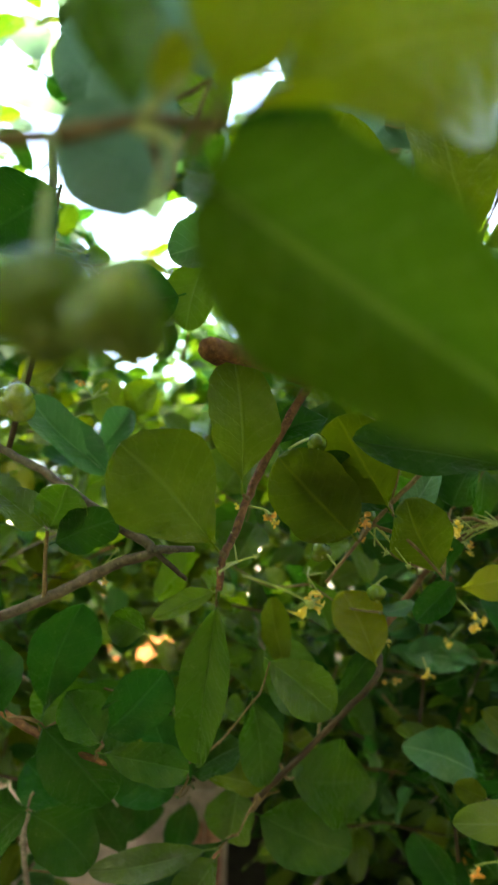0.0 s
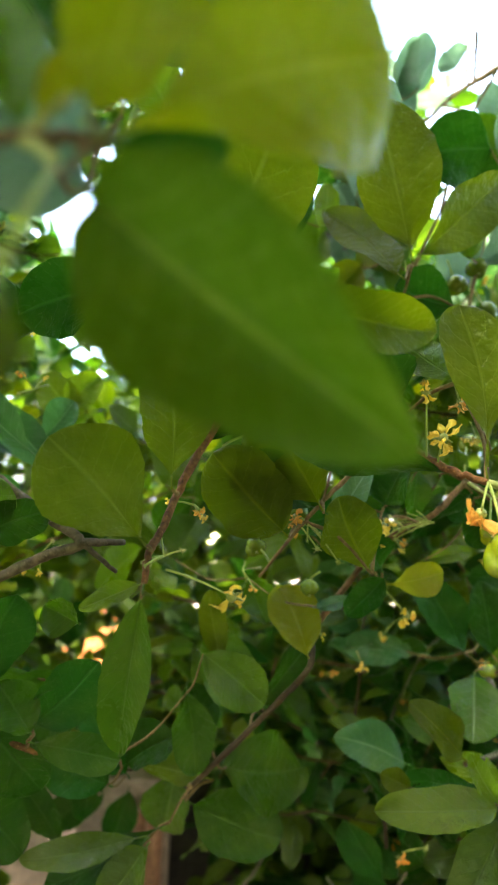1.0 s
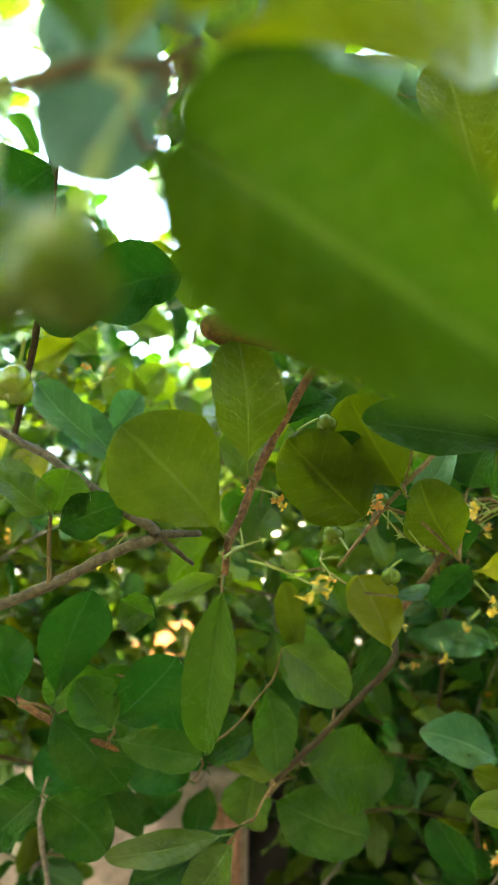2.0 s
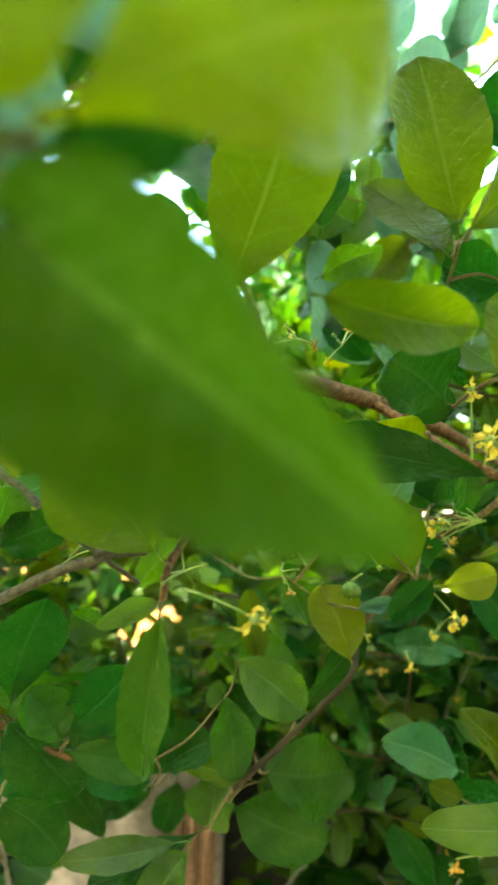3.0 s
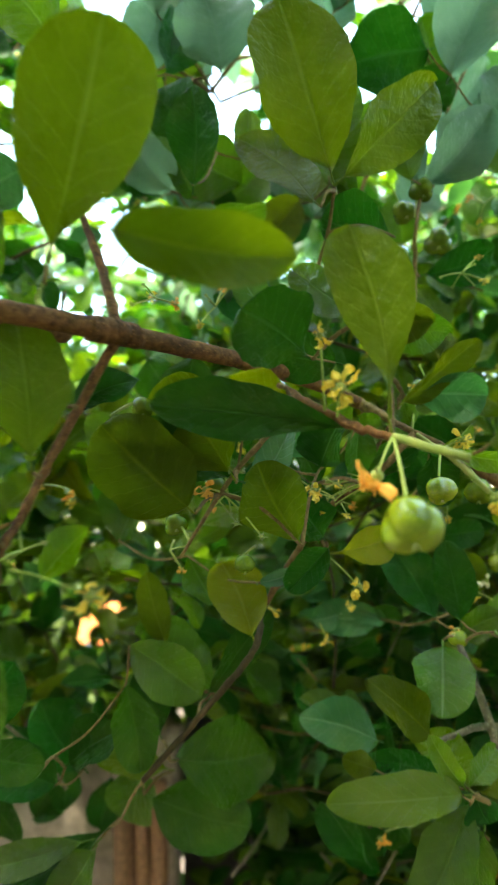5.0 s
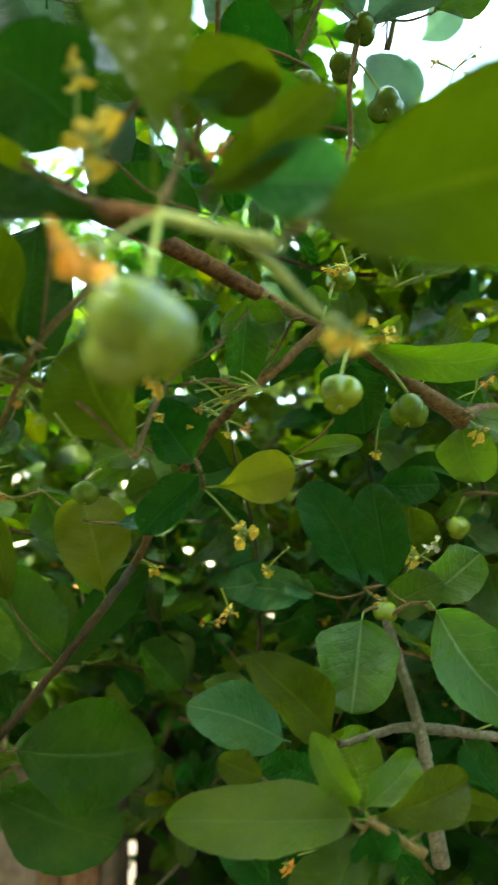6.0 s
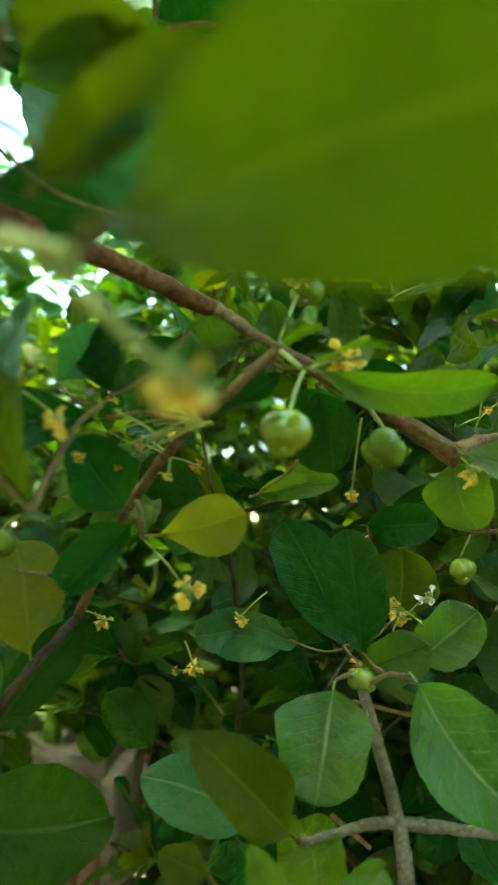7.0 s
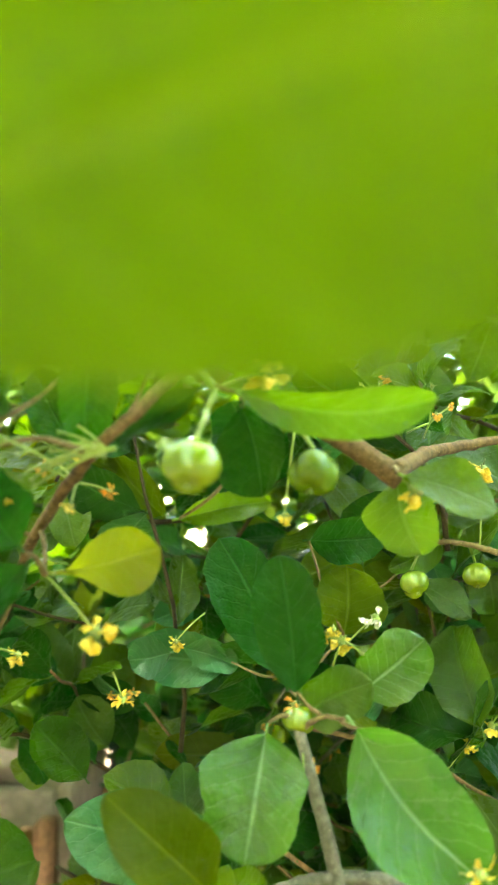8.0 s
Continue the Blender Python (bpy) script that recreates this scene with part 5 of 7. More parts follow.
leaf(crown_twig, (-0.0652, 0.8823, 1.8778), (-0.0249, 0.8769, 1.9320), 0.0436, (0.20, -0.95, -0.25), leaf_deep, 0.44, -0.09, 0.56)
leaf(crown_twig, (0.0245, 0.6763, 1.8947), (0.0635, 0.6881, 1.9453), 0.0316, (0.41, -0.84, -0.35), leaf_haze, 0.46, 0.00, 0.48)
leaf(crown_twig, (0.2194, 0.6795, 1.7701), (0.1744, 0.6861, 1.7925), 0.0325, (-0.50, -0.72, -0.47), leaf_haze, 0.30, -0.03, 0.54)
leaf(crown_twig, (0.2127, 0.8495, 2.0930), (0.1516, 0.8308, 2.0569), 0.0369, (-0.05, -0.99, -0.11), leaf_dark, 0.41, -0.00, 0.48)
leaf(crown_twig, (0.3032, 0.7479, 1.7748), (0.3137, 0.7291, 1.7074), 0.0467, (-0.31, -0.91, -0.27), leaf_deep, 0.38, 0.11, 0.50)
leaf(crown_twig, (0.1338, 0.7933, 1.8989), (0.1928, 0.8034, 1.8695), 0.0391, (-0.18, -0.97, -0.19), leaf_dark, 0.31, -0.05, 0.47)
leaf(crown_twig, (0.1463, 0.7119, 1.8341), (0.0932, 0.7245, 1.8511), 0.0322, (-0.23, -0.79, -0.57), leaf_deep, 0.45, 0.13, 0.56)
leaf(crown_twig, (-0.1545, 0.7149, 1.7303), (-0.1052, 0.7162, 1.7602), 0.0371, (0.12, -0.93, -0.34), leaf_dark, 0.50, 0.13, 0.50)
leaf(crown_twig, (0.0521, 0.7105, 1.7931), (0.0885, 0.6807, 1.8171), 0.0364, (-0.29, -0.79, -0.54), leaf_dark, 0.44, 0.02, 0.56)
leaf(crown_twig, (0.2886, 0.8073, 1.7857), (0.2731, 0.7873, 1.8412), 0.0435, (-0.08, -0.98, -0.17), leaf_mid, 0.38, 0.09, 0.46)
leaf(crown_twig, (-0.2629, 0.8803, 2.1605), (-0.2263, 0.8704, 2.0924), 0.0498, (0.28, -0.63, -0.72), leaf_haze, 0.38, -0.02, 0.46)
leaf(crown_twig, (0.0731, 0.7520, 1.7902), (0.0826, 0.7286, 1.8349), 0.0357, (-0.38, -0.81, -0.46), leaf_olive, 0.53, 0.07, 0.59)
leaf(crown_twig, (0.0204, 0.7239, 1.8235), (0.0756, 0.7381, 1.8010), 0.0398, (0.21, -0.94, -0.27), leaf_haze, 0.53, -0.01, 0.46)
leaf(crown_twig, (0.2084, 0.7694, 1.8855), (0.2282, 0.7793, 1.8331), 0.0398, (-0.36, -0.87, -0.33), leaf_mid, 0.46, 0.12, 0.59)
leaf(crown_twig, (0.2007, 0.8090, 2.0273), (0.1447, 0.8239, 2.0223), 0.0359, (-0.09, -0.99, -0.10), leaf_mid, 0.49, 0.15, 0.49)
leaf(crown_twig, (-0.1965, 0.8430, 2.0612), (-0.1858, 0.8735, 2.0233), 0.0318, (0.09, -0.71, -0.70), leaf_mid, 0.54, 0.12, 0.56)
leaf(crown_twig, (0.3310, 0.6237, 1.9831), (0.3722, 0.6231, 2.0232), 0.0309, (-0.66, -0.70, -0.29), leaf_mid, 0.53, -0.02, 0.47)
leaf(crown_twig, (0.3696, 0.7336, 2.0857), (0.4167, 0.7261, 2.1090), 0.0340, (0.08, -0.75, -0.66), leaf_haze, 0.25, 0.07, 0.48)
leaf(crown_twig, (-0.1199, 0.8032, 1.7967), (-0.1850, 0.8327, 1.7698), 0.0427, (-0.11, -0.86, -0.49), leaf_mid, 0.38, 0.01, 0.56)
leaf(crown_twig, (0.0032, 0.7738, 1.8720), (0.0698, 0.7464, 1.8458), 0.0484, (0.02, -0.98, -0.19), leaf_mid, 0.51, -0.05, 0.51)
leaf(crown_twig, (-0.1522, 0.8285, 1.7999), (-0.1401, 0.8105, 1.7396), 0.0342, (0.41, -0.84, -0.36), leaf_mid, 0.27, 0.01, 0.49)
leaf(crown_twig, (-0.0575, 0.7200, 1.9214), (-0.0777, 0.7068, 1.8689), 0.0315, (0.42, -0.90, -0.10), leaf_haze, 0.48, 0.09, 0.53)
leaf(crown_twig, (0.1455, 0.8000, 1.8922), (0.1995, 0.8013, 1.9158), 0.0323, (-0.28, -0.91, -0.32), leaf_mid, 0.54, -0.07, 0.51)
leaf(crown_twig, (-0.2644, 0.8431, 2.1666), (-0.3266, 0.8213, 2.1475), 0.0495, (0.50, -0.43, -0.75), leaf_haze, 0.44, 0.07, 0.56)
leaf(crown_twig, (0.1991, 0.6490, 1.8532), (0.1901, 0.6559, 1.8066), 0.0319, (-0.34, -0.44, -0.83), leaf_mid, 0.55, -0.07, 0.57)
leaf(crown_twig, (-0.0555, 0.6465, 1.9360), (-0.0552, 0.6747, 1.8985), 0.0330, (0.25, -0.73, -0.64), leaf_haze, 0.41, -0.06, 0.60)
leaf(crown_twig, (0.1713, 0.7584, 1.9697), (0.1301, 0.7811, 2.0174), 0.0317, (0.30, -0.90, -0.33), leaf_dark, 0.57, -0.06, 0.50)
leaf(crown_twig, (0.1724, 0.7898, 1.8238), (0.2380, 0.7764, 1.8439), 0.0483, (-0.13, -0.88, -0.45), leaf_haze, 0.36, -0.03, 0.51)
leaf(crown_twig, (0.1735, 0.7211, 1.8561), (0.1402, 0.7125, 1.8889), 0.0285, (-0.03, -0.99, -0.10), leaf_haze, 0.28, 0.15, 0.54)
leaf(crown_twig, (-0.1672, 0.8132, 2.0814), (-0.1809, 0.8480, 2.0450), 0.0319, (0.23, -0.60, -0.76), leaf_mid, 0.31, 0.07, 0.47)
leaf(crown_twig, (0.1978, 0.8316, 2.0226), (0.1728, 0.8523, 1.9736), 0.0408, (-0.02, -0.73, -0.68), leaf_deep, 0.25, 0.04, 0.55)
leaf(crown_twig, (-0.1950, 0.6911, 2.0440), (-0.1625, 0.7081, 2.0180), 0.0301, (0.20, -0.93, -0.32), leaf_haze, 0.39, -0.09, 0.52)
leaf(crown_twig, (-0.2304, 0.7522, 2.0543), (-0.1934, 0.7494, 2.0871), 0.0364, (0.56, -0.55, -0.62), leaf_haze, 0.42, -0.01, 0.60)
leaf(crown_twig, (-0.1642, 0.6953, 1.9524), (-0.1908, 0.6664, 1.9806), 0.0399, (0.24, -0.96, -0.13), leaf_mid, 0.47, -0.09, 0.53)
leaf(crown_twig, (-0.0674, 0.6680, 1.9527), (-0.0859, 0.6517, 2.0001), 0.0343, (-0.11, -0.99, -0.04), leaf_haze, 0.60, 0.12, 0.51)
leaf(crown_twig, (0.3136, 0.6173, 2.0042), (0.3441, 0.6151, 2.0452), 0.0320, (-0.34, -0.84, -0.42), leaf_haze, 0.35, 0.06, 0.46)
leaf(crown_twig, (0.4221, 0.7830, 2.1299), (0.4090, 0.7779, 2.0584), 0.0373, (-0.33, -0.92, -0.21), leaf_dark, 0.36, -0.05, 0.48)
leaf(crown_twig, (0.2155, 0.8088, 1.8207), (0.2703, 0.8074, 1.8320), 0.0314, (-0.35, -0.85, -0.40), leaf_dark, 0.42, -0.03, 0.53)
leaf(crown_twig, (-0.2505, 0.8886, 2.1203), (-0.2335, 0.8913, 2.0585), 0.0348, (0.28, -0.81, -0.52), leaf_deep, 0.36, -0.04, 0.47)
leaf(crown_twig, (-0.1788, 0.8578, 1.7724), (-0.1185, 0.8739, 1.7438), 0.0431, (0.40, -0.90, -0.18), leaf_mid, 0.54, 0.09, 0.53)
leaf(crown_twig, (-0.1045, 0.8149, 2.1502), (-0.0972, 0.8063, 2.0655), 0.0507, (0.28, -0.74, -0.61), leaf_deep, 0.34, 0.01, 0.48)
leaf(crown_twig, (-0.1793, 0.7391, 2.0101), (-0.1282, 0.7564, 2.0085), 0.0402, (0.05, -0.79, -0.61), leaf_mid, 0.33, 0.11, 0.54)
leaf(crown_twig, (-0.0938, 0.8043, 2.0045), (-0.0780, 0.7758, 2.0583), 0.0491, (0.37, -0.88, -0.29), leaf_mid, 0.50, 0.08, 0.53)
leaf(crown_twig, (0.1897, 0.7584, 1.8596), (0.1295, 0.7904, 1.8551), 0.0438, (0.13, -0.83, -0.55), leaf_dark, 0.38, 0.05, 0.55)
leaf(crown_twig, (0.2013, 0.6713, 1.7398), (0.2124, 0.6786, 1.6865), 0.0391, (-0.38, -0.82, -0.43), leaf_mid, 0.49, 0.07, 0.48)
leaf(crown_twig, (-0.0985, 0.7643, 2.0663), (-0.0566, 0.7573, 2.0048), 0.0481, (0.13, -0.88, -0.45), leaf_mid, 0.58, -0.03, 0.50)
leaf(crown_twig, (-0.0537, 0.8673, 2.0096), (-0.0048, 0.8953, 1.9932), 0.0394, (0.09, -0.91, -0.41), leaf_dark, 0.59, -0.10, 0.53)
leaf(crown_twig, (0.0358, 0.7110, 1.7891), (0.0596, 0.7279, 1.8542), 0.0364, (0.47, -0.87, -0.16), leaf_deep, 0.47, 0.02, 0.56)
leaf(crown_twig, (-0.0114, 0.7129, 1.9411), (0.0020, 0.6989, 1.8767), 0.0407, (-0.07, -0.82, -0.57), leaf_dark, 0.36, -0.08, 0.53)
leaf(crown_twig, (0.3413, 0.6471, 2.0358), (0.3187, 0.6580, 2.0982), 0.0334, (-0.35, -0.73, -0.58), leaf_mid, 0.47, 0.05, 0.57)
leaf(crown_twig, (-0.0606, 0.6427, 2.0260), (-0.0819, 0.6450, 1.9801), 0.0336, (0.12, -0.47, -0.87), leaf_haze, 0.48, 0.09, 0.56)
leaf(crown_twig, (0.4094, 0.7802, 2.0466), (0.4169, 0.7545, 2.0913), 0.0413, (-0.76, -0.44, -0.48), leaf_deep, 0.34, -0.02, 0.60)
fruit(crown_twig, (0.1666, 0.5220, 1.6972), 0.0087, (0.1630, 0.5192, 1.7211), fruit_dark)
fruit(crown_twig, (0.2245, 0.5684, 1.7238), 0.0092, (0.2144, 0.5657, 1.7451), fruit_dark)
shade_twig = branch("twig with dark hazy leaves against the sky")
stem(shade_twig, [(-0.127, 0.404, 1.734), (-0.121, 0.396, 1.651), (-0.129, 0.404, 1.593), (-0.157, 0.461, 1.549)], 0.0026, 0.0018, bark_dark)
leaf(shade_twig, (-0.0559, 0.2832, 1.6673), (-0.0820, 0.2745, 1.7229), 0.0419, (0.12, -0.99, -0.10), leaf_dark, 0.27, 0.08, 0.46)
leaf(shade_twig, (-0.0147, 0.3882, 1.6713), (-0.0504, 0.3870, 1.6538), 0.0338, (-0.01, -0.98, -0.21), leaf_teal, 0.30, 0.05, 0.50)
leaf(shade_twig, (-0.0721, 0.3081, 1.7024), (-0.0385, 0.3019, 1.7377), 0.0326, (0.42, -0.73, -0.53), leaf_mid, 0.25, 0.00, 0.46)
leaf(shade_twig, (-0.0383, 0.3710, 1.6244), (-0.0931, 0.3745, 1.6076), 0.0406, (0.00, -0.98, -0.21), leaf_dark, 0.60, -0.08, 0.52)
leaf(shade_twig, (-0.1025, 0.3443, 1.6698), (-0.1424, 0.3492, 1.6426), 0.0444, (0.13, -0.92, -0.36), leaf_dark, 0.34, 0.07, 0.53)
leaf(shade_twig, (-0.0297, 0.3862, 1.6520), (-0.0397, 0.3935, 1.6109), 0.0288, (-0.30, -0.72, -0.62), leaf_mid, 0.40, 0.00, 0.50)
leaf(shade_twig, (-0.1332, 0.3748, 1.6094), (-0.0967, 0.3721, 1.6227), 0.0344, (0.14, -0.83, -0.55), leaf_dark, 0.51, -0.07, 0.56)
leaf(shade_twig, (-0.0836, 0.4022, 1.6073), (-0.1293, 0.4004, 1.6186), 0.0362, (0.02, -1.00, -0.09), leaf_dark, 0.48, -0.04, 0.54)
cyme(shaded_twig, (0.0822, 0.4585, 1.5061), 0.020, 6, 3)
cyme(shaded_twig, (0.1275, 0.4973, 1.4977), 0.022, 6, 4)
cyme(shaded_twig, (0.1573, 0.4938, 1.5071), 0.020, 5, 5)
cyme(hanging_twig, (0.0078, 0.3719, 1.5082), 0.016, 5, 6)
cyme(hanging_twig, (-0.0059, 0.3517, 1.4812), 0.016, 5, 7)
cyme(flowering_twig, (0.0441, 0.5070, 1.4717), 0.018, 4, 8)
cyme(fruiting_branch, (0.0775, 0.4690, 1.6214), 0.018, 5, 9)
cyme(fruiting_branch, (0.0457, 0.4217, 1.6119), 0.016, 4, 10)
cyme(shaded_twig, (0.0790, 0.4598, 1.5159), 0.018, 5, 11)
cyme(far_fruit_twig, (0.2939, 0.6391, 1.5502), 0.022, 6, 12)
cyme(far_fruit_twig, (0.3194, 0.6222, 1.5345), 0.020, 5, 13)
cyme(upper_twig, (0.2615, 0.5527, 1.6691), 0.022, 6, 14)
cyme(upper_twig, (0.3024, 0.6025, 1.7454), 0.022, 5, 15)
cyme(lower_twig, (-0.0905, 0.4648, 1.4760), 0.020, 4, 16)
cyme(grey_twig, (0.2690, 0.5753, 1.4299), 0.012, 5, 17)
cyme(flowering_twig, (0.1584, 0.5243, 1.5002), 0.020, 6, 18)
cyme(fruiting_branch, (0.2200, 0.5167, 1.5808), 0.014, 5, 19)
cyme(lower_twig, (-0.1126, 0.4989, 1.5926), 0.020, 4, 20)
cyme(flowering_twig, (0.1432, 0.6949, 1.3714), 0.014, 3, 21)
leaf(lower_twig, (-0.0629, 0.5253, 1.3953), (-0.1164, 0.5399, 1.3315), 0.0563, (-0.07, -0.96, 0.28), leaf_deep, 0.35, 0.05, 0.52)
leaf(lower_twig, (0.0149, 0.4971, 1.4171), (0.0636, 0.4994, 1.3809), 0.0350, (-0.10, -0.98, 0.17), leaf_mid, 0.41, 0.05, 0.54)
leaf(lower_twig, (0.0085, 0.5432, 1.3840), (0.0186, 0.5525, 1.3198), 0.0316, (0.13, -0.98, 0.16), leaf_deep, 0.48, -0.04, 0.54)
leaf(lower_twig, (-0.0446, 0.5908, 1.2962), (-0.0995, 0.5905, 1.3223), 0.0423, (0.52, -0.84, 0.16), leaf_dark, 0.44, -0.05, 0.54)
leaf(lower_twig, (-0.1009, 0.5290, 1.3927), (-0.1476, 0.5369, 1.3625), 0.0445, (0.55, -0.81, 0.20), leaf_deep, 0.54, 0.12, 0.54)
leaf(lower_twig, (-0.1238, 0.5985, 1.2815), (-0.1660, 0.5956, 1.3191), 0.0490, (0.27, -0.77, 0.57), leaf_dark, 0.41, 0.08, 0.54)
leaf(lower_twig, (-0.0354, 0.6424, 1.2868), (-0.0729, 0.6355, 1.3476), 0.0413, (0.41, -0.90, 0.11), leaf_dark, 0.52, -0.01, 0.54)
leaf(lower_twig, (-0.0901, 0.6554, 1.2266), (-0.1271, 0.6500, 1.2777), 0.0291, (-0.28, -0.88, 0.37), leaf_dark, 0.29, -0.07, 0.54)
leaf(grey_branch, (-0.1701, 0.5579, 1.5930), (-0.1108, 0.5618, 1.5460), 0.0312, (0.20, -0.96, 0.20), leaf_teal, 0.35, -0.01, 0.54)
leaf(grey_branch, (-0.0923, 0.6051, 1.5912), (-0.1324, 0.6016, 1.6287), 0.0340, (0.18, -0.88, -0.43), leaf_light, 0.34, 0.03, 0.54)
leaf(grey_branch, (-0.1120, 0.6047, 1.6004), (-0.0814, 0.5991, 1.6300), 0.0291, (0.12, -0.98, -0.17), leaf_light, 0.47, 0.11, 0.54)
leaf(grey_branch, (-0.1212, 0.5915, 1.5541), (-0.0993, 0.5838, 1.6012), 0.0235, (0.25, -0.95, -0.19), leaf_teal, 0.36, 0.05, 0.54)
leaf(grey_branch, (-0.1570, 0.5185, 1.5104), (-0.1211, 0.5147, 1.5253), 0.0243, (0.31, -0.94, 0.13), leaf_teal, 0.31, 0.09, 0.54)
leaf(grey_branch, (-0.1419, 0.6202, 1.6435), (-0.1727, 0.6183, 1.6676), 0.0301, (0.70, -0.52, -0.49), leaf_light, 0.35, 0.00, 0.54)
leaf(grey_branch, (-0.2051, 0.6053, 1.6269), (-0.1622, 0.5998, 1.6520), 0.0291, (-0.07, -1.00, 0.01), leaf_yellow, 0.49, 0.12, 0.54)
leaf(shaded_twig, (0.0947, 0.4572, 1.5024), (0.1224, 0.4494, 1.5483), 0.0200, (0.10, -0.75, 0.66), leaf_shine, 0.28, -0.00, 0.54)
leaf(low_twig, (0.2213, 0.4814, 1.3253), (0.2002, 0.4781, 1.3588), 0.0146, (-0.22, -0.95, 0.22), leaf_light, 0.50, 0.10, 0.50)
leaf(low_twig, (0.2213, 0.4814, 1.3253), (0.2525, 0.5102, 1.3407), 0.0179, (-0.17, -0.89, 0.42), leaf_light, 0.50, 0.10, 0.50)
leaf(low_twig, (0.2582, 0.5122, 1.3208), (0.2930, 0.5130, 1.3133), 0.0160, (-0.43, -0.90, 0.05), leaf_olive, 0.40, 0.20, 0.50)
leaf(low_twig, (0.1814, 0.5425, 1.3163), (0.1564, 0.5414, 1.3261), 0.0175, (-0.16, -0.93, 0.32), leaf_olive, 0.27, 0.13, 0.54)
leaf(flowering_twig, (0.1275, 0.6823, 1.3224), (0.0947, 0.6787, 1.3582), 0.0324, (0.57, -0.77, 0.28), leaf_deep, 0.54, 0.02, 0.54)
leaf(flowering_twig, (0.0354, 0.5743, 1.3956), (0.0216, 0.5686, 1.4535), 0.0227, (0.01, -0.99, -0.10), leaf_olive, 0.37, -0.05, 0.54)
leaf(flowering_twig, (0.0506, 0.5674, 1.4668), (0.0705, 0.5712, 1.4284), 0.0291, (0.19, -0.94, 0.29), leaf_mid, 0.54, 0.06, 0.54)
leaf(flowering_twig, (0.0527, 0.6677, 1.4684), (0.0868, 0.6658, 1.4890), 0.0182, (0.02, -1.00, 0.09), leaf_light, 0.48, 0.12, 0.54)
leaf(flowering_twig, (0.1133, 0.6673, 1.4753), (0.0831, 0.6684, 1.4628), 0.0243, (0.18, -0.96, 0.19), leaf_mid, 0.48, 0.08, 0.54)
leaf(flowering_twig, (0.0930, 0.5436, 1.5064), (0.0590, 0.5423, 1.5182), 0.0246, (0.05, -0.96, -0.27), leaf_deep, 0.33, 0.03, 0.54)
leaf(shaded_twig, (0.1694, 0.4990, 1.5539), (0.1672, 0.5030, 1.5128), 0.0220, (0.22, -0.85, -0.48), leaf_deep, 0.34, 0.14, 0.54)
leaf(far_fruit_twig, (0.3372, 0.7483, 1.4296), (0.3614, 0.7499, 1.4193), 0.0182, (-0.30, -0.91, 0.29), leaf_teal, 0.33, 0.07, 0.54)
leaf(far_fruit_twig, (0.3445, 0.6949, 1.4826), (0.3704, 0.6937, 1.5151), 0.0291, (-0.20, -0.98, 0.05), leaf_light, 0.44, 0.10, 0.54)
leaf(far_fruit_twig, (0.2953, 0.6659, 1.4392), (0.2682, 0.6642, 1.4496), 0.0238, (-0.37, -0.92, 0.09), leaf_olive, 0.36, 0.11, 0.54)
leaf(far_fruit_twig, (0.3202, 0.6859, 1.4545), (0.2991, 0.6836, 1.4760), 0.0321, (-0.58, -0.79, -0.18), leaf_mid, 0.54, 0.14, 0.54)
leaf(fruiting_branch, (0.1801, 0.5711, 1.5544), (0.1538, 0.5683, 1.5653), 0.0321, (-0.12, -0.99, -0.04), leaf_mid, 0.53, 0.03, 0.54)
leaf(fruiting_branch, (0.1524, 0.5538, 1.5109), (0.1325, 0.5486, 1.5488), 0.0220, (0.41, -0.84, -0.35), leaf_dark, 0.47, -0.04, 0.54)
leaf(fruiting_branch, (0.1688, 0.5240, 1.5168), (0.1997, 0.5235, 1.5400), 0.0113, (0.11, -0.97, -0.22), leaf_deep, 0.44, 0.10, 0.54)
leaf(fruiting_branch, (0.2261, 0.5480, 1.5143), (0.2177, 0.5452, 1.5353), 0.0294, (-0.16, -0.94, -0.31), leaf_dark, 0.26, -0.04, 0.54)
leaf(flowering_twig, (0.1794, 0.6639, 1.4045), (0.1538, 0.6633, 1.3996), 0.0238, (-0.15, -0.95, 0.28), leaf_teal, 0.44, -0.07, 0.54)
leaf(flowering_twig, (0.1828, 0.6638, 1.4078), (0.2167, 0.6659, 1.3957), 0.0187, (0.30, -0.94, 0.19), leaf_teal, 0.27, -0.05, 0.54)
leaf(flowering_twig, (0.1257, 0.7479, 1.3181), (0.1018, 0.7446, 1.3546), 0.0344, (0.17, -0.93, 0.34), leaf_mid, 0.39, 0.01, 0.54)
leaf(flowering_twig, (0.0894, 0.7463, 1.3224), (0.0588, 0.7468, 1.2984), 0.0283, (0.27, -0.95, 0.13), leaf_light, 0.32, 0.13, 0.54)
wall_twig = branch("drooping twig with dark leaves hanging before the tan wall")
stem(wall_twig, [(-0.262, 0.753, 1.265), (-0.155, 0.734, 1.258), (-0.038, 0.712, 1.274)], 0.0022, 0.0014, bark_dark)
leaf(wall_twig, (-0.0136, 0.5502, 1.2765), (-0.1062, 0.5525, 1.2575), 0.0228, (-0.13, -0.84, 0.52), leaf_mid, 0.31, 0.12, 0.54)
leaf(wall_twig, (-0.0115, 0.5508, 1.2725), (-0.0424, 0.5570, 1.2274), 0.0331, (-0.40, -0.91, 0.15), leaf_mid, 0.26, -0.04, 0.51)
leaf(wall_twig, (0.0041, 0.6699, 1.2875), (-0.0041, 0.6777, 1.2325), 0.0462, (-0.28, -0.96, -0.09), leaf_mid, 0.53, -0.06, 0.57)
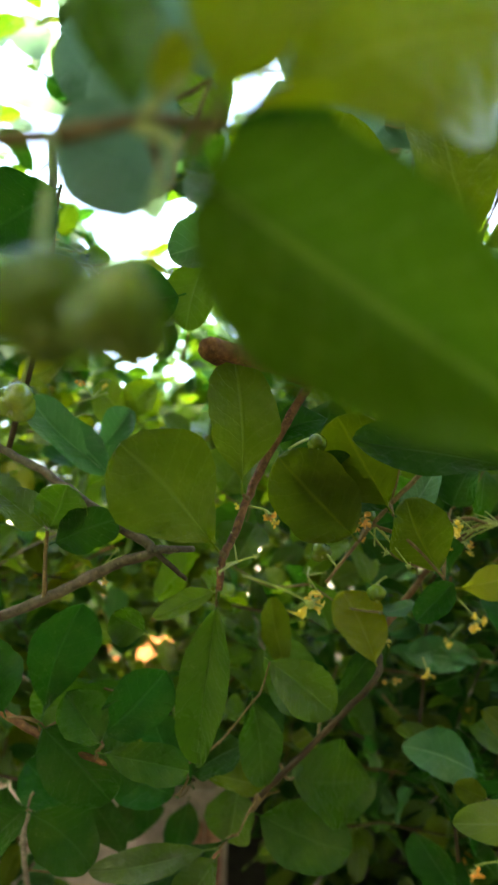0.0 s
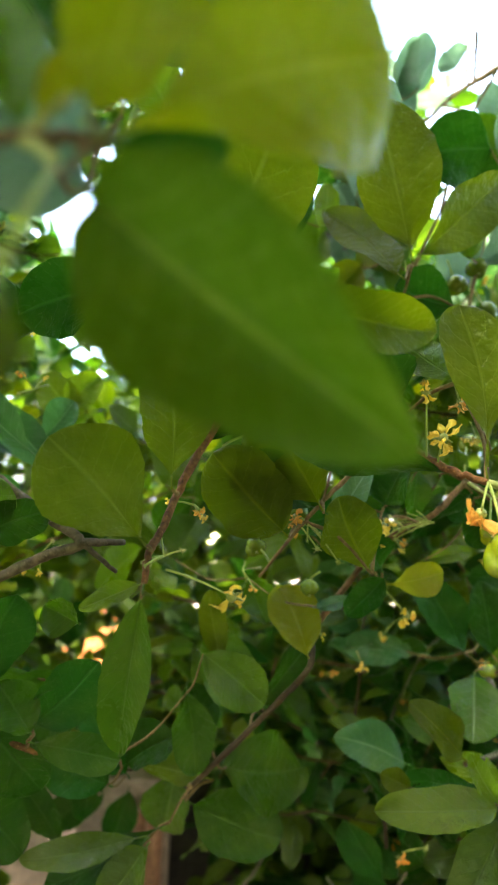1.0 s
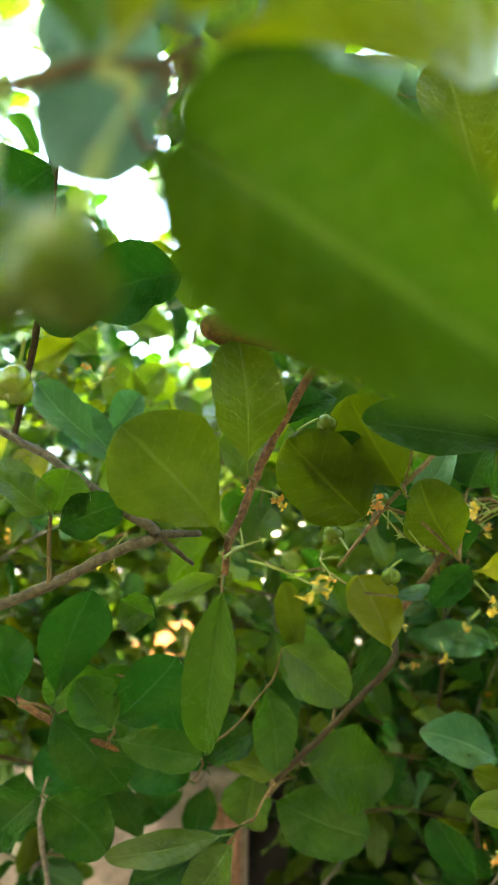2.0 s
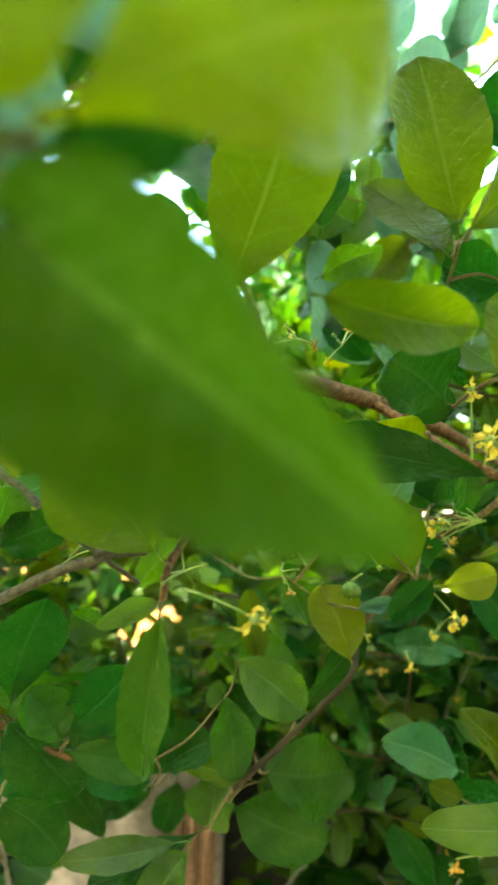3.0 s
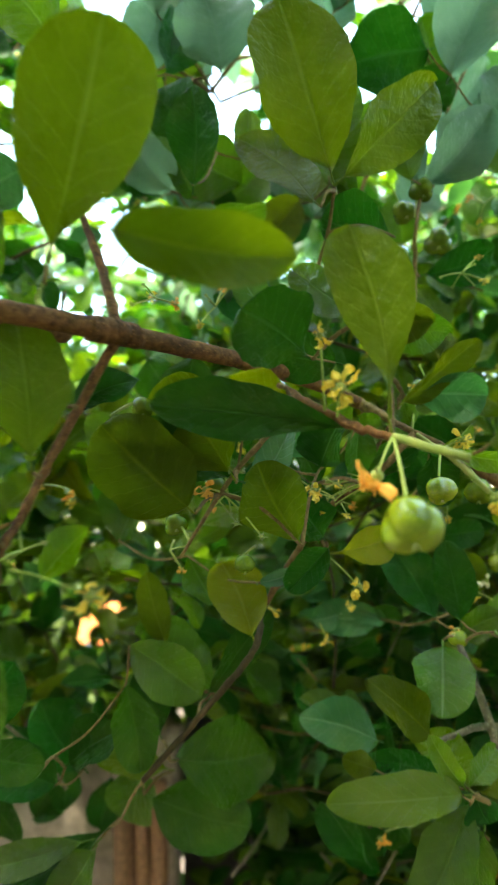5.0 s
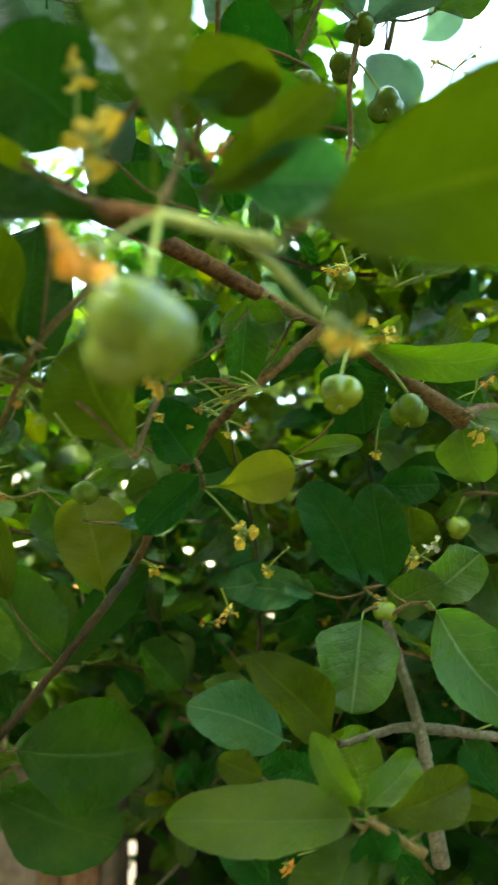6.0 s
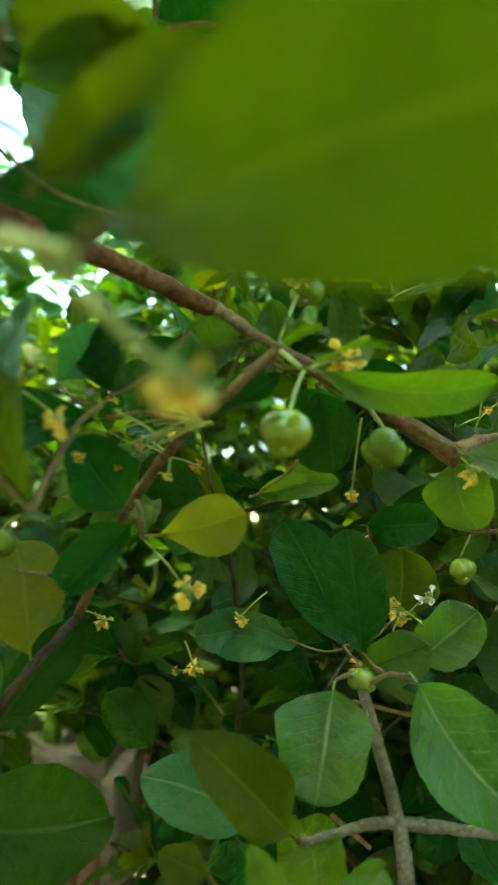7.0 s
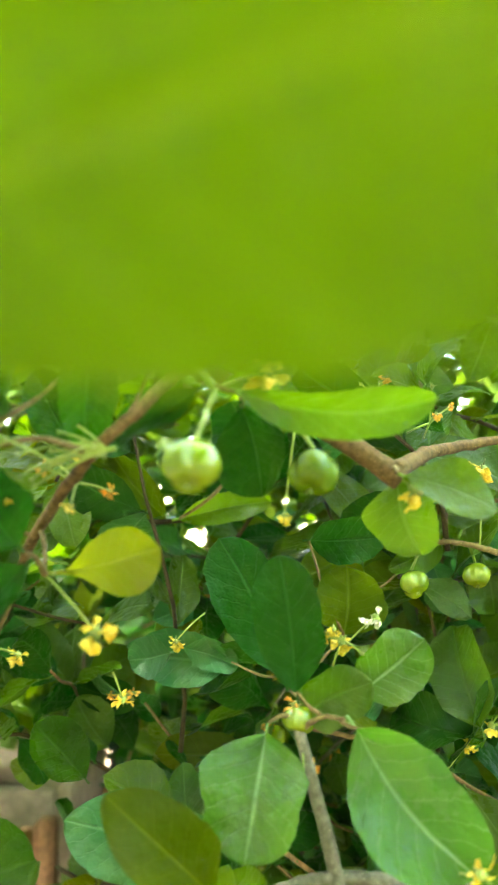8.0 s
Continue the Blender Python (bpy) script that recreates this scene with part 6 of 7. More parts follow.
# dark leaf colour, to read as shade along the wall's top
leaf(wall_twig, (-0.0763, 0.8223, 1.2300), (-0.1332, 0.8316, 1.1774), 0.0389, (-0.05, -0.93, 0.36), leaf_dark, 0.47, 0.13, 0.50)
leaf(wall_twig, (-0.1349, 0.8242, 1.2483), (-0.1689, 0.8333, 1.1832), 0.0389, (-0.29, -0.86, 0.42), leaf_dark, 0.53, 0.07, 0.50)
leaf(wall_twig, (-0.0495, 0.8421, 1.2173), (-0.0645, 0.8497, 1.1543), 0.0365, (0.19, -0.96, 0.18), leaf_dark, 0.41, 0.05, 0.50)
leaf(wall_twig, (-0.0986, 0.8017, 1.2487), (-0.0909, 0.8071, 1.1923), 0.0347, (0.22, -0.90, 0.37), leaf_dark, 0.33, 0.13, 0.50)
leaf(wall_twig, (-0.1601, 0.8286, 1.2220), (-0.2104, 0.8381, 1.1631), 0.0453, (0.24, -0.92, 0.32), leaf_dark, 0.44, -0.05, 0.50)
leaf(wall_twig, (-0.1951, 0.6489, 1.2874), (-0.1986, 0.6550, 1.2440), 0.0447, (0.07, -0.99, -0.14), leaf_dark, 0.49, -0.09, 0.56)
stem(near_twig, [(-0.011, 0.118, 1.559), (-0.014, 0.118, 1.556), (-0.017, 0.118, 1.551)], 0.0013, 0.0008, bark_young, "shoot")
stem(near_twig, [(-0.018, 0.124, 1.561), (-0.023, 0.135, 1.569), (-0.028, 0.147, 1.571)], 0.0013, 0.0008, bark_young, "shoot")
stem(near_twig, [(-0.013, 0.125, 1.562), (-0.013, 0.129, 1.565), (-0.013, 0.133, 1.566)], 0.0013, 0.0008, bark_young, "shoot")
stem(fruiting_twig, [(0.146, 0.359, 1.577), (0.146, 0.357, 1.580), (0.145, 0.356, 1.581)], 0.0013, 0.0008, bark_young, "shoot")
stem(fruiting_twig, [(0.145, 0.361, 1.581), (0.135, 0.369, 1.577), (0.124, 0.377, 1.567)], 0.0013, 0.0008, bark_young, "shoot")
stem(fruiting_twig, [(0.106, 0.356, 1.551), (0.109, 0.365, 1.552), (0.112, 0.373, 1.549)], 0.0013, 0.0008, bark_young, "shoot")
stem(fruiting_twig, [(0.134, 0.340, 1.531), (0.136, 0.343, 1.531), (0.139, 0.346, 1.530)], 0.0013, 0.0008, bark_young, "shoot")
stem(fruiting_twig, [(0.152, 0.343, 1.551), (0.157, 0.349, 1.550), (0.161, 0.354, 1.545)], 0.0013, 0.0008, bark_young, "shoot")
stem(fruiting_twig, [(0.161, 0.354, 1.545), (0.159, 0.353, 1.543), (0.158, 0.351, 1.539)], 0.0013, 0.0008, bark_young, "shoot")
stem(hanging_twig, [(-0.012, 0.346, 1.483), (-0.013, 0.344, 1.485), (-0.014, 0.343, 1.486)], 0.0013, 0.0008, bark_young, "shoot")
stem(hanging_twig, [(-0.001, 0.364, 1.513), (-0.003, 0.362, 1.514), (-0.004, 0.361, 1.515)], 0.0013, 0.0008, bark_young, "shoot")
stem(hanging_twig, [(-0.014, 0.342, 1.470), (-0.014, 0.347, 1.470), (-0.015, 0.352, 1.468)], 0.0013, 0.0008, bark_young, "shoot")
stem(hanging_twig, [(0.013, 0.374, 1.545), (0.010, 0.378, 1.547), (0.007, 0.381, 1.547)], 0.0013, 0.0008, bark_young, "shoot")
stem(shaded_twig, [(0.077, 0.447, 1.505), (0.071, 0.433, 1.503), (0.065, 0.419, 1.495)], 0.0013, 0.0008, bark_young, "shoot")
stem(shaded_twig, [(0.088, 0.438, 1.518), (0.087, 0.432, 1.516), (0.087, 0.427, 1.511)], 0.0013, 0.0008, bark_young, "shoot")
stem(shaded_twig, [(0.078, 0.446, 1.506), (0.101, 0.449, 1.497), (0.124, 0.452, 1.475)], 0.0013, 0.0008, bark_young, "shoot")
stem(shaded_twig, [(0.124, 0.452, 1.475), (0.132, 0.469, 1.505), (0.140, 0.486, 1.520)], 0.0013, 0.0008, bark_young, "shoot")
stem(upper_twig, [(0.154, 0.470, 1.695), (0.147, 0.456, 1.688), (0.141, 0.443, 1.673)], 0.0013, 0.0008, bark_young, "shoot")
stem(upper_twig, [(0.151, 0.487, 1.675), (0.175, 0.491, 1.681), (0.198, 0.496, 1.675)], 0.0013, 0.0008, bark_young, "shoot")
stem(upper_twig, [(0.227, 0.555, 1.668), (0.231, 0.565, 1.674), (0.236, 0.574, 1.674)], 0.0013, 0.0008, bark_young, "shoot")
stem(flowering_twig, [(0.141, 0.535, 1.482), (0.145, 0.528, 1.476), (0.148, 0.521, 1.465)], 0.0013, 0.0008, bark_young, "shoot")
stem(flowering_twig, [(0.169, 0.495, 1.511), (0.154, 0.491, 1.515), (0.139, 0.487, 1.512)], 0.0013, 0.0008, bark_young, "shoot")
stem(flowering_twig, [(0.148, 0.521, 1.465), (0.147, 0.512, 1.472), (0.145, 0.504, 1.475)], 0.0013, 0.0008, bark_young, "shoot")
stem(flowering_twig, [(0.058, 0.545, 1.354), (0.060, 0.557, 1.361), (0.063, 0.570, 1.361)], 0.0013, 0.0008, bark_young, "shoot")
stem(flowering_twig, [(0.033, 0.559, 1.325), (0.035, 0.563, 1.324), (0.037, 0.567, 1.320)], 0.0013, 0.0008, bark_young, "shoot")
stem(flowering_twig, [(0.018, 0.568, 1.307), (0.015, 0.589, 1.300), (0.013, 0.611, 1.281)], 0.0013, 0.0008, bark_young, "shoot")
stem(flowering_twig, [(0.063, 0.570, 1.361), (0.067, 0.577, 1.363), (0.072, 0.585, 1.359)], 0.0013, 0.0008, bark_young, "shoot")
stem(flowering_twig, [(0.037, 0.567, 1.320), (0.032, 0.586, 1.326), (0.028, 0.604, 1.323)], 0.0013, 0.0008, bark_young, "shoot")
stem(flowering_twig, [(0.013, 0.611, 1.281), (0.024, 0.615, 1.292), (0.036, 0.619, 1.295)], 0.0013, 0.0008, bark_young, "shoot")
stem(flowering_twig, [(0.018, 0.568, 1.307), (0.010, 0.566, 1.297), (0.002, 0.565, 1.281)], 0.0013, 0.0008, bark_young, "shoot")
stem(flowering_twig, [(0.002, 0.565, 1.281), (-0.005, 0.568, 1.277), (-0.012, 0.572, 1.268)], 0.0013, 0.0008, bark_young, "shoot")
stem(flowering_twig, [(0.202, 0.500, 1.540), (0.206, 0.500, 1.539), (0.210, 0.499, 1.535)], 0.0013, 0.0008, bark_young, "shoot")
stem(fruiting_branch, [(0.205, 0.503, 1.545), (0.198, 0.507, 1.550), (0.191, 0.512, 1.550)], 0.0013, 0.0008, bark_young, "shoot")
stem(fruiting_branch, [(0.234, 0.511, 1.531), (0.228, 0.518, 1.535), (0.222, 0.526, 1.534)], 0.0013, 0.0008, bark_young, "shoot")
stem(fruiting_branch, [(0.285, 0.538, 1.506), (0.284, 0.530, 1.507), (0.283, 0.522, 1.505)], 0.0013, 0.0008, bark_young, "shoot")
stem(fruiting_branch, [(0.205, 0.503, 1.545), (0.206, 0.508, 1.548), (0.207, 0.513, 1.548)], 0.0013, 0.0008, bark_young, "shoot")
stem(grey_twig, [(0.247, 0.560, 1.395), (0.256, 0.547, 1.405), (0.264, 0.535, 1.408)], 0.0013, 0.0008, bark_young, "shoot")
stem(grey_twig, [(0.246, 0.561, 1.400), (0.259, 0.569, 1.406), (0.273, 0.576, 1.405)], 0.0013, 0.0008, bark_young, "shoot")
stem(grey_twig, [(0.246, 0.561, 1.400), (0.240, 0.558, 1.402), (0.234, 0.555, 1.400)], 0.0013, 0.0008, bark_young, "shoot")
stem(grey_twig, [(0.218, 0.535, 1.336), (0.218, 0.532, 1.339), (0.218, 0.529, 1.340)], 0.0013, 0.0008, bark_young, "shoot")
stem(low_twig, [(0.233, 0.470, 1.321), (0.230, 0.471, 1.317), (0.228, 0.472, 1.310)], 0.0013, 0.0008, bark_young, "shoot")
stem(lower_twig, [(-0.132, 0.512, 1.359), (-0.133, 0.504, 1.368), (-0.134, 0.496, 1.372)], 0.0013, 0.0008, bark_young, "shoot")
stem(lower_twig, [(-0.137, 0.514, 1.361), (-0.136, 0.510, 1.366), (-0.135, 0.506, 1.368)], 0.0013, 0.0008, bark_young, "shoot")
stem(lower_twig, [(-0.095, 0.499, 1.349), (-0.092, 0.493, 1.356), (-0.089, 0.488, 1.360)], 0.0013, 0.0008, bark_young, "shoot")
stem(lower_twig, [(-0.089, 0.488, 1.360), (-0.091, 0.493, 1.362), (-0.093, 0.497, 1.362)], 0.0013, 0.0008, bark_young, "shoot")
stem(lower_twig, [(-0.089, 0.488, 1.360), (-0.091, 0.488, 1.358), (-0.093, 0.488, 1.356)], 0.0013, 0.0008, bark_young, "shoot")
stem(lower_twig, [(-0.159, 0.598, 1.293), (-0.154, 0.572, 1.303), (-0.150, 0.546, 1.300)], 0.0013, 0.0008, bark_young, "shoot")
stem(lower_twig, [(-0.134, 0.496, 1.372), (-0.143, 0.490, 1.376), (-0.152, 0.485, 1.376)], 0.0013, 0.0008, bark_young, "shoot")
stem(lower_twig, [(-0.039, 0.511, 1.337), (-0.038, 0.538, 1.335), (-0.037, 0.564, 1.320)], 0.0013, 0.0008, bark_young, "shoot")
stem(far_fruit_twig, [(0.328, 0.676, 1.469), (0.331, 0.682, 1.466), (0.333, 0.688, 1.459)], 0.0013, 0.0008, bark_young, "shoot")
stem(far_fruit_twig, [(0.338, 0.671, 1.469), (0.339, 0.674, 1.470), (0.341, 0.678, 1.469)], 0.0013, 0.0008, bark_young, "shoot")
stem(far_fruit_twig, [(0.355, 0.664, 1.467), (0.358, 0.671, 1.468), (0.362, 0.678, 1.465)], 0.0013, 0.0008, bark_young, "shoot")
stem(crown_twig, [(0.175, 0.748, 1.986), (0.173, 0.729, 1.980), (0.171, 0.710, 1.963)], 0.0013, 0.0008, bark_young, "shoot")
stem(shade_twig, [(-0.122, 0.397, 1.666), (-0.112, 0.371, 1.675), (-0.103, 0.344, 1.670)], 0.0013, 0.0008, bark_young, "shoot")
stem(shade_twig, [(-0.126, 0.401, 1.614), (-0.129, 0.388, 1.615), (-0.133, 0.375, 1.609)], 0.0013, 0.0008, bark_young, "shoot")
stem(shade_twig, [(-0.126, 0.401, 1.614), (-0.105, 0.402, 1.616), (-0.084, 0.402, 1.607)], 0.0013, 0.0008, bark_young, "shoot")



def joined(owner):
    """Thin shoots from a branch's stems to the feet of its leaves that stand off them."""
    wood, feet = [], []
    for ob in list(owner.children):
        if ob.name.split(".")[0] == "leaf":
            feet.append(ob.data.vertices[4].co.copy())
        elif ob.name.split(".")[0] in ("stem", "side_stem", "shoot", "thick_stem", "lower_stem", "spur"):
            wood += [w.co.copy() for w in list(ob.data.vertices)[::10]]
    feet.sort(key=lambda p: min((p - w).length for w in wood))
    for p in feet:
        near = min(wood, key=lambda w: (p - w).length)
        if 0.006 < (p - near).length < 0.09:
            mid = (p + near) / 2 + Vector((0, 0, -0.1 * (p - near).length))
            stem(owner, [near, mid, p], 0.0009, 0.0006, bark_young, "shoot")
            wood += [p, mid]


for ob in (near_twig, fruiting_twig, hanging_twig, shaded_twig, sky_twig, flowering_twig, fruiting_branch, grey_twig, low_twig, grey_branch, lower_twig, far_fruit_twig, crown_twig):
    joined(ob)

# ---- setting ----
def box(bm, lo, hi, bevel=0.006):
    bmesh.ops.create_cube(bm, size=1.0, matrix=Matrix.Translation((Vector(lo) + Vector(hi)) / 2) @ Matrix.Diagonal((*(Vector(hi) - Vector(lo)), 1)))
    bmesh.ops.bevel(bm, geom=[e for e in bm.edges if e.is_valid], offset=bevel, segments=2, affect="EDGES")
    return bm


bm = bmesh.new()
bmesh.ops.create_grid(bm, x_segments=60, y_segments=60, size=60.0)
for v in bm.verts:
    v.co.z = 0.04 * noise.noise(v.co * 0.6) - 0.04
ground = part("ground", bm, soil, None)
tagged(ground, "bare brown earth under the trees", "ground", kind="structure")

bm = box(bmesh.new(), (-1.8, 1.13, -0.1), (-0.005, 1.33, 1.15), 0.02)
bmesh.ops.subdivide_edges(bm, edges=bm.edges[:], cuts=5, use_grid_fill=True)
low_wall = part("wall_garden", bm, plaster, None)
for v in low_wall.data.vertices:
    v.co += 0.014 * noise.noise_vector(v.co * 7.0) + 0.005 * noise.noise_vector(v.co * 30.0)
tagged(low_wall, "tan plastered garden wall with stained top", "wall", kind="structure")
# low wall coloured near black to hold the deep shade behind the leaves
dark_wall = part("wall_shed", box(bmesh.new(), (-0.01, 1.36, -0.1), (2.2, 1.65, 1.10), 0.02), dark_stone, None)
tagged(dark_wall, "low stained wall coloured dark for the deep shade", "wall", kind="structure")
post = tagged(new("wooden_post"), "weathered brown timber post of split boards", "post")
for k, (x, w) in enumerate(((-0.088, 0.026), (-0.060, 0.02), (-0.038, 0.024))):
    board = box(bmesh.new(), (x, 1.08 + 0.006 * k, -0.05), (x + w, 1.107 + 0.006 * k, 1.09 + 0.01 * k), 0.003)
    part("board", board, old_wood, post)
# added wall: its orange stands in for a glow of unknown source
far_wall = part("wall_far", box(bmesh.new(), (-2.6, 4.6, -0.1), (-0.35, 4.75, 1.2), 0.02), terracotta, None)
# added pale wall, so that low gaps in the leaves show bright specks
bright_wall = part("wall_boundary", box(bmesh.new(), (-6.0, 7.0, -0.1), (6.0, 7.2, 1.75), 0.02), cream, None)
tagged(bright_wall, "cream wall added far off to brighten the low gaps", "wall", kind="structure")
tagged(far_wall, "terracotta wall added far off to give an orange glow", "wall", kind="structure")

# ---- foliage behind: leafy shoots that close the bush ----
rnd = random.Random(11)
EYE = Vector((0.10, 0.08, 1.49))
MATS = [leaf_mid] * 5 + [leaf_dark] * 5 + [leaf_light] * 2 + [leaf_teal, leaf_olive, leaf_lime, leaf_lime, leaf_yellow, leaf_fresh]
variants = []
# True: lighter greens for shoots meant to look lit; False: the darker mix
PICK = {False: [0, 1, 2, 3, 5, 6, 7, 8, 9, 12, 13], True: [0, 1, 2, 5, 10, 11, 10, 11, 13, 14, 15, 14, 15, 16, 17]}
for k in range(18):
    r = random.Random(100 + k)
    bm = blade(bmesh.new(), (0, 0, 0), (0, 0.056, 0), 0.056 * r.uniform(0.46, 0.62), (0, 0, 1), r.uniform(0.1, 0.5), r.uniform(-0.15, 0.3), r.uniform(0.45, 0.62), r, 9, 6)
    me = bpy.data.meshes.new("leaf")
    bm.to_mesh(me)
    bm.free()
    me.materials.append(MATS[k])
    for p in me.polygons:
        p.use_smooth = True
    variants.append(me)

# openings in the crown, kept free of leaves on sight lines from five camera places: bearing, height and half-width in
# degrees
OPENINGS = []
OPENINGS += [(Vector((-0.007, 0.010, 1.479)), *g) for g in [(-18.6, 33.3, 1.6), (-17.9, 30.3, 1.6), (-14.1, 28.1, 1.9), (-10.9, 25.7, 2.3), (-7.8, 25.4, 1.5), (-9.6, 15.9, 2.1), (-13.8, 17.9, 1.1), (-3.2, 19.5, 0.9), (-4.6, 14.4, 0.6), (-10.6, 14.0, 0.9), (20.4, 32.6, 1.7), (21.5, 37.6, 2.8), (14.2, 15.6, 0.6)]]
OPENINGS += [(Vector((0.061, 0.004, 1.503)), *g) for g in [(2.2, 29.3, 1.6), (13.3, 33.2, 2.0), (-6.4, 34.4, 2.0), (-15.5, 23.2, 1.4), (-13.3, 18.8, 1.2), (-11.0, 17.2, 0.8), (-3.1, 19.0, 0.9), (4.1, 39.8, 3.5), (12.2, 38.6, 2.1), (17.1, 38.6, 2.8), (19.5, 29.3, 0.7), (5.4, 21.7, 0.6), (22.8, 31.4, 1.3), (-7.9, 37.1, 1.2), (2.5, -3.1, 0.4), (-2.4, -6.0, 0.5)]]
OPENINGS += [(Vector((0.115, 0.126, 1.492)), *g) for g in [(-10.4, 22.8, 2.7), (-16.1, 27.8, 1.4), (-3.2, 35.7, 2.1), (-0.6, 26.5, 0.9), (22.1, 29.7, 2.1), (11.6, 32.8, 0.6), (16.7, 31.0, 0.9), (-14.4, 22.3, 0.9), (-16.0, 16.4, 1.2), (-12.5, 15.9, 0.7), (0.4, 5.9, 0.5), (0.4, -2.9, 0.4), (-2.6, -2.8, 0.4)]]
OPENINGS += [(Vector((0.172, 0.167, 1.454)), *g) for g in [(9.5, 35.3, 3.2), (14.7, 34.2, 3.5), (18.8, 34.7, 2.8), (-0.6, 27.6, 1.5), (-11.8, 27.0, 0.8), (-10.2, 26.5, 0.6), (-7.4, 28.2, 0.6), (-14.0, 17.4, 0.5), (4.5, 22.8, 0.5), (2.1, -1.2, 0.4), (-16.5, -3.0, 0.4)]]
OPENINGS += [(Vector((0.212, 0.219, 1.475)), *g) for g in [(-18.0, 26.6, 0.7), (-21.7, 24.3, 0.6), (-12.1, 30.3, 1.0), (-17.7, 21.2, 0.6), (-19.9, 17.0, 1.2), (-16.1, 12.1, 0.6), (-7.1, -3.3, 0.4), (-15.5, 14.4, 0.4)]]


# a chink, clear from the camera places EYES, through which the added orange wall shows
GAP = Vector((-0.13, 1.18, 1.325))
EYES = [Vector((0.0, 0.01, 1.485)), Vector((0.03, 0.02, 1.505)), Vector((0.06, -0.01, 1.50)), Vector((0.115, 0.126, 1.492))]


# where the tan wall shows below the leaves: a camera place, and the wall's stretch kept clear from it
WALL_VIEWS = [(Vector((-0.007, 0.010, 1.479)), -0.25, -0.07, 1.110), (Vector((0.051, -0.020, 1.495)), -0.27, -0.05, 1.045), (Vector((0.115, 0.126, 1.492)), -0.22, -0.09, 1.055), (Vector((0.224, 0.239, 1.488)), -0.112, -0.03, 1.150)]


# leaves that would block these camera sight lines are left out
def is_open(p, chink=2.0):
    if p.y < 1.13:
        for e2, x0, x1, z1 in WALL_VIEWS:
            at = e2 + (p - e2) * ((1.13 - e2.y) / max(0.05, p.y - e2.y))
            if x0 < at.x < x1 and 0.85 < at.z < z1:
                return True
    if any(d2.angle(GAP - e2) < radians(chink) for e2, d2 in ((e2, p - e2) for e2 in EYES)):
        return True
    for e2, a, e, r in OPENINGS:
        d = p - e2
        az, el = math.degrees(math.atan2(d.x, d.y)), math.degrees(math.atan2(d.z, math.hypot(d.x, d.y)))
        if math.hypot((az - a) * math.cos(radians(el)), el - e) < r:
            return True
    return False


def pose_leaf(base, direction, size, spin):
    d = direction.normalized()
    up = Vector((rnd.gauss(0, 0.5), rnd.gauss(-0.5, 0.5), 1))
    n = (up - d * up.dot(d)).normalized()
    m = Matrix((d.cross(n), d, n)).transposed().to_4x4()
    return Matrix.Translation(base) @ m @ Matrix.Rotation(spin, 4, "Y") @ Matrix.Scale(size, 4)


def shoot(start, heading, length, leaves, size, lit):
    line, p, d = [start.copy()], start.copy(), heading.normalized()
    for _ in range(6):
        d = (d + Vector([rnd.gauss(0, 0.16) for _ in range(3)])).normalized()
        p = p + d * (length / 6)
        line.append(p.copy())
    owner = tagged(new("branch"), "leafy shaded green shoot deep in the bush", "branch", "leafy shoots of the bush")
    bm = tube(bmesh.new(), line, 0.0017, 0.0009, 6, 0.12, rnd)
    bmesh.ops.delete(bm, geom=[v for v in bm.verts if v.co.y < 0.665], context="VERTS")
    part("stem", bm, rnd.choice((bark_tan, bark_grey, bark_dark)), owner)
    for k in range(leaves):
        i = min(5, int((0.12 + 0.88 * k / leaves) * 6))
        at = line[i].lerp(line[i + 1], rnd.random())
        out = Vector((rnd.gauss(0, 1), rnd.gauss(0, 1), rnd.gauss(0.1, 0.7))).normalized() + 0.4 * d
        s = size * rnd.uniform(0.65, 1.2)
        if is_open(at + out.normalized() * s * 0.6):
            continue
        if rnd.random() < 0.05:
            flower(owner, at + out.normalized() * 0.022, rnd.uniform(0.008, 0.013), at, rnd.choice((petal_yellow, petal_orange, calyx_green, calyx_green)))
        if rnd.random() < 0.006:
            fruit(owner, at + Vector((rnd.gauss(0, 0.006), rnd.gauss(0, 0.006), -0.024)), rnd.uniform(0.005, 0.008), at, fruit_green)
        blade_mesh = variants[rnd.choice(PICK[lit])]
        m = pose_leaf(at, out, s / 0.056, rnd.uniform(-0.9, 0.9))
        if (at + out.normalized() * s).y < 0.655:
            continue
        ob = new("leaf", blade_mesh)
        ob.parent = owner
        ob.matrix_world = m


made = 0
while made < 275:
    dist = rnd.uniform(0.6, 1.08)
    az, el = rnd.uniform(-34, 36), rnd.uniform(-36, 42)
    if -20 < az < -4 and el < -24:
        continue
    a, e = radians(az), radians(el)
    p = EYE + dist * Vector((math.sin(a) * math.cos(e), math.cos(a) * math.cos(e), math.sin(e)))
    way, reach = Vector((rnd.gauss(0, 1), rnd.gauss(0, 0.4), rnd.gauss(0.3, 0.8))).normalized(), rnd.uniform(0.12, 0.24)
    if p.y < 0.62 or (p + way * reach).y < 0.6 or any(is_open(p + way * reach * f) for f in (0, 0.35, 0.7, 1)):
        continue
    # this height band gets its light through lighter leaf colours
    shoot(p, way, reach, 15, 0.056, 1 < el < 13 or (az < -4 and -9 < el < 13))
    made += 1


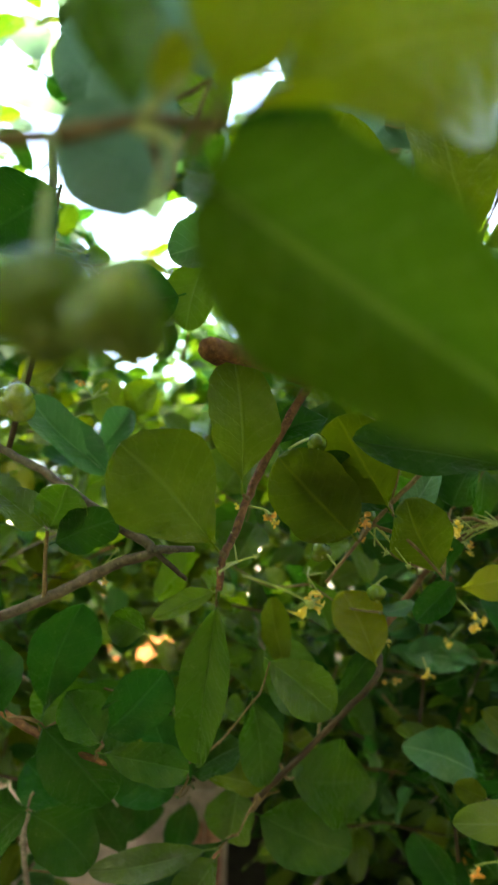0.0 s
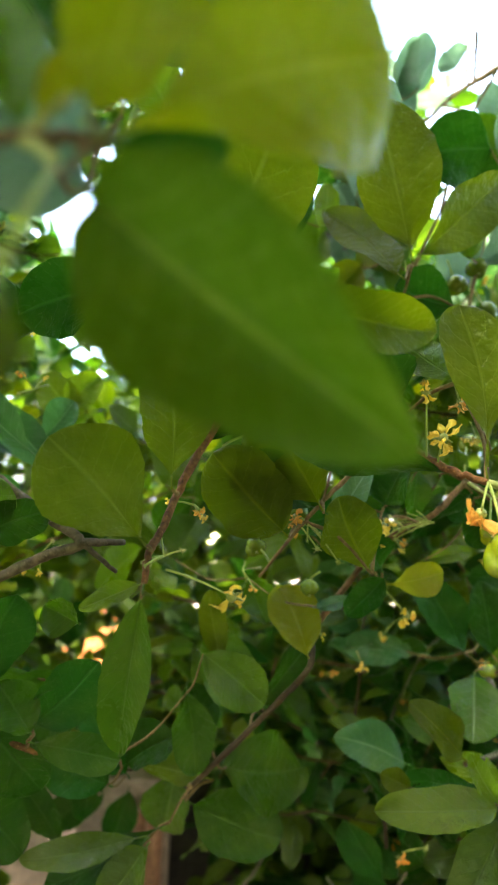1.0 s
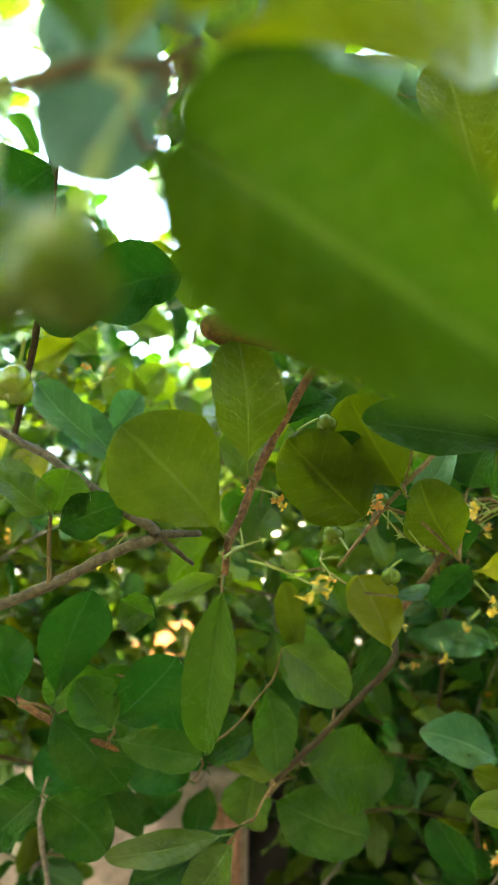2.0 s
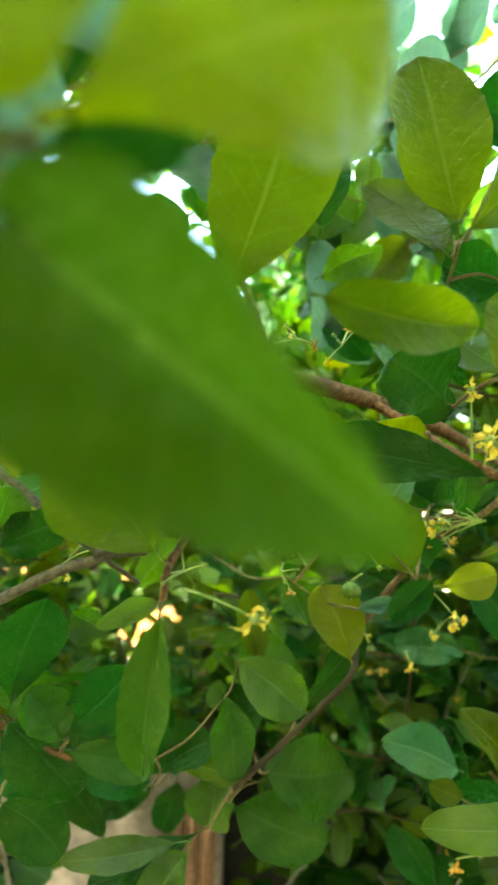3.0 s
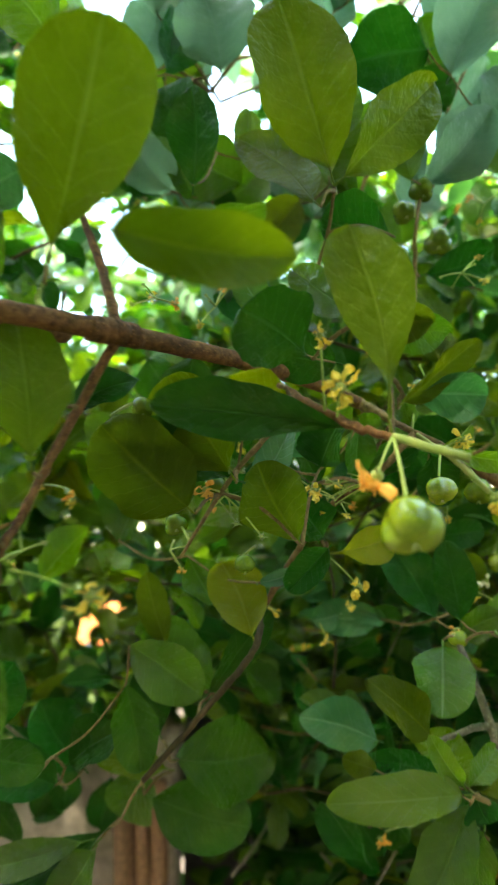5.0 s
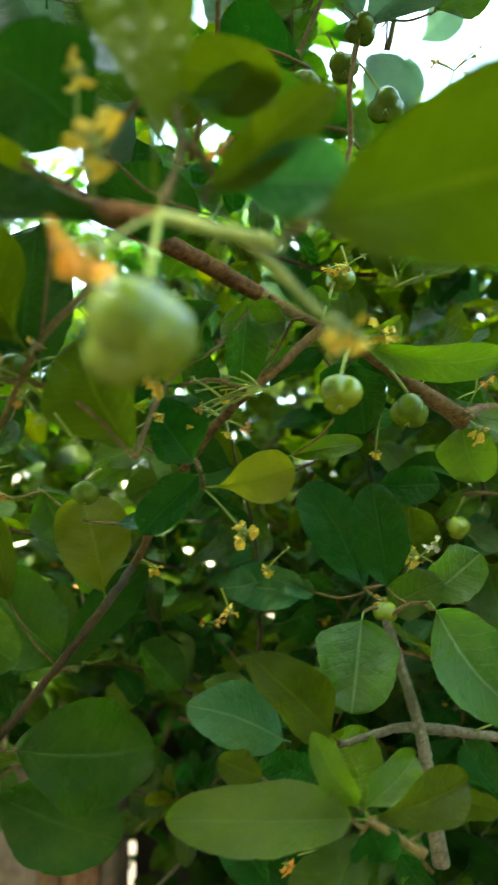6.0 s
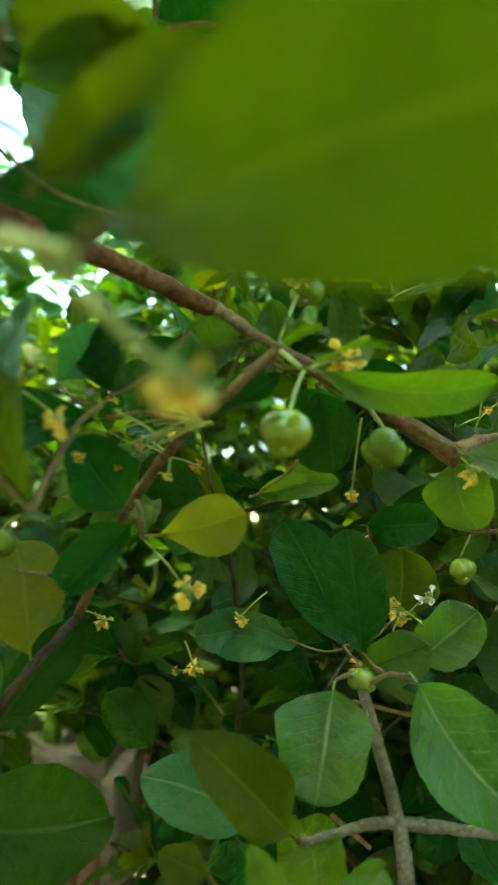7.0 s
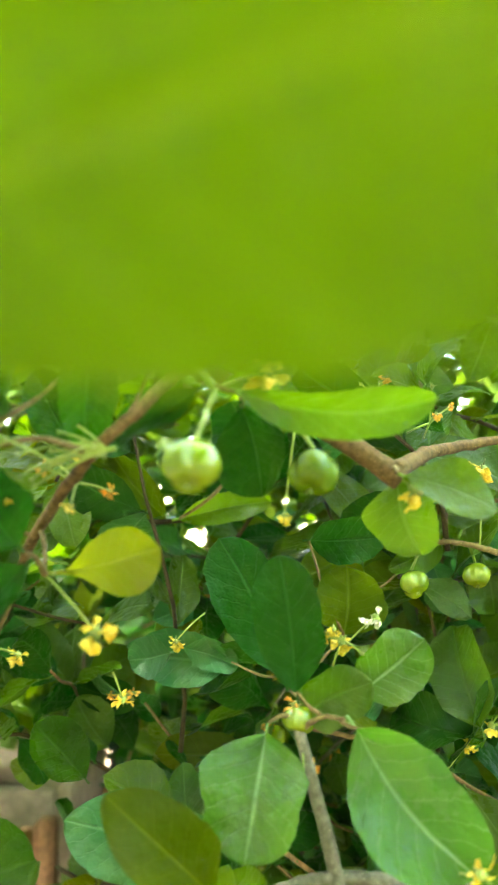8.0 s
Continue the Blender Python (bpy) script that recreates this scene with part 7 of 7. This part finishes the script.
def far_leaves(name, count, near, far, az0, az1, el0, el1, size, mats, seed, opened=True):
    """A mass of single leaves, for the deep crown and the unseen leaves that shade it."""
    r = random.Random(seed)
    verts, faces, idx = [], [], []
    for _ in range(count):
        dist = r.uniform(near, far)
        a, e = radians(r.uniform(az0, az1)), radians(r.uniform(el0, el1))
        p = EYE + dist * Vector((math.sin(a) * math.cos(e), math.cos(a) * math.cos(e), math.sin(e)))
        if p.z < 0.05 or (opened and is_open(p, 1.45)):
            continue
        d = Vector((r.gauss(0, 1), r.gauss(0, 1), r.gauss(-0.2, 0.7))).normalized()
        n = Vector((r.gauss(0, 0.6), r.gauss(-0.3, 0.6), 1))
        n = (n - d * n.dot(d)).normalized()
        s, L = d.cross(n), size * r.uniform(0.6, 1.3)
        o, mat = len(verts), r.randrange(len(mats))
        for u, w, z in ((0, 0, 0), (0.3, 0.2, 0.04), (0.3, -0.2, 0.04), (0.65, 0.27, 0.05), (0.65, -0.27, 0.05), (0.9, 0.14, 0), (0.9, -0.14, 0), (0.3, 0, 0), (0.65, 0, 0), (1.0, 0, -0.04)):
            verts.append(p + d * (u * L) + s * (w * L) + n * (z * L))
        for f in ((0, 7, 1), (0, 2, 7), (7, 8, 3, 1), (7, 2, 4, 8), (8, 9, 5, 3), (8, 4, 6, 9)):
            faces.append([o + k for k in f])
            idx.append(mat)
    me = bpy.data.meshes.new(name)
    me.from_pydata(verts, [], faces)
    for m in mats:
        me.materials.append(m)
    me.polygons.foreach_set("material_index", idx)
    uv = me.uv_layers.new(name="UVMap")
    uv.data.foreach_set("uv", [0.5, 0.3] * len(me.loops))
    ob = new(name, me)
    return tagged(ob, "dense green leaf mass that fills and shades the crown", "foliage", kind="stuff")


# light put into leaf colour: lighter middle band, hazy towards sky, darker low down
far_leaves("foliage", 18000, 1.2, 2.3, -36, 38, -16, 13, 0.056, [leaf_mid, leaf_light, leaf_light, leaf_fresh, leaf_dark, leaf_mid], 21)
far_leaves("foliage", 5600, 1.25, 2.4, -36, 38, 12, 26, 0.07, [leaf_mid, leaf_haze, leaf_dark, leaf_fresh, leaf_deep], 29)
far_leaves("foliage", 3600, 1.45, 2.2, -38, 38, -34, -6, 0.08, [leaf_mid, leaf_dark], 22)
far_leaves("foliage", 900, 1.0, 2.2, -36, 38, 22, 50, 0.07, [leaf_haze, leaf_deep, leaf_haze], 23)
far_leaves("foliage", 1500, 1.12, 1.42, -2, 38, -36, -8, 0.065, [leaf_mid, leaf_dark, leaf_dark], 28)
# the sides of the crown, and unseen leaves added overhead and behind the walk to block light
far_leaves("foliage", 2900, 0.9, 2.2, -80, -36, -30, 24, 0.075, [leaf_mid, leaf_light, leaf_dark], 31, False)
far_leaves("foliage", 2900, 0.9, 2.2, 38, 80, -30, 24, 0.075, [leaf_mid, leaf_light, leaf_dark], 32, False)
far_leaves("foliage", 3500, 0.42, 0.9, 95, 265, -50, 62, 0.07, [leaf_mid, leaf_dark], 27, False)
# never in view: added to shade the low leaves at the left
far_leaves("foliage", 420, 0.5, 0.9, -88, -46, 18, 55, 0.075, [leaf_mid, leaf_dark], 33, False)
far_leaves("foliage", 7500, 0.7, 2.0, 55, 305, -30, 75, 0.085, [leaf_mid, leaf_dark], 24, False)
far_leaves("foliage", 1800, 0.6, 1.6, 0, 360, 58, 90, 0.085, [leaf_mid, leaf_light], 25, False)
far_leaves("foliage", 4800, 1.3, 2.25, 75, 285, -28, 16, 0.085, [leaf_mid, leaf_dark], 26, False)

# the trunk and limbs that carry the crown, behind the walk and out beyond it
tree = tagged(new("tree"), "grey-barked trunk and limbs carrying the leafy crown", "tree")
rnd = random.Random(5)
foot = Vector((0.15, -0.95, -0.06))
fork = foot + Vector((0.02, 0.03, 0.62))
part("trunk", tube(bmesh.new(), glide([foot, foot + Vector((0.03, 0.0, 0.3)), fork]), 0.055, 0.042, 14, 0.05, rnd), bark_grey, tree)
for k in range(9):
    a = 2 * math.pi * k / 9 + rnd.uniform(-0.2, 0.2)
    if math.sin(a) > 0.55:
        continue
    out = Vector((math.cos(a), math.sin(a), 0))
    line = glide([fork - Vector((0, 0, 0.03)), fork + out * 0.35 + Vector((0, 0, 0.35)), fork + out * 0.75 + Vector((0, 0, 0.8)), fork + out * 1.1 + Vector((0, 0, 1.5))], 6)
    part("limb", tube(bmesh.new(), line, 0.024, 0.006, 10, 0.06, rnd), bark_grey, tree)
for x, y, lean in ((0.95, 1.55, -0.12), (-0.75, 1.75, 0.15), (0.25, 2.0, 0.05)):
    line = glide([Vector((x, y, -0.06)), Vector((x + lean, y - 0.05, 0.5)), Vector((x + 1.6 * lean, y + 0.03, 1.0)), Vector((x + 2 * lean, y, 1.7))], 6)
    part("trunk", tube(bmesh.new(), line, 0.026, 0.008, 10, 0.06, rnd), bark_grey, tree)
